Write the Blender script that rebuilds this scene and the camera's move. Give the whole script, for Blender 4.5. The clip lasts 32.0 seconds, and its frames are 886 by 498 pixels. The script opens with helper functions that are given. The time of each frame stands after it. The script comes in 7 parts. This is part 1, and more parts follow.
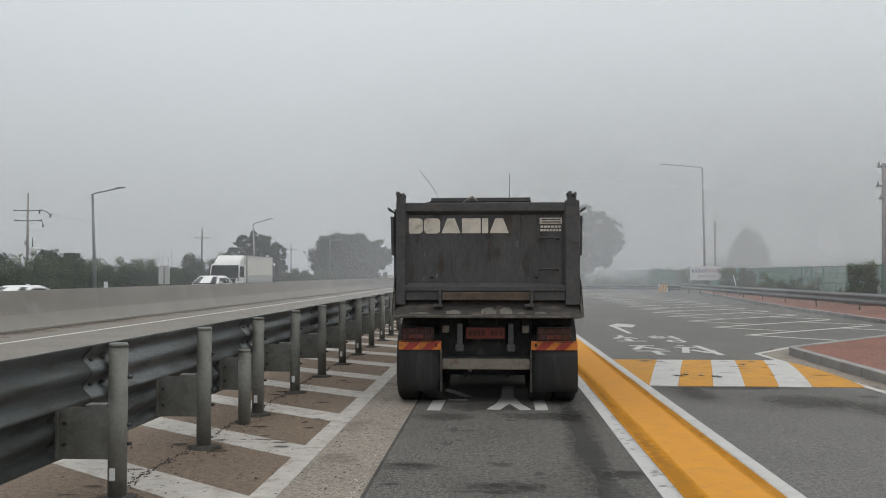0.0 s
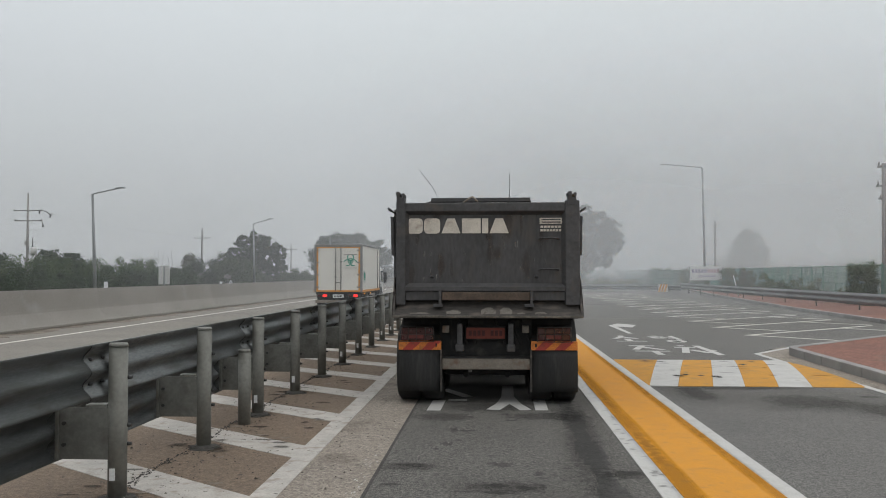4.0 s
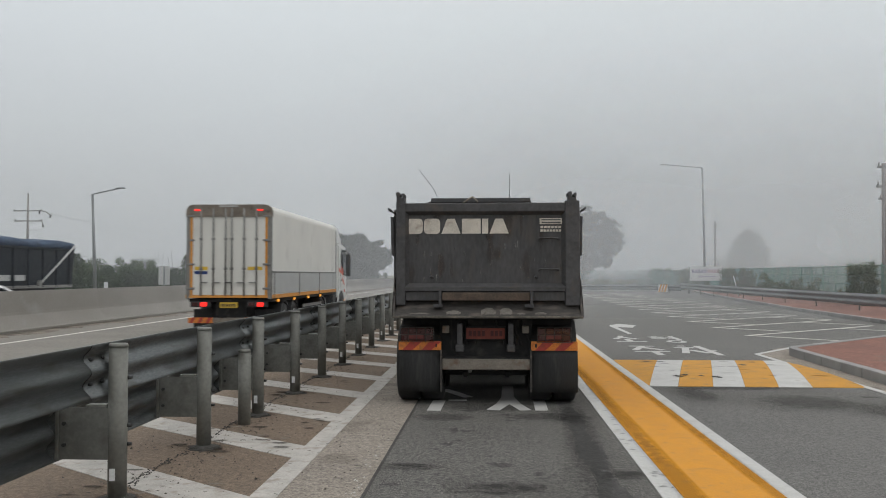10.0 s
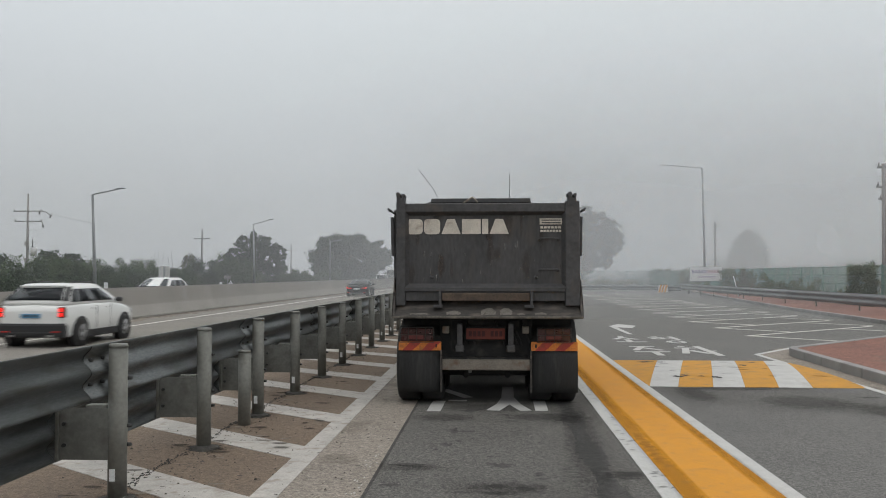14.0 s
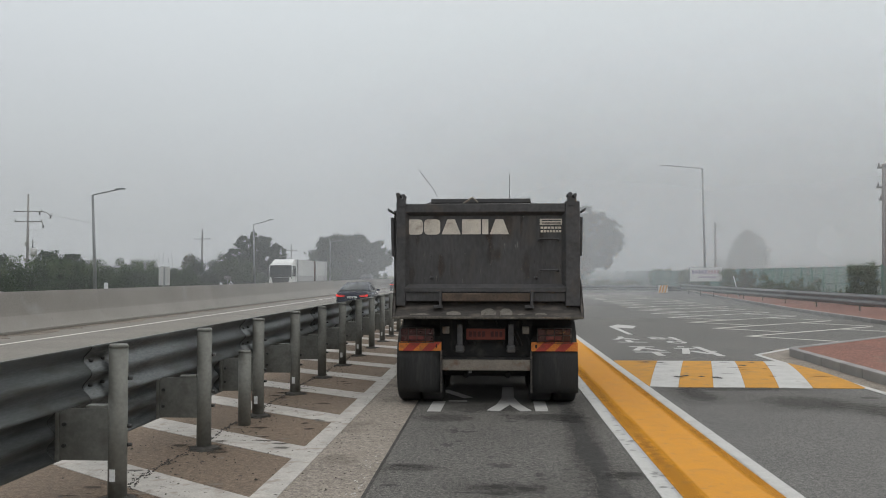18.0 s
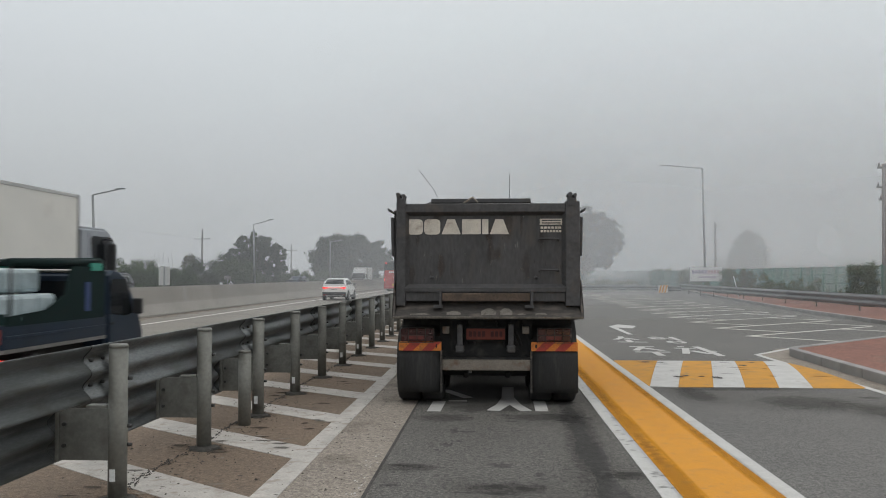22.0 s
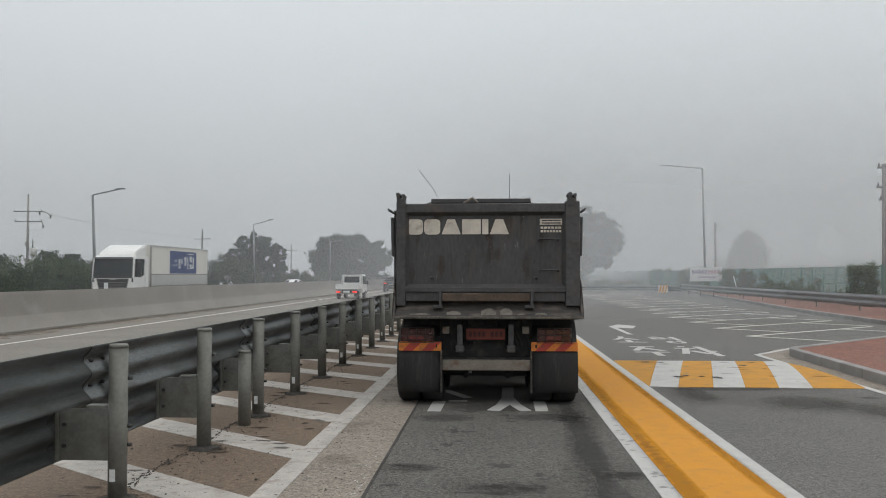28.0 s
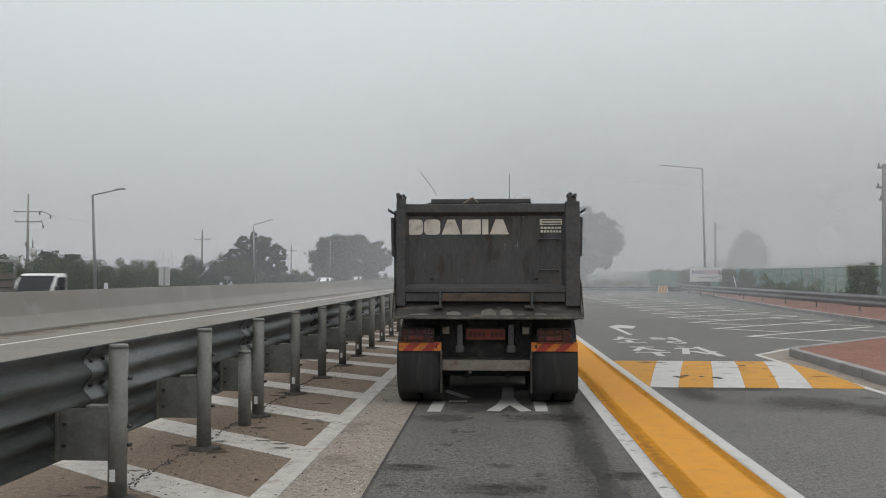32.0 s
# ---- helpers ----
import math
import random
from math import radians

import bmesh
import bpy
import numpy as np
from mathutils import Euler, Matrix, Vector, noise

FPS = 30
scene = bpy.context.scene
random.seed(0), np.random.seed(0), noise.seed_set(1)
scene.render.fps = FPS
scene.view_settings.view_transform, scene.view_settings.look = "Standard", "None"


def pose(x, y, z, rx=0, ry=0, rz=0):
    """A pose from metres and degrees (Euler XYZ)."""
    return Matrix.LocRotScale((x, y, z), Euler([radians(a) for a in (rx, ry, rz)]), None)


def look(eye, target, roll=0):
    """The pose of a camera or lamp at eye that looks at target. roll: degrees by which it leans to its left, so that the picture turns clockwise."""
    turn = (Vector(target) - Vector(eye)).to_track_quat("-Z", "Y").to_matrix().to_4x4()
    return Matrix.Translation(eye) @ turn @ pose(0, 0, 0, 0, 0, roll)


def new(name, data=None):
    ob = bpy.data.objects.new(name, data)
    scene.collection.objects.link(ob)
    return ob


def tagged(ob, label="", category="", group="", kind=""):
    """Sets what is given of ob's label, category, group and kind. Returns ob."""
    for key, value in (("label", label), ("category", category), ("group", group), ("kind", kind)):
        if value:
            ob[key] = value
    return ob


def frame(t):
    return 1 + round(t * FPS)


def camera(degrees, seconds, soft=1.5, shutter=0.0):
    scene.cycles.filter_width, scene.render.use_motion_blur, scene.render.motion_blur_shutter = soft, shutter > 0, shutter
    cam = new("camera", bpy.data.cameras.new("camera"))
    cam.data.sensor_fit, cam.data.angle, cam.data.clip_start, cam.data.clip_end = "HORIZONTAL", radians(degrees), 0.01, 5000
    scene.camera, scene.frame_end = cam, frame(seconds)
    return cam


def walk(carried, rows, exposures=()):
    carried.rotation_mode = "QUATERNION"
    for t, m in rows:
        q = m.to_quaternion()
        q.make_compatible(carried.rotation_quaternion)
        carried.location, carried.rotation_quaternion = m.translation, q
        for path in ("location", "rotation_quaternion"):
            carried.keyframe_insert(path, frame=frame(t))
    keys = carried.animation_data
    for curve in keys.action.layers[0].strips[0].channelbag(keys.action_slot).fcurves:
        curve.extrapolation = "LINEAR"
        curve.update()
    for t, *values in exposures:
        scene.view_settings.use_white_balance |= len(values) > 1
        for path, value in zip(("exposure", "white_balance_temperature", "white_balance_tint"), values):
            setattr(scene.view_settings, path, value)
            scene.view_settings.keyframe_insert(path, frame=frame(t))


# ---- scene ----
# The camera stands still behind a windscreen; only its tilt drifts by a hair.
cam = camera(53.96, 32.0, soft=1.0, shutter=0.25)
walk(cam, [(0.0, pose(0, 0, 1.7, 91.66, 0, 3.27)), (6.0, pose(0, 0, 1.7, 91.67, 0, 3.27)),
           (13.0, pose(0, 0, 1.7, 91.70, 0, 3.27)), (19.0, pose(0, 0, 1.7, 91.73, 0, 3.28)),
           (24.0, pose(0, 0, 1.7, 91.72, 0, 3.28)), (32.0, pose(0, 0, 1.7, 91.74, 0, 3.28))])

# ---- light: a foggy overcast morning ----
world = bpy.data.worlds.new("overcast")
scene.world = world
world.use_nodes = True
wn, wl = world.node_tree.nodes, world.node_tree.links
wn.clear()
w_co = wn.new("ShaderNodeTexCoord")
w_sep = wn.new("ShaderNodeSeparateXYZ")
w_ramp = wn.new("ShaderNodeValToRGB")
w_sky = wn.new("ShaderNodeTexSky")
w_mix = wn.new("ShaderNodeMix")
w_bg = wn.new("ShaderNodeBackground")
w_out = wn.new("ShaderNodeOutputWorld")
w_sky.sky_type, w_sky.sun_disc = "NISHITA", False
w_sky.sun_elevation, w_sky.sun_rotation = radians(48), radians(150)
w_sky.air_density, w_sky.dust_density = 2.0, 6.0
w_mix.data_type = "RGBA"
w_mix.inputs["Factor"].default_value = 0.004
for i, (at, c) in enumerate(((0.0, (0.475, 0.496, 0.516)), (0.06, (0.505, 0.53, 0.552)), (0.185, (0.592, 0.626, 0.656)),
                             (0.31, (0.70, 0.745, 0.775)), (0.6, (0.92, 0.95, 0.965)), (1.0, (1.12, 1.14, 1.15)))):
    e = w_ramp.color_ramp.elements[i] if i < 2 else w_ramp.color_ramp.elements.new(at)
    e.position, e.color = at, (*c, 1)
wl.new(w_co.outputs["Generated"], w_sep.inputs[0])
w_lean = wn.new("ShaderNodeMath")  # the fog is a little brighter towards the hidden sun
w_lean.operation = "MULTIPLY_ADD"
w_lean.inputs[1].default_value = 0.06
wl.new(w_sep.outputs["X"], w_lean.inputs[0])
wl.new(w_sep.outputs["Z"], w_lean.inputs[2])
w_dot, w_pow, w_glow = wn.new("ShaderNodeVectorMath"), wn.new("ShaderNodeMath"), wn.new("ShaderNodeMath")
w_dot.operation, w_pow.operation, w_glow.operation = "DOT_PRODUCT", "POWER", "MULTIPLY_ADD"  # hand-set bright spot added to the sky down the road
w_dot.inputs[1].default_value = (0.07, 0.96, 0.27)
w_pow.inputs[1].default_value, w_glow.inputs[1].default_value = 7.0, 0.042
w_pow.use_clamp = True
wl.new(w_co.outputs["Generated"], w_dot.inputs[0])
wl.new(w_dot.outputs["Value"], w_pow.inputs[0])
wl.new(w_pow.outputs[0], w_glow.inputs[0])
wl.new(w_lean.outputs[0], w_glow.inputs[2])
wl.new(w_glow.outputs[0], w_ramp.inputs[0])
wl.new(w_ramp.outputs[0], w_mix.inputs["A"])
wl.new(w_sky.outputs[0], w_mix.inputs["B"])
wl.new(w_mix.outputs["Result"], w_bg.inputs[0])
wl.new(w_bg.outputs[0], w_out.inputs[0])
w_bg.inputs[1].default_value = 1.0

sun_data = bpy.data.lights.new("sun", "SUN")
sun_data.energy, sun_data.angle, sun_data.color = 0.35, radians(40), (1.0, 0.985, 0.96)
sun = new("sun", sun_data)
sun.matrix_world = look((26, 8, 60), (0, 20, 0))


# ---- materials ----
def mat(name, c, rough=0.6, metal=0.0, var=0.15, scale=2.0, fine=60.0, bump=0.08, dirt=None, dirt_amount=0.0, streak=(1, 1, 1), coat=0.0, by_object=0.0):
    """A surface of base colour c with broad and fine variation, relief and, if given, dirt."""
    m = bpy.data.materials.new(name)
    m.use_nodes = True
    n, l = m.node_tree.nodes, m.node_tree.links
    b = n["Principled BSDF"]
    co = n.new("ShaderNodeTexCoord")
    mp = n.new("ShaderNodeMapping")
    mp.inputs["Scale"].default_value = streak
    l.new(co.outputs["Object"], mp.inputs[0])
    big, small = n.new("ShaderNodeTexNoise"), n.new("ShaderNodeTexNoise")
    big.inputs["Scale"].default_value, big.inputs["Detail"].default_value = scale, 6
    small.inputs["Scale"].default_value, small.inputs["Detail"].default_value = fine, 3
    l.new(mp.outputs[0], big.inputs["Vector"])
    l.new(mp.outputs[0], small.inputs["Vector"])
    add = n.new("ShaderNodeMath")
    add.operation = "ADD"
    l.new(big.outputs[0], add.inputs[0])
    l.new(small.outputs[0], add.inputs[1])
    r = n.new("ShaderNodeMapRange")
    r.inputs[1].default_value, r.inputs[2].default_value = 0.7, 1.3
    r.inputs[3].default_value, r.inputs[4].default_value = 1 - var, 1 + var
    l.new(add.outputs[0], r.inputs[0])
    val = r.outputs[0]
    if by_object:
        oi = n.new("ShaderNodeObjectInfo")
        ro = n.new("ShaderNodeMapRange")
        ro.inputs[3].default_value, ro.inputs[4].default_value = 1 - by_object, 1 + by_object
        l.new(oi.outputs["Random"], ro.inputs[0])
        mu = n.new("ShaderNodeMath")
        mu.operation = "MULTIPLY"
        l.new(val, mu.inputs[0])
        l.new(ro.outputs[0], mu.inputs[1])
        val = mu.outputs[0]
    hs = n.new("ShaderNodeHueSaturation")
    hs.inputs["Color"].default_value = (*c, 1)
    l.new(val, hs.inputs["Value"])
    col = hs.outputs[0]
    if dirt:
        dn = n.new("ShaderNodeTexNoise")
        dn.inputs["Scale"].default_value, dn.inputs["Detail"].default_value = scale * 1.7, 8
        l.new(mp.outputs[0], dn.inputs["Vector"])
        dr = n.new("ShaderNodeMapRange")
        dr.inputs[1].default_value, dr.inputs[2].default_value = 0.62 - dirt_amount * 0.35, 0.72
        l.new(dn.outputs[0], dr.inputs[0])
        dm = n.new("ShaderNodeMix")
        dm.data_type = "RGBA"
        dm.inputs["B"].default_value = (*dirt, 1)
        l.new(dr.outputs[0], dm.inputs["Factor"])
        l.new(col, dm.inputs["A"])
        col = dm.outputs["Result"]
    l.new(col, b.inputs["Base Color"])
    b.inputs["Metallic"].default_value = metal
    rr = n.new("ShaderNodeMapRange")
    rr.inputs[3].default_value, rr.inputs[4].default_value = max(rough - 0.1, 0.03), min(rough + 0.1, 1)
    l.new(big.outputs[0], rr.inputs[0])
    l.new(rr.outputs[0], b.inputs["Roughness"])
    b.inputs["Coat Weight"].default_value = coat
    if bump:
        bp = n.new("ShaderNodeBump")
        bp.inputs["Strength"].default_value, bp.inputs["Distance"].default_value = bump, 0.01
        l.new(small.outputs[0], bp.inputs["Height"])
        l.new(bp.outputs[0], b.inputs["Normal"])
    return m


def ground_mat(name, c, speckle, grain, stain=None):
    """Pavement: stones of mixed tone, broad patches, pits and, if given, stains."""
    m = mat(name, c, 0.9, var=0.16, scale=0.6, fine=14, bump=0, dirt=stain, dirt_amount=0.12)
    n, l = m.node_tree.nodes, m.node_tree.links
    b = n["Principled BSDF"]
    co = n.new("ShaderNodeTexCoord")
    vo = n.new("ShaderNodeTexVoronoi")
    vo.inputs["Scale"].default_value = grain
    l.new(co.outputs["Object"], vo.inputs["Vector"])
    sp = n.new("ShaderNodeSeparateColor")
    l.new(vo.outputs["Color"], sp.inputs[0])
    rg = n.new("ShaderNodeMapRange")
    rg.inputs[3].default_value, rg.inputs[4].default_value = 1 - speckle * 0.75, 1 + speckle * 0.75
    l.new(sp.outputs[0], rg.inputs[0])
    mid = n.new("ShaderNodeTexNoise")
    mid.inputs["Scale"].default_value, mid.inputs["Detail"].default_value = grain * 0.22, 4
    l.new(co.outputs["Object"], mid.inputs["Vector"])
    rm = n.new("ShaderNodeMapRange")
    rm.inputs[1].default_value, rm.inputs[2].default_value, rm.inputs[3].default_value, rm.inputs[4].default_value = 0.3, 0.7, 1 - speckle * 0.35, 1 + speckle * 0.35
    l.new(mid.outputs[0], rm.inputs[0])
    mu = n.new("ShaderNodeMath")
    mu.operation = "MULTIPLY"
    l.new(rg.outputs[0], mu.inputs[0])
    l.new(rm.outputs[0], mu.inputs[1])
    src = b.inputs["Base Color"].links[0].from_socket
    hs = n.new("ShaderNodeHueSaturation")
    l.new(src, hs.inputs["Color"])
    l.new(mu.outputs[0], hs.inputs["Value"])
    l.new(hs.outputs[0], b.inputs["Base Color"])
    bp = n.new("ShaderNodeBump")
    bp.inputs["Strength"].default_value, bp.inputs["Distance"].default_value = 0.55, 0.006
    l.new(vo.outputs["Distance"], bp.inputs["Height"])
    l.new(bp.outputs[0], b.inputs["Normal"])
    return m


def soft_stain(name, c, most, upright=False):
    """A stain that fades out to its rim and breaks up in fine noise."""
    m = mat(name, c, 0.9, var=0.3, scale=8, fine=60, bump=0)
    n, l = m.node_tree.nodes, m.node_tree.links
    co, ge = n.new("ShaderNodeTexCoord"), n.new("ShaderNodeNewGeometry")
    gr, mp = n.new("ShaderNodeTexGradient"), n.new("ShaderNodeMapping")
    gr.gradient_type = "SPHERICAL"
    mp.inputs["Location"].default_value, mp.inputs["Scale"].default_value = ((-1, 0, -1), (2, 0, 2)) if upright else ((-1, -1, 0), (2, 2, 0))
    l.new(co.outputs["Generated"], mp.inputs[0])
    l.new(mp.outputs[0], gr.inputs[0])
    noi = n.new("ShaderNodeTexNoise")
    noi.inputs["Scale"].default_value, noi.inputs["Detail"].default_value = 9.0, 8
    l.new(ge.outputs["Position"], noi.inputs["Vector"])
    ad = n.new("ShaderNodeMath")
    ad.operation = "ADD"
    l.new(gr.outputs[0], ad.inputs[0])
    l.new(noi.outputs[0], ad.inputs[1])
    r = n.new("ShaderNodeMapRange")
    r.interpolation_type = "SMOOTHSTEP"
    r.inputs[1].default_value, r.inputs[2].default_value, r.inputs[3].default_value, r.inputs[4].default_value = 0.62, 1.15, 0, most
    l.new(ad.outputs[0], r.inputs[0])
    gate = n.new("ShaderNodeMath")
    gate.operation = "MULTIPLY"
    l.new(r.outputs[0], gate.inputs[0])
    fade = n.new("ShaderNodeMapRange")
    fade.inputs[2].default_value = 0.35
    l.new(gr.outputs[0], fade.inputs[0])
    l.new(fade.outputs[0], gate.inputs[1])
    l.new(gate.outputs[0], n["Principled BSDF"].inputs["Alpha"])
    return m


def glow(name, c, strength):
    m = mat(name, c, 0.3, bump=0)
    b = m.node_tree.nodes["Principled BSDF"]
    b.inputs["Emission Color"].default_value, b.inputs["Emission Strength"].default_value = (*c, 1), strength
    return m


def glass(name, c, rough=0.06):
    m = bpy.data.materials.new(name)
    m.use_nodes = True
    b = m.node_tree.nodes["Principled BSDF"]
    b.inputs["Base Color"].default_value, b.inputs["Roughness"].default_value = (*c, 1), rough
    b.inputs["Specular IOR Level"].default_value = 0.13
    return m


M_ASPHALT = ground_mat("asphalt", (0.108, 0.1015, 0.092), 0.95, 120)
M_LOT = ground_mat("asphalt_lot", (0.138, 0.132, 0.122), 0.75, 120)
M_HIGHWAY = ground_mat("highway_concrete", (0.205, 0.187, 0.165), 0.14, 40)
M_APRON = ground_mat("brown_concrete", (0.165, 0.121, 0.086), 0.45, 80, (0.10, 0.075, 0.055))
M_APRON_B = ground_mat("grey_concrete", (0.25, 0.215, 0.18), 0.5, 75, (0.13, 0.105, 0.085))
M_WHITE = mat("road_paint_white", (0.49, 0.48, 0.46), 0.7, var=0.14, scale=3, fine=60, bump=0.3, dirt=(0.42, 0.40, 0.37), dirt_amount=0.1)
M_WHITE_OLD = mat("road_paint_worn", (0.42, 0.395, 0.36), 0.8, var=0.2, scale=4, fine=60, bump=0.3, dirt=(0.27, 0.23, 0.19), dirt_amount=0.25)
M_LINE = mat("motorway_line_paint", (0.66, 0.63, 0.57), 0.7, var=0.15, scale=1.5, fine=30, bump=0.2)
M_YELLOW = mat("road_paint_yellow", (0.60, 0.255, 0.010), 0.75, var=0.10, scale=4, fine=60, bump=0.4, dirt=(0.48, 0.215, 0.03), dirt_amount=0.12)
M_YELLOW_OLD = mat("road_paint_yellow_worn", (0.52, 0.245, 0.025), 0.8, var=0.16, scale=3, fine=40, bump=0.4, dirt=(0.33, 0.19, 0.06), dirt_amount=0.2)
M_BULKHEAD = mat("brown_red_bulkhead", (0.10, 0.035, 0.028), 0.8, var=0.3, scale=3)
M_BOX_COOL = mat("cool_white_panel", (0.58, 0.585, 0.58), 0.45, var=0.08, scale=0.8, bump=0.02, dirt=(0.50, 0.50, 0.49), dirt_amount=0.12)
M_CONCRETE = mat("barrier_concrete", (0.262, 0.243, 0.222), 0.9, var=0.13, scale=0.7, fine=30, bump=0.2, dirt=(0.30, 0.285, 0.265), dirt_amount=0.06, streak=(1, 0.55, 0.8))
M_KERB = mat("kerb_granite", (0.27, 0.26, 0.25), 0.85, var=0.2, scale=2, fine=80, bump=0.2, by_object=0.1)
M_DEBRIS = mat("roadside_dirt", (0.185, 0.155, 0.125), 1.0, var=0.5, scale=2, fine=20, bump=0.8)
M_GRIME = mat("dark_roadside_grit", (0.10, 0.085, 0.07), 1.0, var=0.5, scale=1.2, fine=12, bump=0.8)
M_EARTH = mat("verge", (0.10, 0.105, 0.06), 1.0, var=0.4, scale=0.15, fine=3, bump=0.5, dirt=(0.16, 0.13, 0.09), dirt_amount=0.3)
M_PAVER = ground_mat("red_granules", (0.212, 0.097, 0.071), 0.55, 45, (0.19, 0.12, 0.09))
M_GALV = mat("galvanised_steel", (0.112, 0.121, 0.122), 0.40, 0.42, var=0.32, scale=4, fine=45, bump=0.05, dirt=(0.06, 0.058, 0.052), dirt_amount=0.3, streak=(1, 0.35, 2.2))
M_POST = mat("grey_post_paint", (0.172, 0.172, 0.154), 0.6, 0.1, var=0.18, scale=4, fine=30, bump=0.05, dirt=(0.12, 0.115, 0.10), dirt_amount=0.2)
M_BRACKET = mat("dull_spacer_plate", (0.125, 0.125, 0.112), 0.6, 0.1, var=0.22, scale=4, fine=30, bump=0.05, dirt=(0.08, 0.075, 0.065), dirt_amount=0.25)
M_BOLT = mat("dark_bolt", (0.06, 0.06, 0.06), 0.5, 0.7)
def leaf_mat(name, c):
    """Thin leaves that let some light through."""
    m = mat(name, c, 0.8, var=0.35, scale=0.35, fine=2.2, bump=0)
    n, l = m.node_tree.nodes, m.node_tree.links
    b = n["Principled BSDF"]
    tl, mx = n.new("ShaderNodeBsdfTranslucent"), n.new("ShaderNodeMixShader")
    l.new(b.inputs["Base Color"].links[0].from_socket, tl.inputs["Color"])
    mx.inputs[0].default_value = 0.45
    l.new(b.outputs[0], mx.inputs[1])
    l.new(tl.outputs[0], mx.inputs[2])
    l.new(mx.outputs[0], n["Material Output"].inputs[0])
    b.inputs["Specular IOR Level"].default_value = 0.1
    return m


M_LEAF_A = leaf_mat("leaves_dark", (0.045, 0.068, 0.034))
M_LEAF_B = leaf_mat("leaves_mid", (0.065, 0.092, 0.042))
M_LEAF_C = leaf_mat("leaves_pale", (0.11, 0.125, 0.07))
M_BARK = mat("bark", (0.09, 0.075, 0.06), 0.95, var=0.4, scale=3, fine=20, bump=0.5)
M_POLE = mat("pole_concrete", (0.24, 0.23, 0.22), 0.85, var=0.12)
M_LAMP = mat("lamp_steel", (0.20, 0.21, 0.215), 0.5, 0.3)
M_MESH = mat("fence_green", (0.09, 0.20, 0.16), 0.6, var=0.12)
M_BANNER = mat("banner_cloth", (0.68, 0.67, 0.68), 0.8, var=0.06)
M_INK_PINK = mat("banner_pink_ink", (0.52, 0.36, 0.40), 0.8)
M_INK = mat("banner_ink", (0.36, 0.33, 0.43), 0.8)
M_BODY = mat("tipper_black_steel", (0.056, 0.054, 0.055), 0.5, 0.0, var=0.4, scale=1.3, fine=18, bump=0.06, dirt=(0.072, 0.062, 0.054), dirt_amount=0.2, streak=(1.6, 1.6, 0.5))
M_BODY2 = mat("tipper_grey_frame", (0.063, 0.061, 0.062), 0.55, 0.1, var=0.35, scale=2.2, fine=20, bump=0.08, dirt=(0.085, 0.072, 0.062), dirt_amount=0.15)
M_RUST = mat("rusty_steel", (0.11, 0.08, 0.06), 0.8, 0.2, var=0.4, scale=5, fine=40, bump=0.2, dirt=(0.07, 0.05, 0.04), dirt_amount=0.35)
M_RUST_DARK = mat("dark_rusty_lip", (0.045, 0.04, 0.036), 0.7, 0.1, var=0.4, scale=4, fine=30, bump=0.15, dirt=(0.12, 0.10, 0.085), dirt_amount=0.3, streak=(0.6, 1, 2))
M_RUST_EDGE = mat("pale_lip_edge", (0.13, 0.115, 0.095), 0.7, 0.2, var=0.45, scale=5, fine=40, bump=0.2, dirt=(0.045, 0.04, 0.035), dirt_amount=0.4)
M_CHASSIS = mat("chassis_black", (0.013, 0.013, 0.013), 0.75, var=0.4, scale=3, dirt=(0.05, 0.045, 0.04), dirt_amount=0.25)
M_RUBBER = mat("rubber", (0.025, 0.025, 0.025), 0.85, var=0.3, scale=4, fine=40, bump=0.2, dirt=(0.055, 0.05, 0.045), dirt_amount=0.25)
M_FLAP = mat("mudflap_rubber", (0.014, 0.014, 0.014), 0.7, var=0.4, scale=2.5, fine=30, bump=0.05, dirt=(0.034, 0.032, 0.03), dirt_amount=0.25, streak=(3, 3, 0.35))
M_OFFWHITE = mat("worn_white_paint", (0.60, 0.55, 0.48), 0.7, var=0.2, scale=6, dirt=(0.40, 0.33, 0.28), dirt_amount=0.12)
M_BUMPER = mat("weathered_bumper", (0.19, 0.166, 0.138), 0.75, var=0.25, scale=4, dirt=(0.14, 0.09, 0.06), dirt_amount=0.25)
M_WORNMETAL = mat("worn_bare_metal", (0.16, 0.145, 0.125), 0.75, var=0.35, scale=9, fine=60, bump=0.2, dirt=(0.07, 0.06, 0.05), dirt_amount=0.3)
M_ORANGE = mat("reflector_orange", (0.60, 0.19, 0.03), 0.6, var=0.25, scale=8, dirt=(0.28, 0.11, 0.04), dirt_amount=0.25)
M_RED = mat("reflector_red", (0.36, 0.045, 0.03), 0.6, var=0.25, scale=8, dirt=(0.2, 0.05, 0.03), dirt_amount=0.2)
M_LENS_B = mat("dusty_red_lens", (0.15, 0.018, 0.015), 0.35, var=0.3, scale=12, coat=0.3)
M_LENS = mat("dark_red_lens", (0.05, 0.011, 0.010), 0.25, var=0.3, scale=12, coat=0.4)
M_PLATE = mat("orange_plate", (0.17, 0.03, 0.016), 0.55, var=0.2, scale=8)
M_PLATE_INK = mat("plate_ink", (0.07, 0.012, 0.01), 0.6)
M_TAIL = glow("tail_light", (1.0, 0.025, 0.018), 1.0)
M_TAIL_DIM = mat("tail_lens_red", (0.45, 0.03, 0.025), 0.25, coat=0.5)
M_AMBER = glow("marker_light", (1.0, 0.42, 0.05), 0.75)
M_HEAD = glow("head_light", (0.95, 0.97, 1.0), 1.1)
M_CLEAR = mat("lamp_glass", (0.55, 0.57, 0.58), 0.15, coat=0.5)
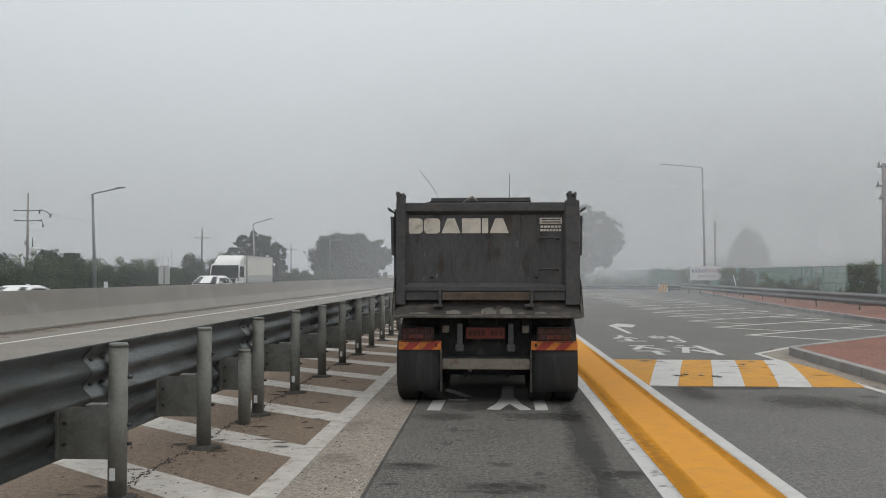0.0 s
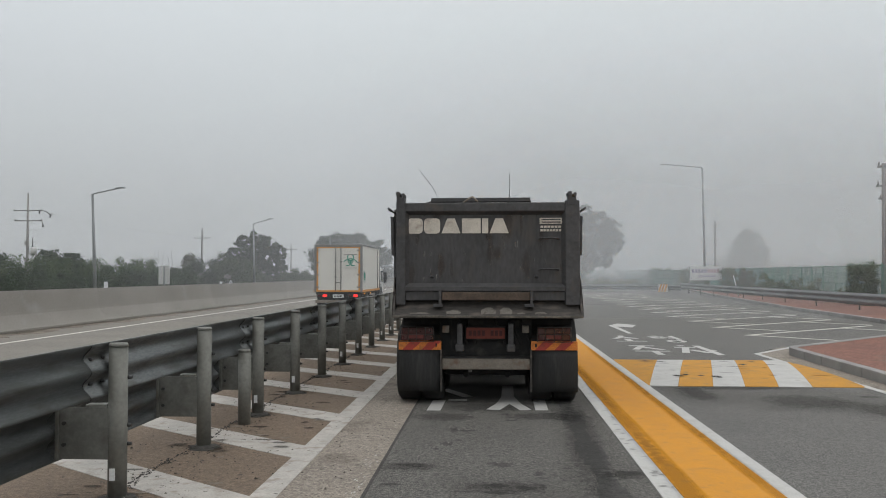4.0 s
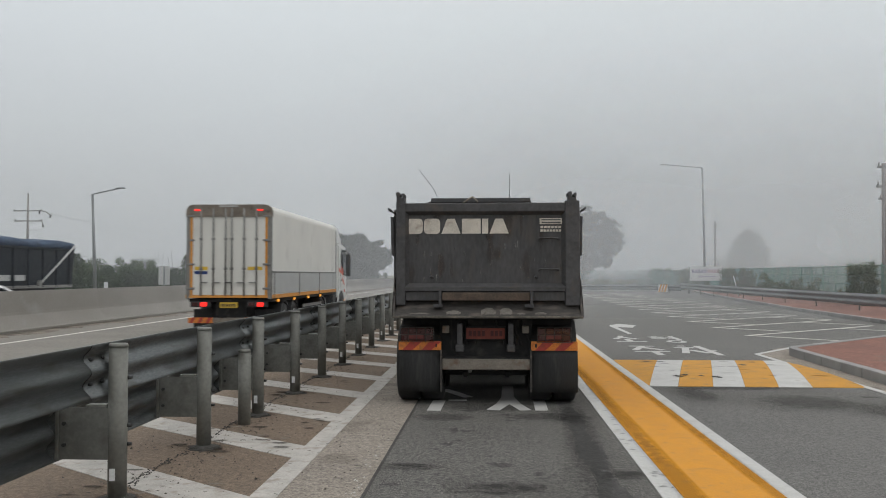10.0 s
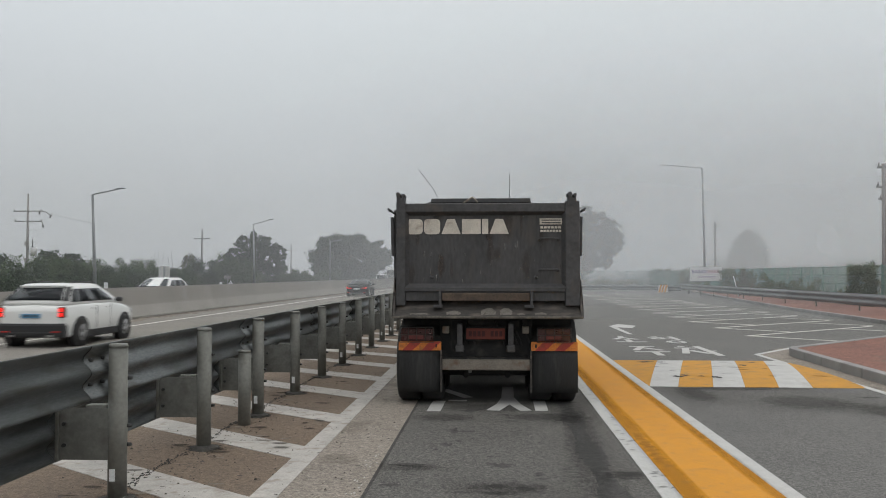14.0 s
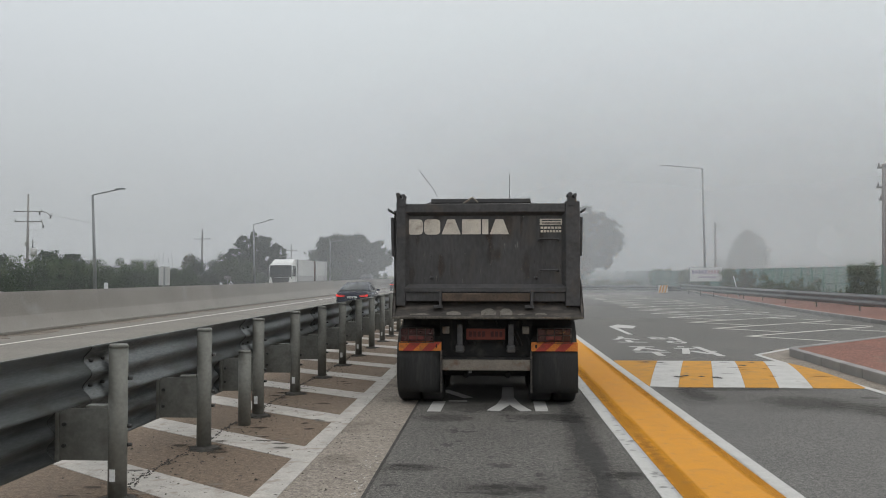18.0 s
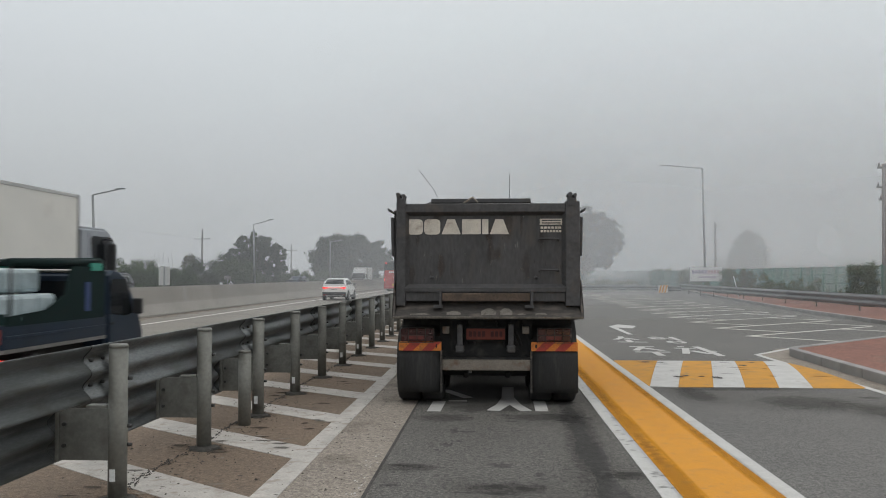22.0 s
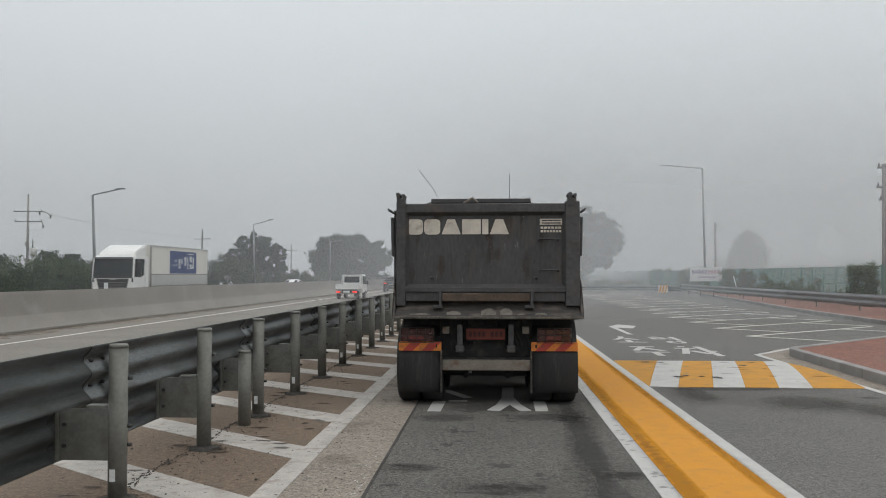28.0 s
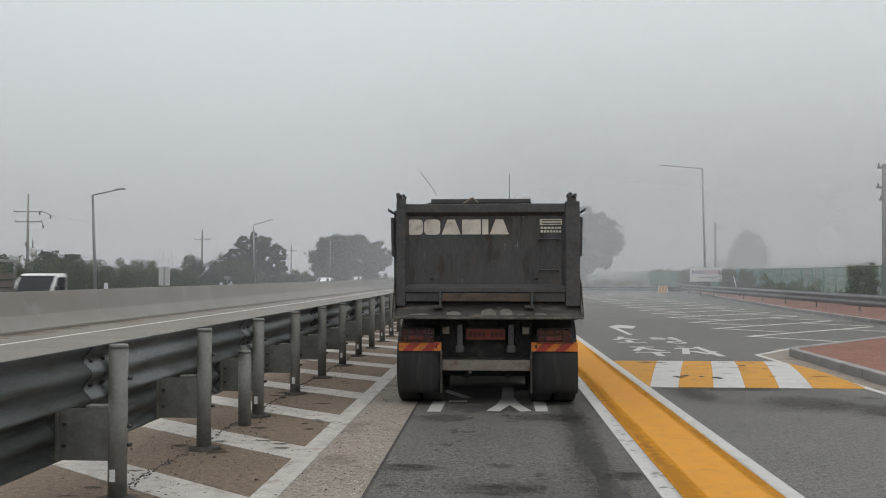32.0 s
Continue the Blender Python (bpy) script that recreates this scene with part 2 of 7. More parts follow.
M_VAN_WHITE = mat("white_vehicle_paint", (0.74, 0.74, 0.72), 0.35, var=0.05, scale=1, coat=0.5, bump=0)
M_BOX_WHITE = mat("white_box_panel", (0.66, 0.645, 0.60), 0.5, var=0.08, scale=0.8, bump=0.02, dirt=(0.58, 0.56, 0.52), dirt_amount=0.1)
M_BOX_GREY = mat("aluminium_panel", (0.47, 0.47, 0.46), 0.45, 0.3, var=0.1)
M_STEEL = mat("dull_steel", (0.22, 0.215, 0.205), 0.5, 0.5, var=0.25, scale=5)
M_HEADER = mat("brown_stained_header", (0.19, 0.16, 0.13), 0.6, 0.2, var=0.35, scale=4, dirt=(0.09, 0.07, 0.055), dirt_amount=0.3, bump=0.05)
M_TIPB = mat("blue_black_tipper_steel", (0.010, 0.014, 0.020), 0.6, var=0.35, scale=1.5, bump=0.03)
M_TRIM = mat("orange_trim", (0.62, 0.27, 0.05), 0.55, var=0.15, scale=3)
M_BLACKP = mat("black_paint", (0.010, 0.011, 0.014), 0.25, var=0.2, coat=0.12, bump=0)
M_BLUEP = mat("midnight_blue_paint", (0.008, 0.012, 0.028), 0.25, var=0.2, coat=0.12, bump=0)
M_GREYP = mat("dark_grey_paint", (0.026, 0.03, 0.034), 0.38, var=0.2, coat=0.12, bump=0)
M_SILVER = mat("silver_cab_paint", (0.30, 0.32, 0.345), 0.35, 0.3, var=0.08, coat=0.4, bump=0)
M_NAVY = mat("dark_blue_cab", (0.013, 0.024, 0.042), 0.42, var=0.25, coat=0.12, bump=0)
M_TARP = mat("blue_tarpaulin", (0.03, 0.055, 0.10), 0.8, var=0.3, scale=1.5, fine=6, bump=0.3)
M_BUSRED = mat("bus_red_paint", (0.40, 0.022, 0.018), 0.3, var=0.06, coat=0.6, bump=0)
M_PLASTIC = mat("black_plastic", (0.02, 0.02, 0.021), 0.6, var=0.2)
M_RIM = mat("wheel_rim", (0.36, 0.36, 0.36), 0.4, 0.6, var=0.2)
M_SWOOSH = mat("orange_red_decal", (0.55, 0.07, 0.03), 0.45, var=0.08)
M_GREENP = mat("green_decal", (0.03, 0.28, 0.20), 0.5)
M_BLUED = mat("blue_decal", (0.02, 0.045, 0.16), 0.5)
M_YPLATE = mat("yellow_plate", (0.62, 0.40, 0.04), 0.5)
M_EVPLATE = mat("pale_blue_plate", (0.10, 0.26, 0.42), 0.5)
M_WPLATE = mat("white_plate", (0.6, 0.62, 0.62), 0.5)
M_WRAP = mat("plastic_film_wrap", (0.36, 0.43, 0.45), 0.3, var=0.25, scale=4, coat=0.3)
M_TOOLBOX = mat("tool_box_paint", (0.085, 0.105, 0.095), 0.6, var=0.2, scale=3)
M_CRATE = mat("grey_brown_crate", (0.13, 0.115, 0.10), 0.8, var=0.25, scale=4)
M_NET = mat("green_cargo_net", (0.004, 0.016, 0.015), 0.8, var=0.3, scale=6)
for paint in (M_BLACKP, M_BLUEP, M_NAVY, M_GREYP, M_TIPB, M_NET):
    paint.node_tree.nodes["Principled BSDF"].inputs["Specular IOR Level"].default_value = 0.22
M_GLASS = glass("tinted_glass", (0.012, 0.014, 0.016))
M_GLASS2 = glass("windscreen_glass", (0.03, 0.035, 0.038))


# ---- mesh helpers ----
def part(name, bm, material, parent=None, label=""):
    me = bpy.data.meshes.new(name)
    bmesh.ops.recalc_face_normals(bm, faces=bm.faces)
    bm.to_mesh(me)
    bm.free()
    me.materials.append(material)
    ob = new(name, me)
    ob.parent = parent
    return tagged(ob, label)


def thing(name, label, category, group="", kind="", at=(0, 0, 0), turn=0):
    ob = new(name)
    ob.empty_display_size = 0.2
    ob.matrix_basis = pose(*at, 0, 0, turn)
    return tagged(ob, label, category, group, kind)


def bx(x0, x1, y0, y1, z0, z1, bevel=0.0, bm=None):
    """A box, bevelled if asked, added to bm or to a mesh of its own."""
    own = bmesh.new()
    bmesh.ops.create_cube(own, size=1, matrix=Matrix.Translation(((x0 + x1) / 2, (y0 + y1) / 2, (z0 + z1) / 2)) @ Matrix.Diagonal((x1 - x0, y1 - y0, z1 - z0, 1)))
    if bevel:
        bmesh.ops.bevel(own, geom=own.edges[:], offset=bevel, segments=2, affect="EDGES", profile=0.5)
    return merge(bm, own)


def merge(bm, own):
    if bm is None:
        return own
    me = bpy.data.meshes.new("tmp")
    own.to_mesh(me)
    own.free()
    bm.from_mesh(me)
    bpy.data.meshes.remove(me)
    return bm


def rod(a, b, r0, r1=None, seg=10, bm=None):
    """A round bar from a to b."""
    a, b = Vector(a), Vector(b)
    own = bmesh.new()
    d = b - a
    bmesh.ops.create_cone(own, cap_ends=True, segments=seg, radius1=r0, radius2=r0 if r1 is None else r1, depth=d.length,
                          matrix=Matrix.Translation((a + b) / 2) @ d.to_track_quat("Z", "Y").to_matrix().to_4x4())
    for f in own.faces:
        f.smooth = len(f.verts) == 4
    return merge(bm, own)


def prism(pts, axis, a, b, bm=None):
    """A polygon of 2D points, drawn out along an axis from a to b. x: points are (y, z); y: (x, z); z: (x, y)."""
    own = bmesh.new()

    def put(p, s):
        return {"x": (s, p[0], p[1]), "y": (p[0], s, p[1]), "z": (p[0], p[1], s)}[axis]
    lo, hi = [own.verts.new(put(p, a)) for p in pts], [own.verts.new(put(p, b)) for p in pts]
    own.faces.new(lo), own.faces.new(hi[::-1])
    for i in range(len(pts)):
        j = (i + 1) % len(pts)
        own.faces.new((lo[i], lo[j], hi[j], hi[i]))
    return merge(bm, own)


def loft(rings, cap=True, bm=None, smooth=False, closed=True):
    """A skin over rings of equally many points."""
    own = bmesh.new()
    vs = [[own.verts.new(p) for p in r] for r in rings]
    n = len(rings[0])
    for a, b in zip(vs, vs[1:]):
        for i in range(n if closed else n - 1):
            j = (i + 1) % n
            own.faces.new((a[i], a[j], b[j], b[i])).smooth = smooth
    if cap:
        own.faces.new(vs[0]), own.faces.new(vs[-1][::-1])
    return merge(bm, own)


def tube(points, r, seg=6, bm=None):
    for a, b in zip(points, points[1:]):
        bm = rod(a, b, r, seg=seg, bm=bm)
    return bm


def stroke(pts, width, z, bm=None):
    """Flat painted strokes, a few millimetres thick, along a line of (x, y)."""
    for (x0, y0), (x1, y1) in zip(pts, pts[1:]):
        d = Vector((x1 - x0, y1 - y0))
        s = Vector((-d.y, d.x)).normalized() * width / 2
        bm = prism([(x0 + s.x, y0 + s.y), (x1 + s.x, y1 + s.y), (x1 - s.x, y1 - s.y), (x0 - s.x, y0 - s.y)], "z", z, z + 0.004, bm)
    return bm


# ---- setting: ground, roads, paint ----
def slab(name, pts, z0, z1, material, label, category="ground"):
    ob = part(name, prism(pts, "z", z0, z1), material, None, label)
    return tagged(ob, "", category, "", "structure")


slab("ground", [(-1500, -1500), (1500, -1500), (1500, 1500), (-1500, 1500)], -0.5, -0.26, M_EARTH, "grassy verge and bare earth reaching into the fog")
ROAD_Z = -0.17  # the motorway lies a little lower than the lane
slab("road_highway", [(-15.6, -1000), (-4.25, -1000), (-4.25, 1400), (-15.6, 1400)], -0.24, ROAD_Z, M_HIGHWAY, "pale concrete motorway carriageway", "road")
slab("road_opposite", [(-27.0, -1000), (-16.1, -1000), (-16.1, 1400), (-27.0, 1400)], -0.24, ROAD_Z, M_HIGHWAY, "pale concrete motorway carriageway of oncoming traffic", "road")
slab("pavement_apron", [(-4.2, -12), (-1.86, -12), (-1.86, 140), (-4.2, 140)], -0.3, 0.0, M_APRON, "brown stained concrete apron under the guardrail", "pavement")
slab("pavement_strip", [(-1.86, -12), (-1.0, -12), (-1.0, 140), (-1.86, 140)], -0.05, 0.001, M_APRON_B, "grey pitted concrete strip beside the asphalt", "pavement")
slab("road_lane", [(-1.0, -12), (2.3, -12), (2.3, 140), (-1.0, 140)], -0.05, 0.0, M_ASPHALT, "grey asphalt truck lane with oil spots", "road")
slab("road_lot", [(2.3, -12), (5.62, -12), (5.62, 18.98), (6.3, 20.2), (15.5, 26.0), (17.0, 60), (22, 91), (24, 118), (2.3, 118)], -0.05, -0.002, M_LOT, "grey asphalt parking area", "road")
slab("pavement_gutter", [(5.62, -12), (5.95, -12), (6.1, 13.8), (6.3, 18.7), (6.45, 19.1), (7.55, 20.25), (6.95, 20.85), (6.6, 20.6), (5.62, 19.0)], -0.05, 0.0, M_APRON_B, "pale concrete gutter along the kerb", "pavement")
slab("pavement_far", [(13.6, 24.0), (23.5, 24.0), (27, 70), (33, 118), (24, 118), (22.6, 100), (20.3, 91), (15.9, 56), (14.4, 42.5), (13.6, 31)], -0.05, 0.14, M_PAVER, "red-brown paved footway", "pavement")

lines = new("road_line")
tagged(lines, "painted white and yellow road lines", "road marking", "", "structure")
part("edge_line", bx(-13.30, -13.16, -60, 400, ROAD_Z, ROAD_Z + 0.005), M_LINE, lines, "long pale line beside the median barrier")
part("edge_line", bx(-17.6, -17.45, -60, 400, ROAD_Z, ROAD_Z + 0.005), M_WHITE, lines)
part("lane_border", bx(-1.86, -1.65, -10, 120, 0.001, 0.007), M_WHITE_OLD, lines, "worn white border line")
for k in range(-4, 34):
    y = 8.02 + 1.97 * k
    part("hatch_stripe", prism([(-1.862, y), (-1.862, y + 0.56), (-4.1, y + 2.28), (-4.1, y + 1.72)], "z", 0.0, 0.005), M_WHITE_OLD, lines)
part("yellow_band", bx(1.445, 2.222, -10, 110, 0.0, 0.012), M_YELLOW, lines, "broad bright yellow band")
part("white_edge", bx(1.285, 1.442, -10, 110, 0.0, 0.010), M_WHITE, lines, "white edge of the yellow band")
part("white_edge", bx(2.225, 2.372, -10, 110, 0.0, 0.010), M_WHITE, lines)
part("corner_line", stroke([(5.62, 5), (5.62, 18.98), (6.95, 20.75)], 0.12, 0.002), M_WHITE, lines)

# herringbone parking bays
for k in range(15):
    x, y = 7.05, 24.74 + 3.62 * k
    reach = 5.45 if k < 9 else 4.2
    part("bay_line", stroke([(x, y), (x + reach, y + reach * 0.895)], 0.13, 0.0), M_LINE, lines)
    part("bay_line", stroke([(x + 0.05, y - 0.02), (x + 1.78, y - 1.85)], 0.13, 0.005), M_LINE, lines)
    part("bay_line", stroke([(x + 3.85, y + 3.35), (x + 5.6, y + 1.5)], 0.13, 0.005), M_LINE, lines)

# ---- words painted on the asphalt, stroke by stroke ----


def letters(strokes, x, y, sx, sy, width, z, name, group_parent):
    """Strokes in a unit square, stretched along the lane."""
    for s in strokes:
        part(name, stroke([(x + px * sx, y + py * sy) for px, py in s], width, z), M_WHITE, group_parent)


ring = [(0.62 + 0.24 * math.cos(a * math.pi / 5), 0.17 + 0.15 * math.sin(a * math.pi / 5)) for a in range(11)]
SO = [[(0.48, 0.98), (0.42, 0.75), (0.1, 0.5)], [(0.44, 0.76), (0.85, 0.5)], [(0.48, 0.48), (0.48, 0.15)], [(0.0, 0.13), (1.0, 0.13)]]
HYEONG = [[(0.22, 0.98), (0.42, 0.98)], [(0.05, 0.86), (0.6, 0.86)], [(0.15, 0.62), (0.48, 0.62), (0.48, 0.76), (0.15, 0.76), (0.15, 0.62)], [(0.62, 0.78), (0.85, 0.78)], [(0.62, 0.62), (0.85, 0.62)], [(0.88, 1.0), (0.88, 0.42)], ring]
JU = [[(0.12, 0.95), (0.88, 0.95)], [(0.5, 0.93), (0.1, 0.52)], [(0.46, 0.80), (0.9, 0.52)], [(0.0, 0.36), (1.0, 0.36)], [(0.55, 0.34), (0.55, 0.0)]]
CHA = [[(0.25, 0.98), (0.45, 0.98)], [(0.05, 0.80), (0.65, 0.80)], [(0.36, 0.78), (0.0, 0.2)], [(0.34, 0.52), (0.66, 0.2)], [(0.80, 1.0), (0.80, 0.0)], [(0.82, 0.48), (1.02, 0.48)]]
words = new("road_words")
tagged(words, "white painted words on the asphalt before the speed hump", "road marking", "", "structure")
letters(SO, 3.15, 22.1, 0.76, 2.35, 0.15, 0.0, "stroke", words)
letters(HYEONG, 4.17, 22.05, 0.78, 2.3, 0.13, 0.0, "stroke", words)
letters(JU, 3.14, 18.66, 0.77, 2.42, 0.16, 0.0, "stroke", words)
letters(CHA, 4.17, 18.66, 0.80, 2.4, 0.16, 0.0, "stroke", words)
part("arrow", prism([(3.87, 25.3), (4.0, 25.3), (4.02, 28.6), (4.45, 28.2), (4.78, 29.5), (4.3, 30.4), (3.84, 29.2)], "z", -0.002, 0.004), M_WHITE, words)
lane_words = new("lane_words")
tagged(lane_words, "white painted words half hidden under the tipper truck", "road marking", "", "structure")
for i, (pts, w) in enumerate((([(0.0, 10.98), (0.13, 11.5), (0.2, 12.1), (0.225, 13.3)], 0.17), ([(0.225, 12.1), (0.29, 11.5), (0.41, 10.98)], 0.15), ([(0.61, 10.98), (0.625, 12.6)], 0.16),
                               ([(-0.74, 10.88), (-0.72, 11.75)], 0.17), ([(-0.72, 12.9), (-0.34, 12.1)], 0.14), ([(-0.6, 11.8), (-0.35, 11.8)], 0.1))):
    for j, (a, b) in enumerate(zip(pts, pts[1:])):
        part("stroke", stroke([a, b], w, 0.0003 + 0.0006 * i + 0.0002 * j), M_WHITE, lane_words)

# ---- speed hump: slanting yellow and white bands over a low crown ----
hump = new("speed_hump")
tagged(hump, "speed hump painted in yellow and white slanting bands", "speed hump", "", "structure")


def hump_band(x0, x1, f0, f1, material):
    """A band from near edge x0..x1 to far edge f0..f1, cut off at the lane's sides."""
    rings = []
    for i in range(13):
        s = i / 12
        y, z = 13.45 + 4.12 * s, 0.055 * math.sin(math.pi * s) ** 0.8 + 0.004
        a, b = x0 + (f0 - x0) * s, x1 + (f1 - x1) * s
        a, b = min(max(a, 2.376), 5.60), min(max(b, 2.376), 5.60)
        if b - a > 0.004:
            rings.append([(a, y, -0.03), (a, y, z if a > 2.38 else 0.011), (b - 0.003, y, z if b > 2.62 else 0.011 + (z - 0.011) * (b - 2.376) / 0.244), (b - 0.003, y, -0.03)])
    if len(rings) > 1:
        part("band", loft(rings), material, hump)


edges = [1.4, 2.38, 2.81, 3.335, 3.81, 4.31, 4.81, 5.62]
far_edges = [2.4, 3.27, 3.77, 4.31, 4.765, 5.32, 5.72, 6.8]
for i in range(7):
    hump_band(edges[i], edges[i + 1], far_edges[i], far_edges[i + 1], M_YELLOW_OLD if i % 2 == 0 else M_WHITE)

# dark scuffs and oil spots
scuffs = new("oil_stain")
tagged(scuffs, "dark oil spots, tyre scuffs and soft dark patches on the asphalt", "stain", "", "stuff")
rng = random.Random(4)


def blot(x, y, rx, ry, z):
    own = bmesh.new()
    vs = [own.verts.new((x + rx * math.cos(a) * rng.uniform(0.45, 1.25), y + ry * math.sin(a) * rng.uniform(0.45, 1.25), z)) for a in [i * math.tau / 17 for i in range(17)]]
    own.faces.new(vs)
    return own


POST_GRIT = -2.7
M_GRIT = mat("grit", (0.07, 0.06, 0.05), 0.95, var=0.5, scale=8)
M_TRACK = ground_mat("tyre_dark", (0.07, 0.067, 0.063), 0.6, 95)
M_OIL = ground_mat("oil_spot", (0.058, 0.054, 0.049), 0.6, 95)
for x, y, rx, ry in ((-0.42, 9.55, 0.05, 0.16), (-0.29, 9.5, 0.09, 0.06), (-0.46, 8.75, 0.07, 0.10), (-0.36, 8.95, 0.05, 0.06), (-0.75, 7.81, 0.16, 0.06), (-0.66, 7.72, 0.06, 0.03), (-0.82, 7.06, 0.10, 0.05),
                     (0.09, 7.8, 0.10, 0.10), (0.0, 7.88, 0.06, 0.05), (0.03, 7.05, 0.10, 0.07), (0.27, 6.99, 0.09, 0.08), (0.06, 6.82, 0.12, 0.05), (0.39, 7.5, 0.05, 0.08), (0.42, 7.33, 0.06, 0.03), (-0.25, 6.85, 0.08, 0.03), (1.18, 7.55, 0.10, 0.10),
                     (0.2, 10.2, 0.09, 0.05), (0.14, 10.65, 0.06, 0.06), (-0.3, 10.9, 0.08, 0.10), (0.28, 9.6, 0.05, 0.03), (-0.02, 8.2, 0.05, 0.03), (-0.55, 8.5, 0.03, 0.05), (0.66, 7.7, 0.05, 0.03)):
    part("spot", blot(x, y, rx, ry, 0.0031 + 0.0007 * rng.random()), M_OIL, scuffs)
for i in range(14):
    x, y = rng.uniform(-3.2, -2.0), rng.uniform(6.2, 14)
    part("spot", blot(x, y, rng.uniform(0.02, 0.09), rng.uniform(0.02, 0.05), 0.0065), M_DEBRIS, scuffs)
# leaf bits and flakes lying on the paint and the concrete
flakes = bmesh.new()
for i in range(420):
    x, y = rng.uniform(-3.4, -1.02), 6.0 + 10 * rng.random() ** 1.5
    a, r = rng.gauss(0.0, 0.5), rng.uniform(0.006, 0.022) * (1.5 if i % 11 == 0 else 1)
    vs = []
    for j in range(6):
        q = j * math.tau / 6
        u, v = r * math.cos(q) * rng.uniform(0.8, 1.3), 0.45 * r * math.sin(q) * rng.uniform(0.6, 1.3)
        vs.append(flakes.verts.new((x + u * math.cos(a) - v * math.sin(a), y + u * math.sin(a) + v * math.cos(a), 0.0085 + rng.uniform(0, 0.003))))
    flakes.faces.new(vs)
tagged(part("leaf_litter", flakes, M_GRIT, None, "dark leaf bits and flakes scattered on the concrete"), "", "leaf litter", "", "stuff")
chips = bmesh.new()
for i in range(60):
    y = 6.2 + 5 * rng.random() ** 2
    x = -1.10 + rng.gauss(0, 0.035)
    r = rng.uniform(0.006, 0.022)
    chips.faces.new([chips.verts.new((x + 0.5 * r * math.cos(q) * rng.uniform(0.5, 1.2), y + 1.8 * r * math.sin(q) * rng.uniform(0.5, 1.2), 0.005)) for q in [j * math.tau / 7 for j in range(7)]])
tagged(part("paint_chips", chips, M_WHITE_OLD, None, "pale chipped patches along the concrete edge"), "", "paint chips", "", "stuff")
# grit and pebbles on the apron and the strip beside the lane
grit = bmesh.new()
for i in range(900):
    x, y = (rng.uniform(-3.6, -1.0), rng.uniform(5.6, 17)) if i % 3 else (POST_GRIT + rng.gauss(0, 0.12), rng.uniform(5.8, 20))
    r = rng.uniform(0.003, 0.011) * (1.6 if i % 17 == 0 else 1)
    vs = [grit.verts.new((x + r * math.cos(a) * rng.uniform(0.6, 1.3), y + r * math.sin(a) * rng.uniform(0.6, 1.3), 0.004)) for a in (0.3, 1.8, 3.4, 4.9)]
    top = grit.verts.new((x, y, 0.006 + r * 0.8))
    for j in range(4):
        grit.faces.new((vs[j], vs[(j + 1) % 4], top))
tagged(part("gravel", grit, M_GRIT, None, "scattered grit and pebbles on the concrete apron"), "", "gravel", "", "stuff")
for x, y, rx, ry in ((3.02, 14.45, 0.10, 0.12), (3.16, 14.6, 0.07, 0.10), (3.62, 14.4, 0.08, 0.16), (3.4, 14.5, 0.06, 0.09), (2.95, 17.0, 0.16, 0.10), (3.2, 16.9, 0.09, 0.07), (4.55, 16.2, 0.08, 0.12), (4.9, 16.9, 0.1, 0.07)):
    s = (y - 13.45) / 4.12
    part("spot", blot(x, y, rx, ry, 0.055 * math.sin(math.pi * s) ** 0.8 + 0.0065), M_OIL, scuffs)

# dark tyre track in the lane and ragged joint beside the concrete
trk = random.Random(12)
for i in range(22):
    y = 6.0 + i * 0.27
    w = 0.10 + 0.03 * math.sin(i * 0.9)
    part("tyre_track", prism([(0.93 - w + trk.uniform(-0.02, 0.02), y), (0.93 + w + trk.uniform(-0.02, 0.02), y), (0.94 + w, y + 0.27), (0.94 - w, y + 0.27)], "z", 0.0, 0.0028), M_TRACK, scuffs, "dark tyre track")
# soft-edged dark patches and tyre stains, worn margins of the paint
M_SOFT = soft_stain("soft_dark_stain", (0.045, 0.042, 0.039), 0.34)
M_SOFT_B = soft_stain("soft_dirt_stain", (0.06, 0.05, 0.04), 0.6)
M_WORN = soft_stain("worn_paint_edge", (0.42, 0.20, 0.03), 0.24)


def stain(x, y, rx, ry, z, material, turn=0.0):
    own = bmesh.new()
    own.faces.new([own.verts.new(p) for p in ((-rx, -ry, 0), (rx, -ry, 0), (rx, ry, 0), (-rx, ry, 0))])
    ob = part("spot", own, material, scuffs)
    ob.matrix_basis = Matrix.Translation((x, y, z)) @ Matrix.Rotation(turn, 4, "Z")


# broad soft dark patches in the lane, the last under the tipper's tail
for x, y, rx, ry in ((-0.58, 10.4, 0.52, 0.42), (0.6, 10.5, 0.7, 0.4), (0.1, 7.0, 0.5, 0.3), (-0.7, 7.7, 0.35, 0.2), (1.15, 7.5, 0.3, 0.25), (0.0, 11.2, 0.9, 0.5)):
    stain(x, y, rx, ry, 0.0042, M_SOFT)
# tyre track, and dark patches in the lot and along the hump's near foot
for x, y, rx, ry in ((0.93, 9.2, 0.26, 4.0), (0.9, 10.6, 0.3, 1.0), (3.6, 13.3, 1.4, 0.35), (4.2, 11.9, 0.9, 0.9), (4.9, 11.2, 0.5, 0.8), (2.9, 12.6, 0.35, 1.0), (5.0, 9.8, 0.35, 0.14), (5.2, 12.4, 0.25, 0.12)):
    stain(x, y, rx, ry, 0.0048, M_SOFT, rng.uniform(-0.05, 0.05))
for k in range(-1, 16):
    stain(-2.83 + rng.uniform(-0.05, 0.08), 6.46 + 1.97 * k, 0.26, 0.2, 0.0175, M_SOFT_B)
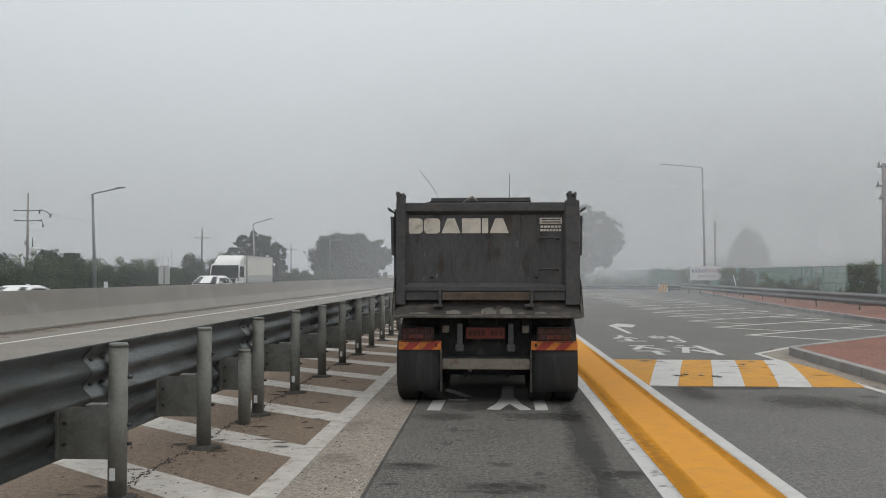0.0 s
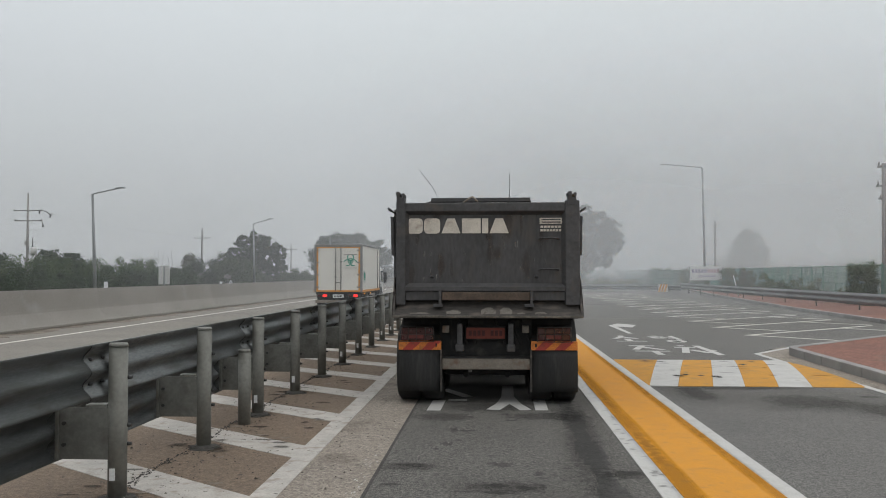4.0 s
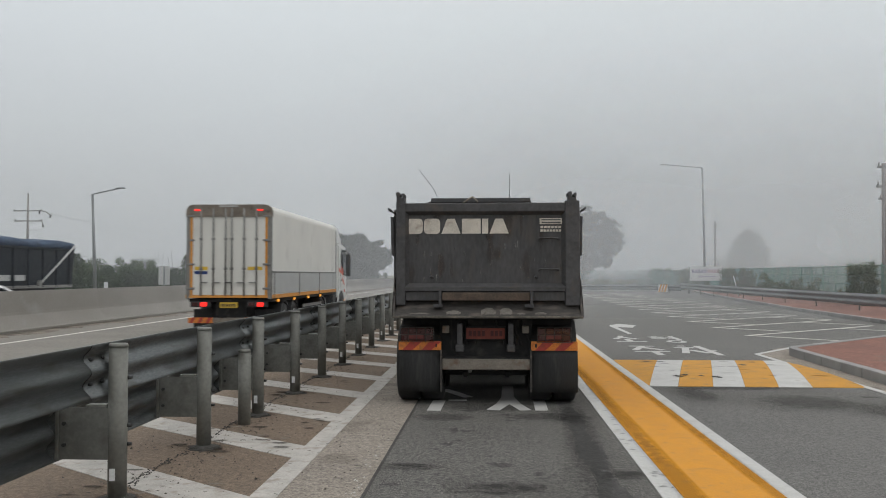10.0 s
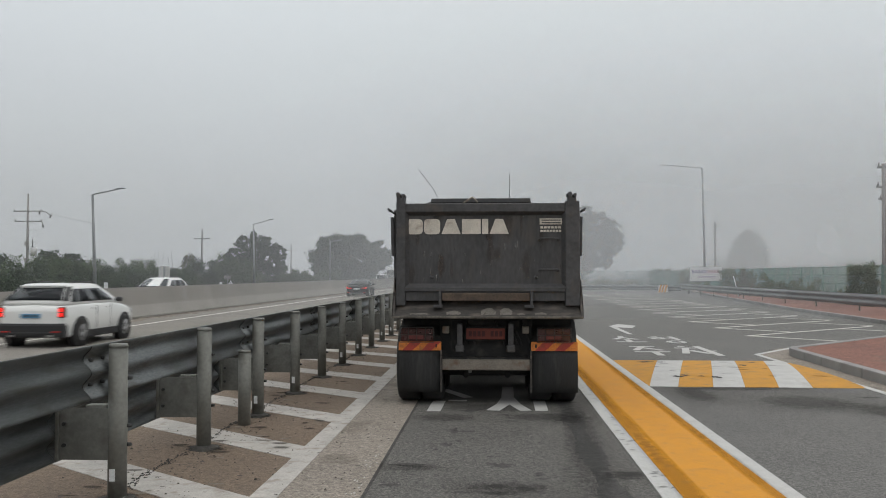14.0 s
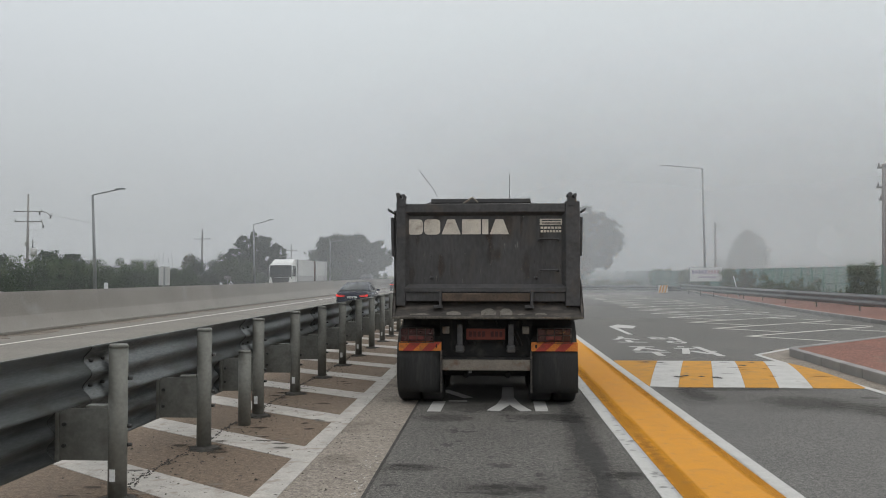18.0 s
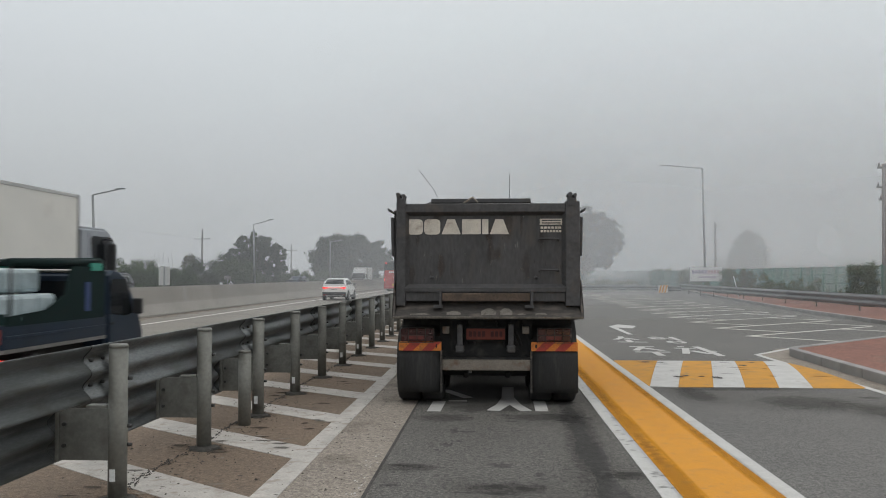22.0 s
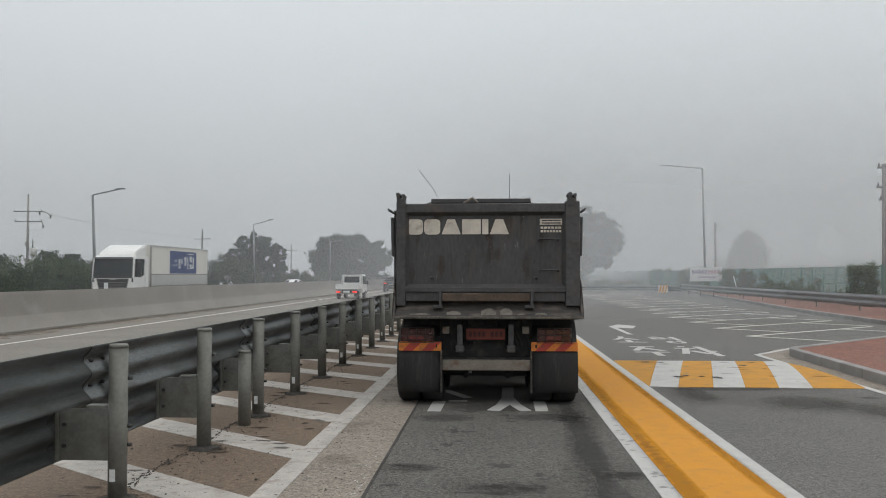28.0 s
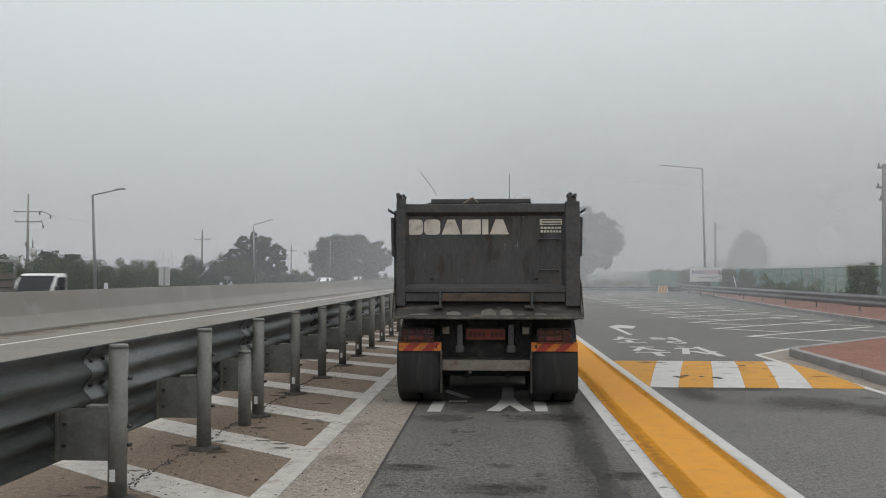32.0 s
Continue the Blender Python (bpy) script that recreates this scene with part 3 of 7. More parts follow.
for i in range(26):
    stain(rng.uniform(-3.3, -1.95), rng.uniform(6.0, 14.0), rng.uniform(0.05, 0.18), rng.uniform(0.03, 0.09), 0.0072 + 0.0001 * i, M_SOFT_B)
for k in range(4):
    stain(1.52, 7.0 + 3.2 * k, 0.12 - 0.01 * k, 3.6, 0.0135 + 0.0003 * k, M_WORN)
    stain(2.18, 7.6 + 3.2 * k, 0.07, 3.6, 0.0137 + 0.0003 * k, M_WORN)
for i in range(30):
    stain(rng.uniform(1.32, 1.44), rng.uniform(7.0, 13.5), rng.uniform(0.03, 0.06), rng.uniform(0.015, 0.05), 0.0125, M_SOFT, rng.uniform(-0.8, 0.8))
for i in range(14):
    y = rng.uniform(13.8, 17.2)
    stain(rng.uniform(2.6, 5.4), y, rng.uniform(0.06, 0.26), rng.uniform(0.05, 0.14), 0.055 * math.sin(math.pi * (y - 13.45) / 4.12) ** 0.8 + 0.012, M_SOFT, rng.uniform(-0.3, 0.3))
part("joint", bx(-1.012, -0.985, -10, 60, -0.01, 0.003), M_OIL, scuffs, "dark open joint")

# ---- kerbs ----


def kerb_run(name, points, height, width, label):
    """Kerb stones laid end to end along a line."""
    run = new(name)
    tagged(run, label, "kerb", "", "structure")
    for (x0, y0), (x1, y1) in zip(points, points[1:]):
        d = Vector((x1 - x0, y1 - y0))
        n = max(1, round(d.length / 1.0))
        for i in range(n):
            b = bx(0.006, d.length / n - 0.006, 0, width, -0.05, height, 0.018)
            ob = part("kerb_stone", b, M_KERB, run)
            p = Vector((x0, y0)) + d * i / n
            ob.matrix_basis = Matrix.Translation((p.x, p.y, 0)) @ Matrix.Rotation(math.atan2(d.y, d.x), 4, "Z")
    return run


kerb_run("kerb_island", [(10.4, 23.25), (6.34, 19.1), (6.22, 18.7), (6.04, 13.8), (5.86, 5.0)], 0.165, 0.18, "grey stone kerb round the red island")
kerb_run("kerb_far", [(22.6, 100), (20.1, 91), (17.6, 72), (15.7, 56), (14.2, 42.5), (13.4, 31), (13.3, 26)], 0.15, 0.18, "grey stone kerb along the footway")
slab("pavement_island", [(6.03, 5), (30, 5), (30, 26), (12.9, 25.6), (10.52, 23.1), (6.46, 18.95), (6.395, 18.7), (6.21, 13.8)], -0.05, 0.15, M_PAVER, "red-brown granular island surface", "pavement")

# ---- median barrier ----
barrier = new("median_barrier")
tagged(barrier, "long grey cast concrete median barrier with water stains", "barrier", "", "structure")
prof = [(-16.36, ROAD_Z), (-16.36, -0.09), (-16.13, 0.17), (-15.99, 1.15), (-15.81, 1.15), (-15.72, 0.46), (-15.695, 0.36), (-15.64, 0.27), (-15.53, 0.10), (-15.42, -0.06), (-15.38, -0.10), (-15.38, ROAD_Z)]
y = -40.0
while y < 320:
    part("barrier_segment", prism(prof, "y", y, y + 9.998), M_CONCRETE, barrier)
    y += 10.0
dirt_rng = random.Random(77)
for k in range(52):
    y0 = -20 + 5.0 * k
    rim = [(-14.55 + dirt_rng.uniform(-0.35, 0.3), y0 + 5.0 * j / 6) for j in range(7)]
    part("debris", prism([(-15.4, y0), (-15.4, y0 + 5.0)] + rim[::-1], "z", ROAD_Z - 0.01, ROAD_Z + 0.006), M_DEBRIS, barrier, "brown dirt gathered at the barrier's foot")
    part("debris", prism([(-15.4, y0), (-15.4, y0 + 5.0)] + [(-15.0 + 0.5 * (a + 14.55), b) for a, b in rim[::-1]], "z", ROAD_Z + 0.006, ROAD_Z + 0.016), M_GRIME, barrier, "dark grit along the barrier's foot")

# ---- morning mist: flat see-through sheets as painted haze, thicker over the parking area ----
M_HAZE = bpy.data.materials.new("mist")
M_HAZE.use_nodes = True
n, l = M_HAZE.node_tree.nodes, M_HAZE.node_tree.links
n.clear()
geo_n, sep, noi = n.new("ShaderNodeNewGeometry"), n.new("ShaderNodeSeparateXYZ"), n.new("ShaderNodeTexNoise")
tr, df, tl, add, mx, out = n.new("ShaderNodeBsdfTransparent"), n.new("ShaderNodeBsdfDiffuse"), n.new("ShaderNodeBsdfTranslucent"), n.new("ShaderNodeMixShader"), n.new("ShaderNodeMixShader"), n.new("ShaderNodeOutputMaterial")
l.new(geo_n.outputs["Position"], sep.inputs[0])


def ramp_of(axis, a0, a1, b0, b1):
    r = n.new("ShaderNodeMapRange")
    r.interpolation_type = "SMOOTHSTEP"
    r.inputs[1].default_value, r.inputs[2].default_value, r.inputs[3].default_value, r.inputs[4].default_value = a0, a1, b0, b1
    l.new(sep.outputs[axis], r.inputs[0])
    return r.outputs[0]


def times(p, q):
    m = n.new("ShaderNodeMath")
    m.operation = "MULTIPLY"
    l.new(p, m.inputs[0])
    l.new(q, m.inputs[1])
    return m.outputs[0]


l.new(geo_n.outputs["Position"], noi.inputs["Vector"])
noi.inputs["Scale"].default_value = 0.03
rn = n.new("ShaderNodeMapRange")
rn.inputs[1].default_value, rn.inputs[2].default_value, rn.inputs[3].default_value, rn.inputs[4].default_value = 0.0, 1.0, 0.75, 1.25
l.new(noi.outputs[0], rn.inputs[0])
# sheet opacity: more to the right and further off, less at foot and above trees
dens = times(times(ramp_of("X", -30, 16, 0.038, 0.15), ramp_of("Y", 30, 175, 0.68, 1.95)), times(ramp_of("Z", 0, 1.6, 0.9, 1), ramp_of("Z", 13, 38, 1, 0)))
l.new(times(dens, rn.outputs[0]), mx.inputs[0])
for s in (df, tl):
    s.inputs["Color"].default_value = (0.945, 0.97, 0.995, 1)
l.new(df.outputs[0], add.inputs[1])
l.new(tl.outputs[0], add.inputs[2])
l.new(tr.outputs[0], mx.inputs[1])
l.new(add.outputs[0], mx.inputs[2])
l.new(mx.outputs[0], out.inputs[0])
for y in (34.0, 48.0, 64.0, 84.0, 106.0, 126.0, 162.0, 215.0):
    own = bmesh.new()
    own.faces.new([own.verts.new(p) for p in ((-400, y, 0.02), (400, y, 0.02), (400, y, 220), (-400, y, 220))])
    tagged(part("haze_sheet", own, M_HAZE, None, "flat see-through sheet standing in for morning mist"), "", "mist", "veils of mist", "stuff")


# ---- guardrail beside the truck lane ----
def w_profile(x, z):
    """Cross section of a two-wave beam seen from behind, its waves reaching x, its lower edge at z."""
    out = [(0.066 * math.cos(math.tau * i / 24) ** 2, 0.40 * i / 24) for i in range(25)]
    return [(x + a, z + b) for a, b in out] + [(x + a - 0.012, z + b) for a, b in out[::-1]]


def rail_beam(x, z, y0, y1):
    """A rolled beam: smooth along its waves, sharp at its ends and rims."""
    own = prism(w_profile(x, z), "y", y0, y1)
    own.normal_update()
    for f in own.faces:
        f.smooth = len(f.verts) == 4 and abs(f.normal.z) < 0.97
    return own


guardrail = thing("guardrail", "galvanised two-beam steel guardrail on round grey posts", "guardrail")
POST_X, POST_STEP, POST_Y = -2.83, 1.97, 6.46
for k in range(-4, 30):
    y = POST_Y + POST_STEP * k
    post = part("post", rod((POST_X, y, -0.02), (POST_X, y, 1.155), 0.07, seg=20), M_POST, guardrail)
    part("cap", rod((POST_X, y, 1.155), (POST_X, y, 1.18), 0.076, 0.066, seg=20), M_POST, post, "rounded steel post cap")
    if k < 12:
        for z in (0.42, 0.56, 0.92):
            part("bolt", rod((POST_X + 0.06, y + 0.02, z), (POST_X + 0.10, y + 0.02, z), 0.017, 0.012, 8), M_BOLT, post)
        if k % 3 != 1:
            part("sticker", bx(POST_X - 0.03, POST_X + 0.012, y - 0.0735, y - 0.069, 0.16, 0.25), M_WPLATE, post, "small white reflective sticker")
    br = part("bracket", bx(-3.27, -2.885, y - 0.045, y - 0.037, 0.31, 0.70, 0.003), M_BRACKET, guardrail, "flat steel spacer plate")
    part("flange", bx(-3.285, -3.255, y - 0.07, y + 0.03, 0.30, 0.71, 0.004), M_BRACKET, br)
    part("flange", bx(-3.06, -2.9, y - 0.045, y + 0.05, 0.702, 0.722, 0.004), M_POST, br)
    for z in (0.42, 0.58):
        part("bolt", rod((-3.22, y - 0.065, z), (-3.22, y - 0.04, z), 0.015, seg=8), M_BOLT, br)
    part("foot_plate", rod((POST_X, y, 0), (POST_X, y, 0.016), 0.11, 0.085, 16), M_DEBRIS, post)
for k in range(-2, 15):
    y = POST_Y + POST_STEP * 2 * k - 0.06
    part("beam", rail_beam(-2.985 + 0.004 * (k % 2), 0.785, y - 0.2, y + 2 * POST_STEP - 0.196), M_GALV, guardrail)
    # dark strip put in for the shadow gap where the beams lap
    part("splice_shadow", prism(w_profile(-2.977, 0.78), "y", y - 0.207, y - 0.2), M_BOLT, guardrail)
    for zz in (0.89, 1.07):
        for e in (-0.1, 0.1):
            part("bolt", rod((-2.995, y + e, zz), (-2.955, y + e, zz), 0.016, 0.012, 8), M_BOLT, guardrail)
    part("beam", rail_beam(-3.365, 0.285, y + 0.03, y + 2 * POST_STEP + 0.026), M_GALV, guardrail)
M_MOUND = mat("dark_foot_mound", (0.05, 0.047, 0.042), 0.95, var=0.4, scale=6, fine=40, bump=0.5)
foot_rng = random.Random(61)
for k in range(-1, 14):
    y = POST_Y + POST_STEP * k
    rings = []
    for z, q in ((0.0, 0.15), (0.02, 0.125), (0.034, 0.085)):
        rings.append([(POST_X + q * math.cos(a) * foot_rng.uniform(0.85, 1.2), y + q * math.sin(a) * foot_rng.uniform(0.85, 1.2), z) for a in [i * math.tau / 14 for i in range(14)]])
    part("foot_mound", loft(rings), M_MOUND, guardrail, "ragged dark mound round the post's foot")
crack = bmesh.new()
for i in range(900):
    y = 5.6 + 14 * foot_rng.random() ** 1.3
    x = POST_X - 0.10 + foot_rng.gauss(0, 0.022) + 0.025 * math.sin(3.1 * y)
    q = foot_rng.uniform(0.004, 0.015)
    vs = [crack.verts.new((x + q * math.cos(a) * foot_rng.uniform(0.6, 1.3), y + q * math.sin(a) * foot_rng.uniform(0.6, 1.6), 0.006)) for a in (0.2, 1.5, 2.9, 4.2, 5.3)]
    top = crack.verts.new((x, y, 0.007 + q * 0.7))
    for j in range(5):
        crack.faces.new((vs[j], vs[(j + 1) % 5], top))
tagged(part("grit_line", crack, M_MOUND, None, "line of dark grit in the crack along the guardrail posts"), "", "gravel", "", "stuff")
short = thing("bollard", "short grey steel post beside the guardrail", "post", at=(-2.82, 9.79, 0))
part("post", rod((0, 0, 0), (0, 0, 0.82), 0.07, seg=20), M_POST, short)
part("cap", rod((0, 0, 0.82), (0, 0, 0.845), 0.075, 0.066, 20), M_POST, short)


# ---- trees and shrubs ----
def foliage(blobs, count, size, seed):
    """Many small two-sided leaf clumps over the shells of blobs (x, y, z, rx, rz)."""
    rs = np.random.RandomState(seed)
    b = np.array(blobs, float)
    wts = (b[:, 3] * b[:, 4]) / (b[:, 3] * b[:, 4]).sum()
    pick = b[rs.choice(len(b), count, p=wts)]
    d = rs.normal(size=(count, 3))
    d /= np.linalg.norm(d, axis=1)[:, None]
    rad = np.abs(rs.normal(0.62, 0.24, count))
    c = pick[:, :3] + d * rad[:, None] * np.stack([pick[:, 3], pick[:, 3], pick[:, 4]], 1)
    u = rs.normal(size=(count, 3))
    u /= np.linalg.norm(u, axis=1)[:, None]
    v = np.cross(u, rs.normal(size=(count, 3)))
    v /= np.linalg.norm(v, axis=1)[:, None]
    s = (size * rs.uniform(0.6, 1.3, count))[:, None]
    quad = np.stack([c - u * s, c + v * s * 0.55, c + u * s, c - v * s * 0.55], 1).reshape(-1, 3)
    me = bpy.data.meshes.new("leaves")
    me.from_pydata(quad.tolist(), [], np.arange(count * 4).reshape(-1, 4).tolist())
    return me


def tree(label, x, y, h, r, seed, leaf, n=2600, size=0.34, spread=1.0, low=0.25, lobes=()):
    """A tree with a tapered trunk, limbs and an uneven crown, round or grown in lobes (x, z, radius)."""
    rs = random.Random(seed)
    t = thing("tree", label, "tree", at=(x, y, -0.26))
    bm = rod((0, 0, 0), (0.1, 0, h * 0.45), 0.03 * h, 0.018 * h, 9)
    blobs = []
    for i in range(230):
        a, e = rs.uniform(0, math.tau), low + (0.97 - low) * rs.random() ** 0.8
        env = math.sqrt(max(0.02, 1 - ((e - 0.42) / 0.60) ** 2)) if e > 0.42 else 0.72 + 0.28 * (e - low) / (0.42 - low)
        q = r * spread * env * rs.uniform(0.12, 0.86) ** 0.6
        br = r * rs.uniform(0.07, 0.19)
        c = (q * math.cos(a), q * math.sin(a), h * e - br * 0.5)
        blobs.append((*c, br, br * rs.uniform(0.6, 0.9)))
        if i % 16 == 0:
            bm = rod((0.08, 0, h * rs.uniform(0.12, 0.4)), c, 0.009 * h, 0.003 * h, 5, bm)
    for i in range(46):
        a, e = rs.uniform(0, math.tau), rs.uniform(low + 0.1, 0.99)
        env = math.sqrt(max(0.03, 1 - ((e - 0.42) / 0.62) ** 2))
        q = r * spread * env * rs.uniform(0.78, 0.97)
        blobs.append((q * math.cos(a), q * math.sin(a), h * e, r * rs.uniform(0.05, 0.10), r * rs.uniform(0.06, 0.13)))
    if lobes:
        blobs = []
        for lx_, lz_, lr_ in lobes:
            for i in range(34):
                a, e, q = rs.uniform(0, math.tau), rs.uniform(-0.8, 1.0), rs.uniform(0.35, 1.0)
                f = math.sqrt(max(0.05, 1 - e * e)) * q * lr_
                br = lr_ * rs.uniform(0.14, 0.32)
                blobs.append((lx_ + f * math.cos(a), f * math.sin(a), lz_ + 0.8 * e * lr_, br, br * rs.uniform(0.6, 0.95)))
            bm = rod((0.08, 0, h * rs.uniform(0.15, 0.4)), (lx_, 0, lz_), 0.012 * h, 0.004 * h, 5, bm)
    part("trunk", bm, M_BARK, t)
    me = foliage(blobs, n, size, seed)
    me.materials.append(leaf)
    crown = new("crown", me)
    crown.parent = t
    return t


def shrubs(name, label, spots, n, size, seed, leaf, group=""):
    """A belt of shrubs nobody could count, as one thing."""
    me = foliage(spots, n, size, seed)
    me.materials.append(leaf)
    return tagged(new(name, me), label, "shrubs", group, "stuff")


tree("dense dark broadleaf tree beyond the motorway", -38.2, 134.6, 8.7, 5.6, 3, M_LEAF_A, 46000, 0.15, 1.0, 0.03,
     ((0.7, 7.5, 1.3), (-0.9, 6.7, 1.5), (2.5, 6.6, 1.5), (4.1, 5.3, 1.7), (-2.3, 5.0, 1.6), (1.2, 4.8, 2.5), (4.3, 3.2, 1.8), (-2.9, 3.4, 1.7), (0.2, 2.8, 3.0), (2.8, 2.2, 2.4), (-3.2, 1.6, 1.9)))
tree("broad round-crowned tree faded by fog", -33.0, 198.8, 11.6, 9.7, 5, M_LEAF_A, 90000, 0.22, 1.05, 0.04)
tree("tall tree dim in the fog behind the parking area", 14.4, 140, 12.9, 6.4, 8, M_LEAF_A, 46000, 0.18, 1.0, 0.2,
     ((0.5, 11.2, 2.0), (2.6, 10.4, 1.9), (4.6, 9.0, 1.7), (5.9, 7.6, 1.2), (3.2, 8.0, 2.4), (0.2, 8.4, 2.8), (4.4, 6.2, 1.6), (1.8, 5.4, 2.4), (3.4, 4.2, 1.5), (-2.6, 9.0, 2.6), (-4.2, 7.0, 2.2), (-1.6, 5.6, 2.6), (0.6, 3.4, 1.6)))
tree("faint tree almost lost in fog", 68.0, 236, 13.6, 5.2, 11, M_LEAF_B, 12000, 0.26, 1.0, 0.1,
     ((0.0, 12.0, 2.2), (-2.0, 10.6, 2.3), (2.0, 10.8, 2.4), (-2.8, 7.8, 2.4), (3.2, 8.0, 2.4), (0.0, 7.6, 3.2), (-2.2, 4.4, 2.8), (2.6, 4.2, 3.0)))
tree("small leafy tree beside the power pole", -45, 86, 4.6, 1.7, 13, M_LEAF_A, 3000, 0.13)
tree("small leafy tree at the motorway's verge", -42.6, 86, 4.2, 1.6, 14, M_LEAF_A, 3000, 0.13)
tree("leafy tree at the verge", -50.5, 86, 4.2, 1.8, 15, M_LEAF_A, 3000, 0.13)
tree("pale slender tree behind the shrubs", -47.5, 134, 5.2, 1.6, 16, M_LEAF_C, 1800, 0.17)
rs = random.Random(9)


def belt(x0, x1, y0, y1, count, h0, h1):
    """Spots of a shrub belt from (x0, y0) to (x1, y1), of uneven height."""
    out = []
    for i in range(count):
        f = (i + rs.random()) / count
        top = h0 + (h1 - h0) * rs.random() ** 1.6
        r = rs.uniform(0.5, 1.1)
        x, y = x0 + (x1 - x0) * f + rs.uniform(-1.2, 1.2), y0 + (y1 - y0) * f
        z = top - r * 0.7
        while z > 0:
            out.append((x + rs.uniform(-0.4, 0.4), y + rs.uniform(-0.5, 0.5), z, r, r * 0.85))
            z -= r * 0.9
            r *= 1.08
    return out


shrubs("shrub_belt", "dense dark green shrubs along the motorway's far side", belt(-36.5, -37, 62, 118, 70, 1.3, 2.7), 70000, 0.085, 2, M_LEAF_A)
shrubs("shrub_belt", "lighter green bushes behind the dark shrubs", belt(-39.5, -44, 66, 122, 60, 1.9, 3.7), 50000, 0.095, 3, M_LEAF_B)
shrubs("shrub_belt", "mixed green thicket before the trees", belt(-36, -36.5, 112, 132, 22, 2.2, 4.6), 30000, 0.10, 4, M_LEAF_B)
shrubs("shrub_belt", "low shrubs along the verge in the fog", belt(-35, -33, 140, 185, 30, 1.6, 3.2), 26000, 0.12, 6, M_LEAF_B)
spots = [(rs.uniform(66, 150), rs.uniform(235, 290), 1.5, rs.uniform(6, 10), rs.uniform(4, 7.5)) for i in range(26)]
shrubs("far_woods", "far woods dissolved in fog", spots, 40000, 0.3, 7, M_LEAF_B)
bare = thing("bare_tree", "leafless pale tree trunks behind the shrubs", "tree", at=(-49.5, 128, -0.26))
for i in range(5):
    x = -1.6 + 0.8 * i
    part("stem", tube([(x, 0, 0), (x + rs.uniform(-0.3, 0.3), 0, 3.6), (x + rs.uniform(-0.7, 0.7), 0, 5.2 + rs.uniform(-0.6, 0.5))], 0.032), M_POLE, bare)


# ---- street lamps and power poles ----
def street_lamp(x, y, h, arm, rise, toward, lean=0.0):
    t = thing("street_lamp", "slim grey steel street lamp with one long arm", "street lamp", "street lamps", at=(x, y, -0.26))
    top = Vector((lean, 0, h))
    part("pole", rod((0, 0, 0), top, 0.13, 0.075, 12), M_LAMP, t)
    tip = top + Vector((toward * arm, 0, rise))
    part("arm", tube([top - Vector((0, 0, 0.12)), top + Vector((toward * 0.12, 0, 0.02)), tip], 0.045, 8), M_LAMP, t)
    part("lamp_head", bx(tip.x - 0.4, tip.x + 0.25, -0.12, 0.12, tip.z - 0.05, tip.z + 0.03, 0.02), M_LAMP, t)
    part("base", bx(-0.25, 0.25, -0.25, 0.25, 0, 0.12, 0.02), M_CONCRETE, t)
    return t


street_lamp(-27.25, 58.4, 7.5, 2.05, 0.42, 1, -0.3)
street_lamp(-27.4, 99.0, 7.82, 2.1, 0.55, 1, -0.2)
street_lamp(-27.5, 146, 7.6, 2.1, 0.3, 1)
street_lamp(20.4, 85, 12.25, 3.6, 0.35, -1, -0.2)


def power_pole(x, y, h, arms, label, transformer=False):
    t = thing("utility_pole", label, "utility pole", "utility poles", at=(x, y, -0.26))
    part("pole", rod((0, 0, 0), (0, 0, h), 0.19, 0.10, 12), M_POLE, t)
    for z, a, b in arms:
        arm = part("crossarm", bx(-a, b, -0.06, 0.06, z - 0.06, z + 0.06), M_STEEL, t)
        if transformer:
            part("strut", tube([(b - 0.05, 0, z), (b + 0.5, 0, z - 0.12), (b + 1.0, 0, z - 0.5), (b + 1.25, 0, z - 0.52)] if z > 9 else [(b - 0.05, 0, z), (b + 0.1, 0, z - 0.6)], 0.06), M_STEEL, arm)
            for e in ((b - 0.3, z - 0.4), (b + 1.0, z - 0.85)) if z > 9 else ((b + 0.1, z - 0.75),):
                part("insulator", rod((e[0], 0, e[1]), (e[0], 0, e[1] + 0.38), 0.10, 0.06, 8), M_BOLT, arm)
        for s in (-a + 0.1, b - 0.1):
            part("insulator", rod((s, 0, z + 0.05), (s, 0, z + 0.28), 0.05, 0.04, 8), M_POLE, arm)
    if transformer:
        part("transformer", rod((0.75, 0, h * 0.36), (0.75, 0, h * 0.45), 0.36, seg=16), M_BOX_GREY, t, "grey drum transformer")
        for z in (0.30, 0.47):
            part("pole_box", bx(-0.3, -0.1, -0.15, 0.15, h * z, h * z + 0.5, 0.03), M_POLE, t)
        part("fuse", rod((0.62, 0, h * 0.45), (0.62, 0, h * 0.54), 0.07, 0.05, 8), M_BOLT, t)
        part("bracket", bx(0, 0.5, -0.04, 0.04, h * 0.38, h * 0.39), M_STEEL, t)
    return t


power_pole(-54.5, 99.1, 11.5, [(9.45, 1.75, 1.7), (8.25, 1.6, 1.75)], "concrete power pole with two crossarms and a transformer", True)
power_pole(-50, 147.2, 9.9, [(8.2, 1.4, 1.4)], "concrete power pole with one crossarm")
power_pole(-50, 213.6, 9.7, [(8.1, 1.4, 1.4)], "concrete power pole far off in the fog")
power_pole(27.65, 110, 8.6, [(8.0, 0.4, 0.4)], "slim concrete power pole behind the fence")
power_pole(21.9, 50, 8.2, [(8.0, 0.35, 0.4), (6.9, 0.4, 0.4), (6.2, 0.28, 0.3)], "wooden power pole with cables and small fittings")


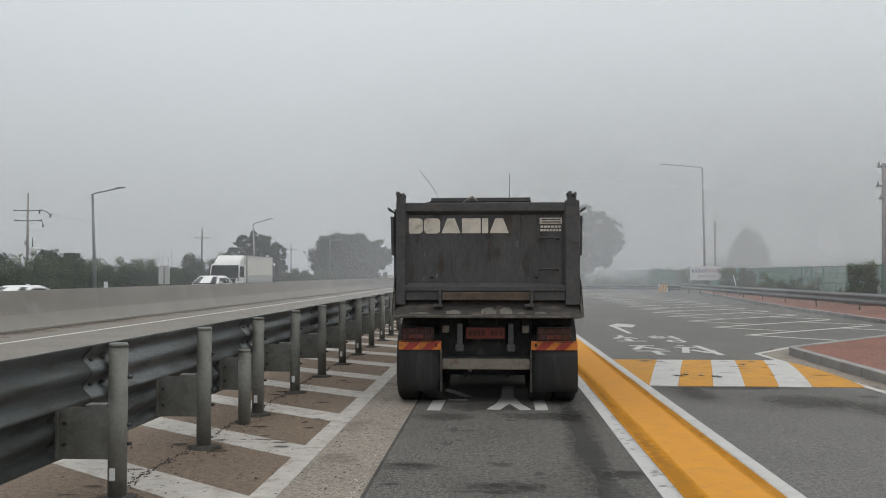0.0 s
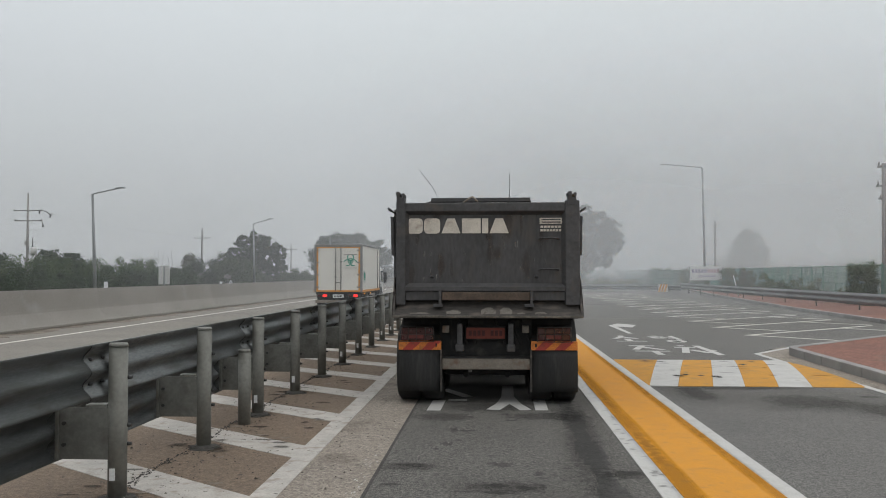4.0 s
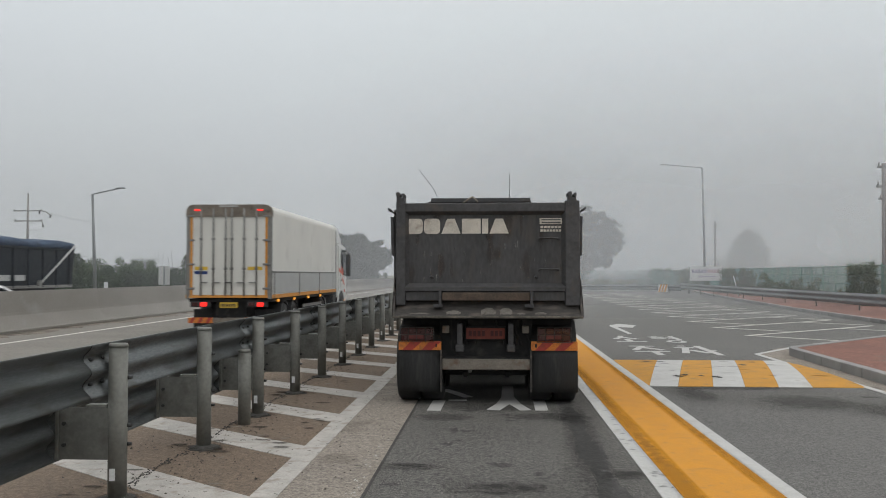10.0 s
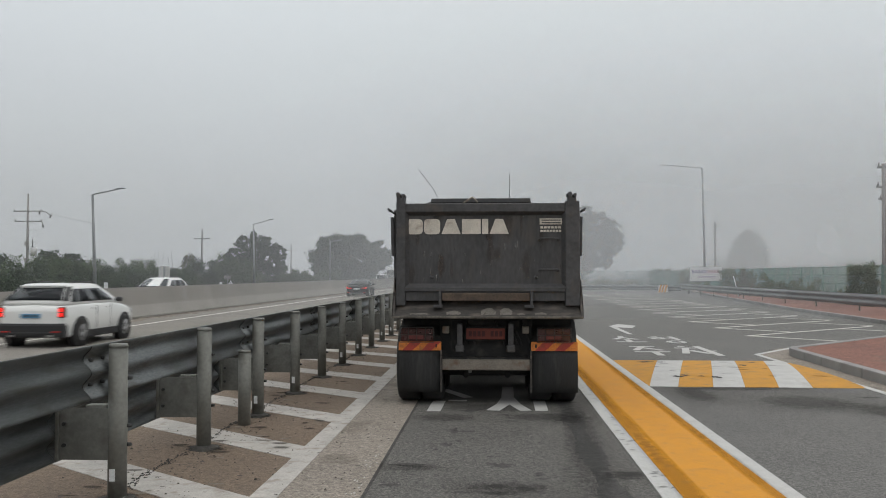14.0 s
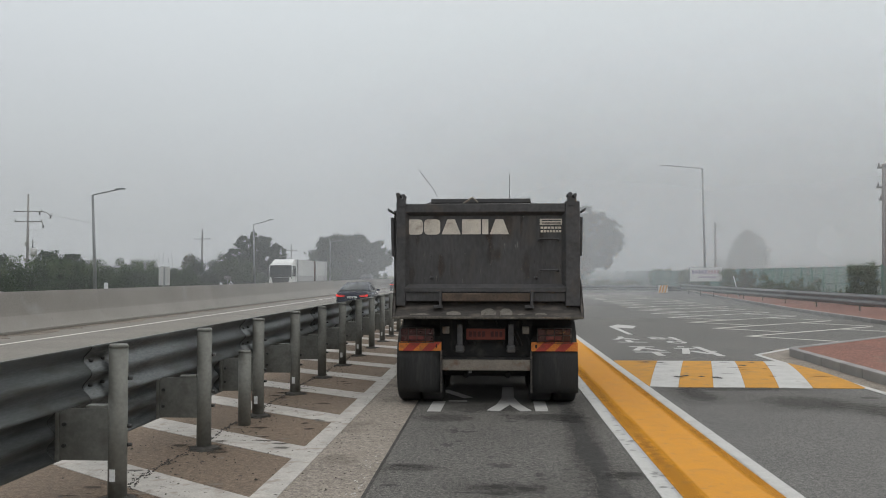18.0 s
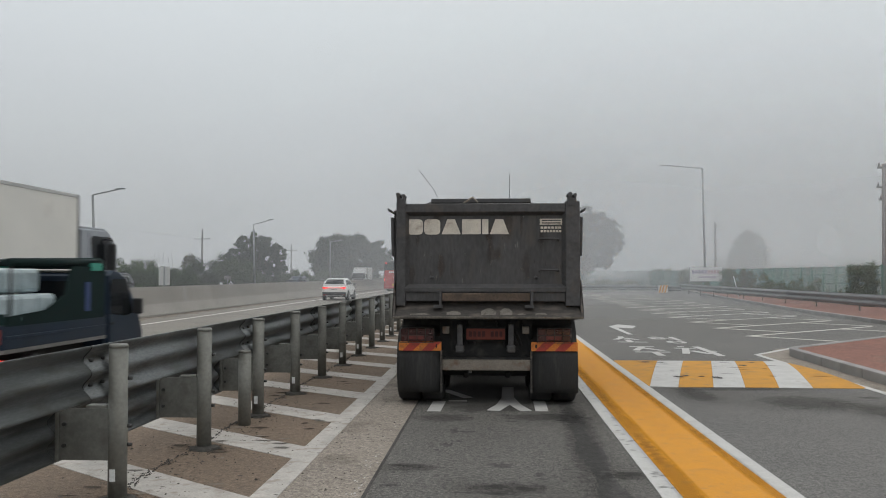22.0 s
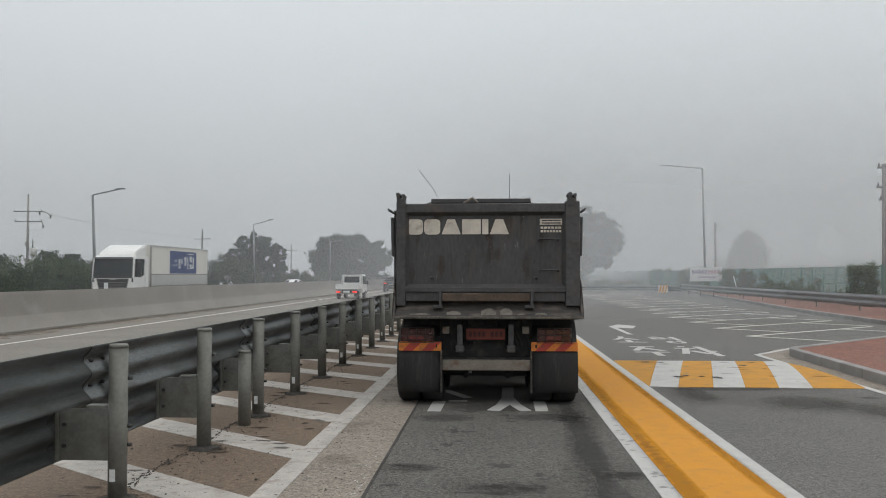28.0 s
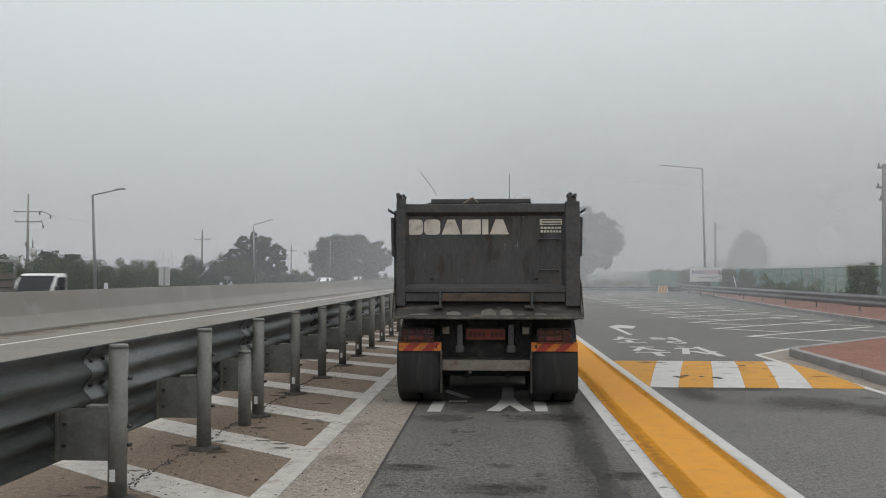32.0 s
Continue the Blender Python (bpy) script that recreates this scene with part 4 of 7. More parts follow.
def cable(a, b, sag, r=0.012):
    a, b = Vector(a), Vector(b)
    pts = []
    for i in range(13):
        s = i / 12
        pts.append(a.lerp(b, s) - Vector((0, 0, sag * 4 * s * (1 - s))))
    ob = part("power_cable", tube(pts, r, 5), M_PLASTIC, None, "thin sagging overhead power cable")
    return tagged(ob, "", "cable", "overhead cables")


cable((-51.7, 99.1, 8.8), (-49, 147.2, 8.1), 0.5)
cable((21.7, 50, 8.0), (27.5, 110, 8.2), 0.7, 0.0035)
cable((21.6, 50, 6.9), (27.5, 110, 7.4), 1.0, 0.006)
cable((21.5, 50, 6.3), (27.4, 110, 6.6), 0.9, 0.0035)
cable((21.9, 50, 7.6), (27.8, 110, 7.8), 0.6, 0.003)
cable((-48.8, 147.2, 8.1), (-49, 213.6, 7.9), 0.7)

# ---- signs across the motorway ----
board = thing("sign_board", "white rectangular sign seen from behind on a post", "sign", at=(-26.3, 68.4, -0.26))
part("panel", bx(-0.46, -0.04, -0.02, 0.02, 1.15, 2.65, 0.01), M_BOX_GREY, board)
part("panel", bx(0.06, 0.46, -0.02, 0.02, 1.15, 2.65, 0.01), M_BOX_GREY, board)
part("post", rod((0.01, -0.05, 0), (0.01, -0.05, 2.7), 0.05), M_LAMP, board)
part("post", rod((0, 0.06, 0), (0, 0.06, 2.6), 0.05), M_LAMP, board)
for x, y in ((-15.9, 35.0), (-15.9, 50.2)):
    d = thing("delineator", "small white delineator on the barrier", "delineator", "delineators", at=(x, y, 1.15))
    part("plate", bx(-0.08, 0.08, -0.015, 0.015, 0, 0.24 if y < 40 else 0.12, 0.006), M_WPLATE, d)

# ---- right side: guardrail, fence, banner ----
rail2 = thing("guardrail", "single-beam steel guardrail along the footway", "guardrail")
pts = [(15.5, 24), (15.7, 36), (16.0, 47), (16.8, 70), (17.3, 81), (15.9, 86), (4, 87.5), (-4, 87.5)]
for (x0, y0), (x1, y1) in zip(pts, pts[1:]):
    d = Vector((x1 - x0, y1 - y0))
    turn = math.atan2(d.y, d.x)
    beam = part("beam", prism([(p * 1.2, (0.40 if y0 < 80 else 0.2) + z * 1.25) for p, z in w_profile(-0.09, 0.0)], "y", 0, d.length), M_GALV, rail2)
    beam.matrix_basis = Matrix.Translation((x0, y0, 0.0)) @ Matrix.Rotation(turn - math.pi / 2, 4, "Z")
    for i in range(int(d.length / 4)):
        p = Vector((x0, y0)) + d * (i + 0.5) / int(d.length / 4)
        part("post", rod((p.x + 0.14, p.y + 0.1, 0), (p.x + 0.14, p.y + 0.1, 0.78), 0.035, seg=8), M_POST, rail2)
marker = thing("hazard_board", "small orange and white striped hazard board", "sign", at=(15.95, 82.8, 0))
part("panel", bx(-0.45, 0.45, -0.03, 0.03, 0.06, 0.78), M_OFFWHITE, marker)
for i in range(3):
    part("stripe", prism([(-0.44 + i * 0.26, 0.065), (-0.30 + i * 0.26, 0.065), (-0.08 + i * 0.26, 0.775), (-0.22 + i * 0.26, 0.775)], "y", -0.036, -0.03), M_TRIM, marker)
part("post", rod((0, 0.05, 0), (0, 0.05, 0.9), 0.04), M_POST, marker)

fence = thing("fence", "green wire mesh fence overgrown with creepers", "fence")
pts = [(19.0, 34), (19.2, 50), (20.0, 78), (21.5, 100), (17.0, 112), (0.0, 116)]
for (x0, y0), (x1, y1) in zip(pts, pts[1:]):
    d = Vector((x1 - x0, y1 - y0))
    k = round(d.length / 2.0)
    turn = math.atan2(d.y, d.x)
    for i in range(k):
        p = Vector((x0, y0)) + d * i / k
        m = Matrix.Translation((p.x, p.y, 0.1)) @ Matrix.Rotation(turn, 4, "Z")
        post = part("post", bx(-0.03, 0.03, -0.03, 0.03, 0, 2.15), M_MESH, fence)
        post.matrix_basis = m
        b = None
        w = d.length / k
        for j in range(20):
            b = bx(0.03 + j * w / 20, 0.053 + j * w / 20, -0.008, 0.008, 0.1, 2.05, 0, b)
        for z in (0.12, 0.6, 1.1, 1.6, 2.03):
            b = bx(0, w, -0.012, 0.012, z, z + 0.035, 0, b)
        part("panel", b, M_MESH, fence).matrix_basis = m
spots = []
for y0, y1, top, many in ((43.9, 47.3, 2.35, 110), (58.0, 59.5, 1.4, 5), (62.0, 64.0, 1.9, 16), (66.0, 76.5, 2.35, 120), (82.0, 85.0, 2.0, 12), (86.0, 101.0, 2.4, 140), (48.0, 78.0, 0.9, 130), (52.0, 62.0, 1.5, 22)):
    for i in range(many):
        y = rs.uniform(y0, y1)
        x = 19.1 + (y - 50) * 0.03 if y < 78 else 20.0 + (y - 78) * 0.068
        spots.append((x - 0.15 + rs.uniform(-0.2, 0.15), y, top * (0.05 + 0.85 * rs.random()), rs.uniform(0.16, 0.4), rs.uniform(0.18, 0.4)))
shrubs("creeper", "creepers growing over the green fence", spots, 90000, 0.04, 21, M_LEAF_B)
spots = [(rs.uniform(2, 19), rs.uniform(109.5, 111.5), rs.uniform(0.1, 0.9), rs.uniform(0.3, 0.9), rs.uniform(0.2, 0.7)) for i in range(50)]
shrubs("weeds", "tall pale weeds behind the guardrail", spots, 6000, 0.12, 22, M_LEAF_C)
spots = [(rs.uniform(19.2, 23.6), rs.uniform(107.5, 109.0), 2.25 * rs.random() ** 0.8, rs.uniform(0.25, 0.55), rs.uniform(0.25, 0.5)) for i in range(90)]
shrubs("shrub_belt", "unkempt green bushes where the fence turns", spots, 16000, 0.085, 23, M_LEAF_B)

ban = thing("banner", "white cloth banner with unreadable writing tied to the fence", "banner", at=(18.4, 76.5, 0.52), turn=-6)
part("cloth", bx(-1.35, 1.35, -0.02, 0.02, 0.65, 1.85, 0.01), M_BANNER, ban)
for i in range(9):
    part("text_bar", bx(-1.15 + 0.26 * i, -0.97 + 0.26 * i, -0.028, -0.021, 1.32, 1.62), M_INK if i < 5 else M_INK_PINK, ban)
for i in range(6):
    part("text_bar", bx(-0.62 + 0.25 * i, -0.42 + 0.25 * i, -0.028, -0.021, 0.96, 1.08), M_INK, ban)
for s in (-1.35, 1.35):
    part("pole", rod((s, 0.05, -0.45), (s, 0.05, 2.0), 0.03), M_POST, ban)
stake = thing("stake", "leaning white stake beside the guardrail", "stake", at=(17.2, 62.5, 0.13))
part("stick", rod((0.12, 0, 0), (-0.25, 0, 1.5), 0.03), M_WPLATE, stake)
sign = thing("sign", "pale board on a thin post behind the fence", "sign", at=(20.6, 49.5, 0))
part("panel", bx(-0.65, 0.65, -0.02, 0.02, 1.55, 1.75), M_WPLATE, sign)
part("post", rod((0.3, 0.04, 0), (0.3, 0.04, 1.7), 0.04), M_POST, sign)

tri = thing("warning_sign", "small white triangular sign standing on the median barrier", "sign", at=(-15.9, 52.1, 1.15))
part("plate", prism([(-0.13, 0.0), (0.13, 0.0), (0.0, 0.22)], "y", -0.015, 0.015), M_WPLATE, tri)
part("mark", prism([(-0.06, 0.03), (0.06, 0.03), (0.0, 0.13)], "y", -0.022, -0.016), M_BOLT, tri)
low = thing("sign_board", "small grey board on a thin post among the shrubs", "sign", at=(-27.2, 88.0, -0.26))
part("panel", bx(-0.36, 0.36, -0.02, 0.02, 1.5, 1.9, 0.01), M_POST, low)
part("post", rod((0, 0.05, 0), (0, 0.05, 2.0), 0.04), M_LAMP, low)
knoll = [(-42.5, 84, 1.8, 1.6, 1.5), (-43.6, 85, 2.6, 1.2, 1.2), (-41.6, 85, 2.4, 1.1, 1.0), (-44.6, 86, 1.6, 1.4, 1.2), (-52.5, 87, 2.4, 1.2, 1.2), (-40.6, 84, 1.5, 1.0, 0.9), (-38.6, 112, 2.6, 1.3, 1.4), (-37.6, 116, 2.9, 1.2, 1.1)]
shrubs("shrub_belt", "taller bushy shrubs beside the small verge trees", knoll, 16000, 0.09, 44, M_LEAF_A)


# ---- wheels, shared by all vehicles ----
def wheel(parent, x, y, r, w, out, rim=M_RIM, heavy=False):
    """A wheel on the axle at (x, y); out is the side that shows."""
    t = part("wheel", rod((x - w * 0.3, y, r), (x + w * 0.3, y, r), r * 0.5, seg=16), M_CHASSIS, parent)
    rings = []
    for u, k in ((-0.5, 0.60), (-0.5, 0.93), (-0.38, 1.0), (0.38, 1.0), (0.5, 0.93), (0.5, 0.60)):
        rings.append([(x + u * w, y + k * r * math.cos(a * math.tau / 24), r + k * r * math.sin(a * math.tau / 24)) for a in range(24)])
    part("tyre", loft(rings, cap=False, smooth=True), M_RUBBER, t)
    f = x + out * w * 0.44
    b = rod((f - out * 0.05, y, r), (f, y, r), r * 0.62, seg=20)
    b = rod((f, y, r), (f + out * 0.03, y, r), r * 0.2, r * 0.16, 10, b)
    n_spoke = 10 if heavy else 5
    for i in range(n_spoke):
        a = i * math.tau / n_spoke
        if heavy:
            c = (f, y + 0.33 * r * math.cos(a), r + 0.33 * r * math.sin(a))
            b = rod(c, (f + out * 0.02, c[1], c[2]), 0.02, seg=6, bm=b)
        else:
            b = rod((f + out * 0.01, y, r), (f + out * 0.012, y + 0.56 * r * math.cos(a), r + 0.56 * r * math.sin(a)), 0.035, 0.03, 5, b)
    part("rim", b, rim, t)
    return t


# ---- the black tipper truck standing in the lane ----
tip = thing("tipper_truck", "dirty black tipper truck standing in the lane with closed tailgate", "truck", at=(-0.085, 11.3, 0))
# tailgate: sunk panel in a box frame
gate = part("tailgate", bx(-1.09, 1.07, 0.06, 0.10, 1.46, 2.60), M_BODY, tip, "scratched black steel tailgate")
part("frame_post", bx(-1.172, -1.05, -0.02, 0.14, 1.30, 2.66, 0.012), M_BODY2, gate)
part("frame_post", bx(1.02, 1.205, -0.02, 0.14, 1.30, 2.66, 0.012), M_BODY2, gate)
part("top_beam", bx(-1.058, 1.018, -0.015, 0.14, 2.515, 2.632, 0.012), M_BODY2, gate)
part("bottom_beam", prism([(-0.03, 1.487), (-0.03, 1.535), (0.065, 1.59), (0.14, 1.59), (0.14, 1.487)], "x", -1.058, 1.018), M_BODY2, gate, "sloping lower ledge of the tailgate")
for x0, x1 in ((-1.052, -1.005), (1.022, 0.975)):
    part("chamfer", prism([(x0, -0.012), (x1, 0.062), (x0, 0.062)], "z", 1.55, 2.52), M_BODY2, gate)
part("chamfer", prism([(-0.012, 2.52), (0.062, 2.52), (0.062, 2.475)], "x", -1.05, 1.02), M_BODY2, gate)
part("skirt", bx(-1.058, 1.018, 0.0, 0.14, 1.36, 1.484, 0.01), M_BODY, gate)
part("lip", loft([[(-1.15, 0.13, 1.372), (-1.15, 0.10, 1.372), (1.18, 0.10, 1.372), (1.18, 0.13, 1.372)],
                  [(-1.17, 0.13, 1.27), (-1.17, 0.0, 1.255), (1.20, 0.0, 1.255), (1.20, 0.13, 1.27)],
                  [(-1.195, 0.13, 1.16), (-1.195, -0.14, 1.165), (1.225, -0.14, 1.165), (1.225, 0.13, 1.16)]]), M_RUST_DARK, gate, "worn sloping spill lip streaked with dried mud")
for s in (-1, 1):
    part("cheek", prism([(-0.15, 1.15), (0.14, 1.15), (0.14, 1.62), (-0.02, 1.36)], "x", s * 1.205 + 0.003, s * 1.205 + 0.025), M_RUST_DARK, gate)
    c = s * 1.2 + 0.012
    part("side_fin", prism([(c, 1.66), (c + s * 0.016, 1.6), (c + s * 0.034, 1.38), (c + s * 0.046, 1.15), (c, 1.15)], "y", 0.02, 0.12), M_RUST_DARK, gate, "mud-stained plate flaring out beside the tailgate")
for x, w, h in ((0.03, 0.115, 0.085), (0.255, 0.095, 0.09), (-0.42, 0.11, 0.05), (0.70, 0.09, 0.03), (-0.85, 0.16, 0.02), (0.45, 0.06, 0.02)):
    z = 1.19
    pts = [(x + w * math.cos(a) * (0.8 + 0.2 * math.sin(3 * a)), z + h * max(0.0, math.sin(a)) + 0.004 * math.cos(5 * a)) for a in [i * math.tau / 12 for i in range(12)]]
    own = bmesh.new()
    own.faces.new([own.verts.new((px, -0.152 + 1.5 * (pz - 1.16), pz)) for px, pz in pts])
    part("worn_patch", own, M_WORNMETAL, gate, "bare worn metal patch")
part("lip_edge", bx(-1.205, 1.235, -0.162, -0.138, 1.142, 1.172, 0.006), M_RUST_EDGE, gate, "pale edge of the spill lip")
# drips, scratches and rust runs on the panel
M_RUN = soft_stain("rust_run", (0.10, 0.075, 0.06), 0.3, True)
M_PALE = soft_stain("pale_scratch", (0.22, 0.21, 0.195), 0.55, True)
wr = random.Random(31)
for i in range(46):
    pale = i % 3 != 0
    x, z = wr.uniform(-1.0, 0.98), wr.uniform(1.62, 2.5)
    w, h = (wr.uniform(0.006, 0.018), wr.uniform(0.02, 0.10)) if pale else (wr.uniform(0.03, 0.10), wr.uniform(0.08, 0.28))
    own = bmesh.new()
    own.faces.new([own.verts.new(p) for p in ((x - w, 0.0575 - i * 0.0001, z - h), (x + w, 0.0575 - i * 0.0001, z - h), (x + w, 0.0575 - i * 0.0001, z + h), (x - w, 0.0575 - i * 0.0001, z + h))])
    part("scratch" if pale else "rust_run", own, M_PALE if pale else M_RUN, gate)
part("wear_bar", bx(-0.572, 0.565, -0.045, -0.0, 1.365, 1.468, 0.008), M_RUST, gate, "rusty timber-coloured wear bar")
for x in (-0.595, 0.585):
    part("hinge", bx(x - 0.018, x + 0.018, -0.07, 0.0, 1.30, 1.50, 0.005), M_BODY2, gate)
    part("hinge_foot", bx(x - 0.09, x + 0.03, -0.06, 0.0, 1.275, 1.315, 0.006), M_BODY2, gate)
for x in (-1.105, 1.12):
    part("pivot", prism([(x - 0.06, 2.60), (x + 0.045, 2.60), (x + 0.04, 2.72), (x + 0.0, 2.69), (x - 0.03, 2.74), (x - 0.06, 2.74)], "y", -0.03, 0.2), M_BODY2, gate)
    part("pivot_pin", rod((x - 0.04, -0.05, 2.745), (x - 0.04, 0.22, 2.745), 0.03, seg=14), M_BODY2, gate)
    part("pivot_pin", rod((x + 0.025, -0.04, 2.735), (x + 0.025, 0.2, 2.735), 0.024, seg=12), M_BODY, gate)
for z in (2.172, 1.770):
    h = tube([(0.69, 0.055, z - 0.02), (0.69, -0.0, z), (0.93, -0.0, z), (0.93, 0.055, z - 0.02)], 0.011)
    part("grab_handle", h, M_BODY2, gate)
for x in (-0.70, 0.66):
    part("stud", rod((x, 0.06, 1.66), (x - 0.03, 0.03, 1.68), 0.018, seg=8), M_BODY2, gate)
# white brand mark as plain shapes
lx = -1.04
for i, w in enumerate((0.21, 0.21, 0.25, 0.245, 0.08, 0.25)):
    k = 0.075 if i in (2, 5) else 0.0
    if i < 2:
        c = 0.045
        outline = [(lx + c, 2.232), (lx + w - c, 2.232), (lx + w - c * 0.3, 2.245), (lx + w, 2.275), (lx + w, 2.39), (lx + w - c * 0.3, 2.42), (lx + w - c, 2.432), (lx + c, 2.432), (lx + c * 0.3, 2.42), (lx, 2.39), (lx, 2.275), (lx + c * 0.3, 2.245)]
    else:
        outline = [(lx, 2.235), (lx + w, 2.235), (lx + w - k, 2.43), (lx + k, 2.43)]
    part("brand_mark", prism(outline, "y", 0.050, 0.062), M_OFFWHITE, gate, "worn white block of a painted brand mark")
    lx += w + 0.018
part("notice", bx(0.695, 0.985, 0.05, 0.062, 2.356, 2.434), M_OFFWHITE, gate, "small white notice plate")
for z in (2.412, 2.378):
    part("notice_line", bx(0.72, 0.965, 0.044, 0.052, z - 0.007, z + 0.007), M_BODY2, gate)
for z, h, n_bar in ((2.318, 0.014, 6), (2.272, 0.014, 7)):
    for i in range(n_bar):
        part("text_bar", bx(0.705 + i * 0.275 / n_bar, 0.705 + (i + 0.78) * 0.275 / n_bar, 0.05, 0.062, z - h, z + h), M_OFFWHITE, gate)
# body walls, headboard and roof sheet rail
bed = part("bed", bx(-1.18, 1.19, 0.15, 5.5, 1.12, 1.30), M_BODY, tip)
for s in (-1, 1):
    part("side_wall", bx(s * 1.17 - 0.05, s * 1.17 + 0.05, 0.15, 5.5, 1.2, 2.56, 0.01), M_BODY, tip)
    for i in range(5):
        part("side_rib", bx(s * 1.23 - 0.03, s * 1.23 + 0.03, 0.5 + i * 1.15, 0.62 + i * 1.15, 1.2, 2.54, 0.008), M_BODY, tip)
    part("sheet_rail", prism([(s * 1.225 - 0.02, 1.95), (s * 1.225 + 0.02, 1.95), (s * 1.24 + 0.015, 2.46), (s * 1.235 - 0.025, 2.46)], "y", 0.1, 5.2), M_BODY2, tip)
    part("hook", tube([(s * 1.19, 0.1, 2.50), (s * 1.225, 0.06, 2.52), (s * 1.29, 0.05, 2.57)], 0.014), M_BODY2, tip)
    part("hook", tube([(s * 1.225, 0.06, 2.52), (s * 1.28, 0.05, 2.545)], 0.01), M_BODY2, tip)
part("headboard", prism([(-1.16, 2.5), (1.0, 2.5), (0.80, 3.13), (-1.08, 3.13)], "y", 5.3, 5.4), M_BODY, tip, "raised black headboard")
part("headboard_rail", bx(-1.09, 0.80, 5.26, 5.42, 3.08, 3.16, 0.01), M_BODY2, tip)
part("headboard_rung", tube([(-1.2, 5.2, 2.7), (-1.17, 5.2, 3.05), (-1.08, 5.2, 3.08)], 0.02), M_BODY2, tip)
part("sheet_crank", tube([(-0.30, 0.05, 2.635), (-0.18, 0.1, 2.72), (-0.11, 0.05, 2.65)], 0.013), M_BUMPER, tip)
cab = part("cab", prism([(5.9, 0.9), (8.0, 0.9), (8.0, 1.9), (7.85, 2.95), (7.5, 3.05), (5.9, 3.05)], "x", -1.2, 1.2), M_NAVY, tip)
part("roof_antenna", tube([(0.42, 6.0, 3.05), (0.42, 6.0, 3.7)], 0.006), M_PLASTIC, tip)
part("roof_antenna", tube([(-0.9, 6.2, 3.0), (-1.12, 6.3, 3.45), (-1.42, 6.4, 3.85)], 0.004), M_PLASTIC, tip)
# chassis, lights, flaps
part("chassis_rail", bx(-0.45, -0.35, 0.2, 7.8, 0.72, 1.1), M_CHASSIS, tip)
part("chassis_rail", bx(0.33, 0.43, 0.2, 7.8, 0.72, 1.1), M_CHASSIS, tip)
part("crossmember", bx(-0.62, 0.60, 0.25, 0.35, 0.60, 1.14, 0.01), M_CHASSIS, tip)
part("underbody", bx(-1.12, 1.12, 0.42, 5.2, 1.02, 1.13), M_CHASSIS, tip)
part("rear_axle", rod((-1.0, 0.62, 0.52), (1.0, 0.62, 0.52), 0.09), M_CHASSIS, tip)
# unseen tanks and gearbox block, added to shut out light under the truck
for s in (-1, 1):
    part("fuel_tank" if s < 0 else "tank_light_block", bx(s * 0.82 - 0.3, s * 0.82 + 0.3, 3.1, 5.6, 0.34, 0.98, 0.08), M_CHASSIS, tip)
    part("leaf_spring", prism([(0.2, 0.62), (1.35, 0.78), (2.5, 0.62), (2.5, 0.54), (1.35, 0.66), (0.2, 0.54)], "x", s * 0.5 - 0.05, s * 0.5 + 0.05), M_CHASSIS, tip)
    part("torque_rod", rod((s * 0.28, 0.4, 0.36), (s * 0.28, 2.0, 0.42), 0.035), M_CHASSIS, tip)
part("gearbox_light_block", bx(-0.5, 0.5, 3.2, 7.4, 0.36, 1.02, 0.06), M_CHASSIS, tip)
part("prop_shaft", rod((0, 0.95, 0.52), (0, 3.2, 0.62), 0.06), M_CHASSIS, tip)
# unseen housing and beam, added to darken the space between the rear wheels
part("axle_light_block", bx(-0.6, 0.6, 0.5, 0.78, 0.34, 0.72, 0.06), M_CHASSIS, tip)
part("radius_bracket", bx(-0.24, -0.2, 0.3, 0.42, 0.4, 0.62), M_STEEL, tip)
part("differential", rod((-0.2, 0.95, 0.52), (0.2, 0.95, 0.52), 0.2, seg=14), M_CHASSIS, tip)
part("underside_light_block", bx(-0.62, 0.60, 0.62, 2.6, 0.34, 0.64, 0.03), M_CHASSIS, tip)
part("brake_chamber", rod((-0.5, 0.6, 0.5), (-0.5, 0.85, 0.5), 0.11, seg=12), M_CHASSIS, tip)
part("brake_chamber", rod((0.5, 0.6, 0.5), (0.5, 0.85, 0.5), 0.11, seg=12), M_CHASSIS, tip)
part("rear_axle", rod((-1.0, 1.99, 0.52), (1.0, 1.99, 0.52), 0.09), M_CHASSIS, tip)
part("bumper_bar", bx(-0.578, 0.570, 0.06, 0.16, 0.46, 0.60, 0.012), M_BUMPER, tip, "weathered pale under-run bar")
part("step_plate", bx(-0.60, 0.60, 0.12, 0.30, 0.598, 0.63), M_CHASSIS, tip)
plate = part("number_plate", bx(-0.264, 0.242, 0.14, 0.16, 0.856, 1.0, 0.006), M_PLATE, tip, "orange-red number plate")
for i in range(8):
    if i != 4:
        part("plate_bar", bx(-0.23 + i * 0.057, -0.19 + i * 0.057, 0.128, 0.142, 0.895, 0.965), M_PLATE_INK, plate)
part("plate_frame", bx(-0.285, 0.262, 0.162, 0.18, 0.835, 1.02, 0.006), M_CHASSIS, plate)
for x in (-0.345, 0.318):
    part("tow_bracket", bx(x - 0.035, x + 0.035, 0.04, 0.2, 0.78, 1.06, 0.008), M_BODY2, tip)
    part("tow_eye", bx(x - 0.055, x + 0.055, 0.0, 0.12, 0.70, 0.79, 0.015), M_BODY2, tip)
for x in (-0.53, 0.51):
    part("work_lamp", bx(x - 0.045, x + 0.045, 0.08, 0.18, 0.935, 1.03, 0.012), M_BUMPER, tip, "small pale work lamp")
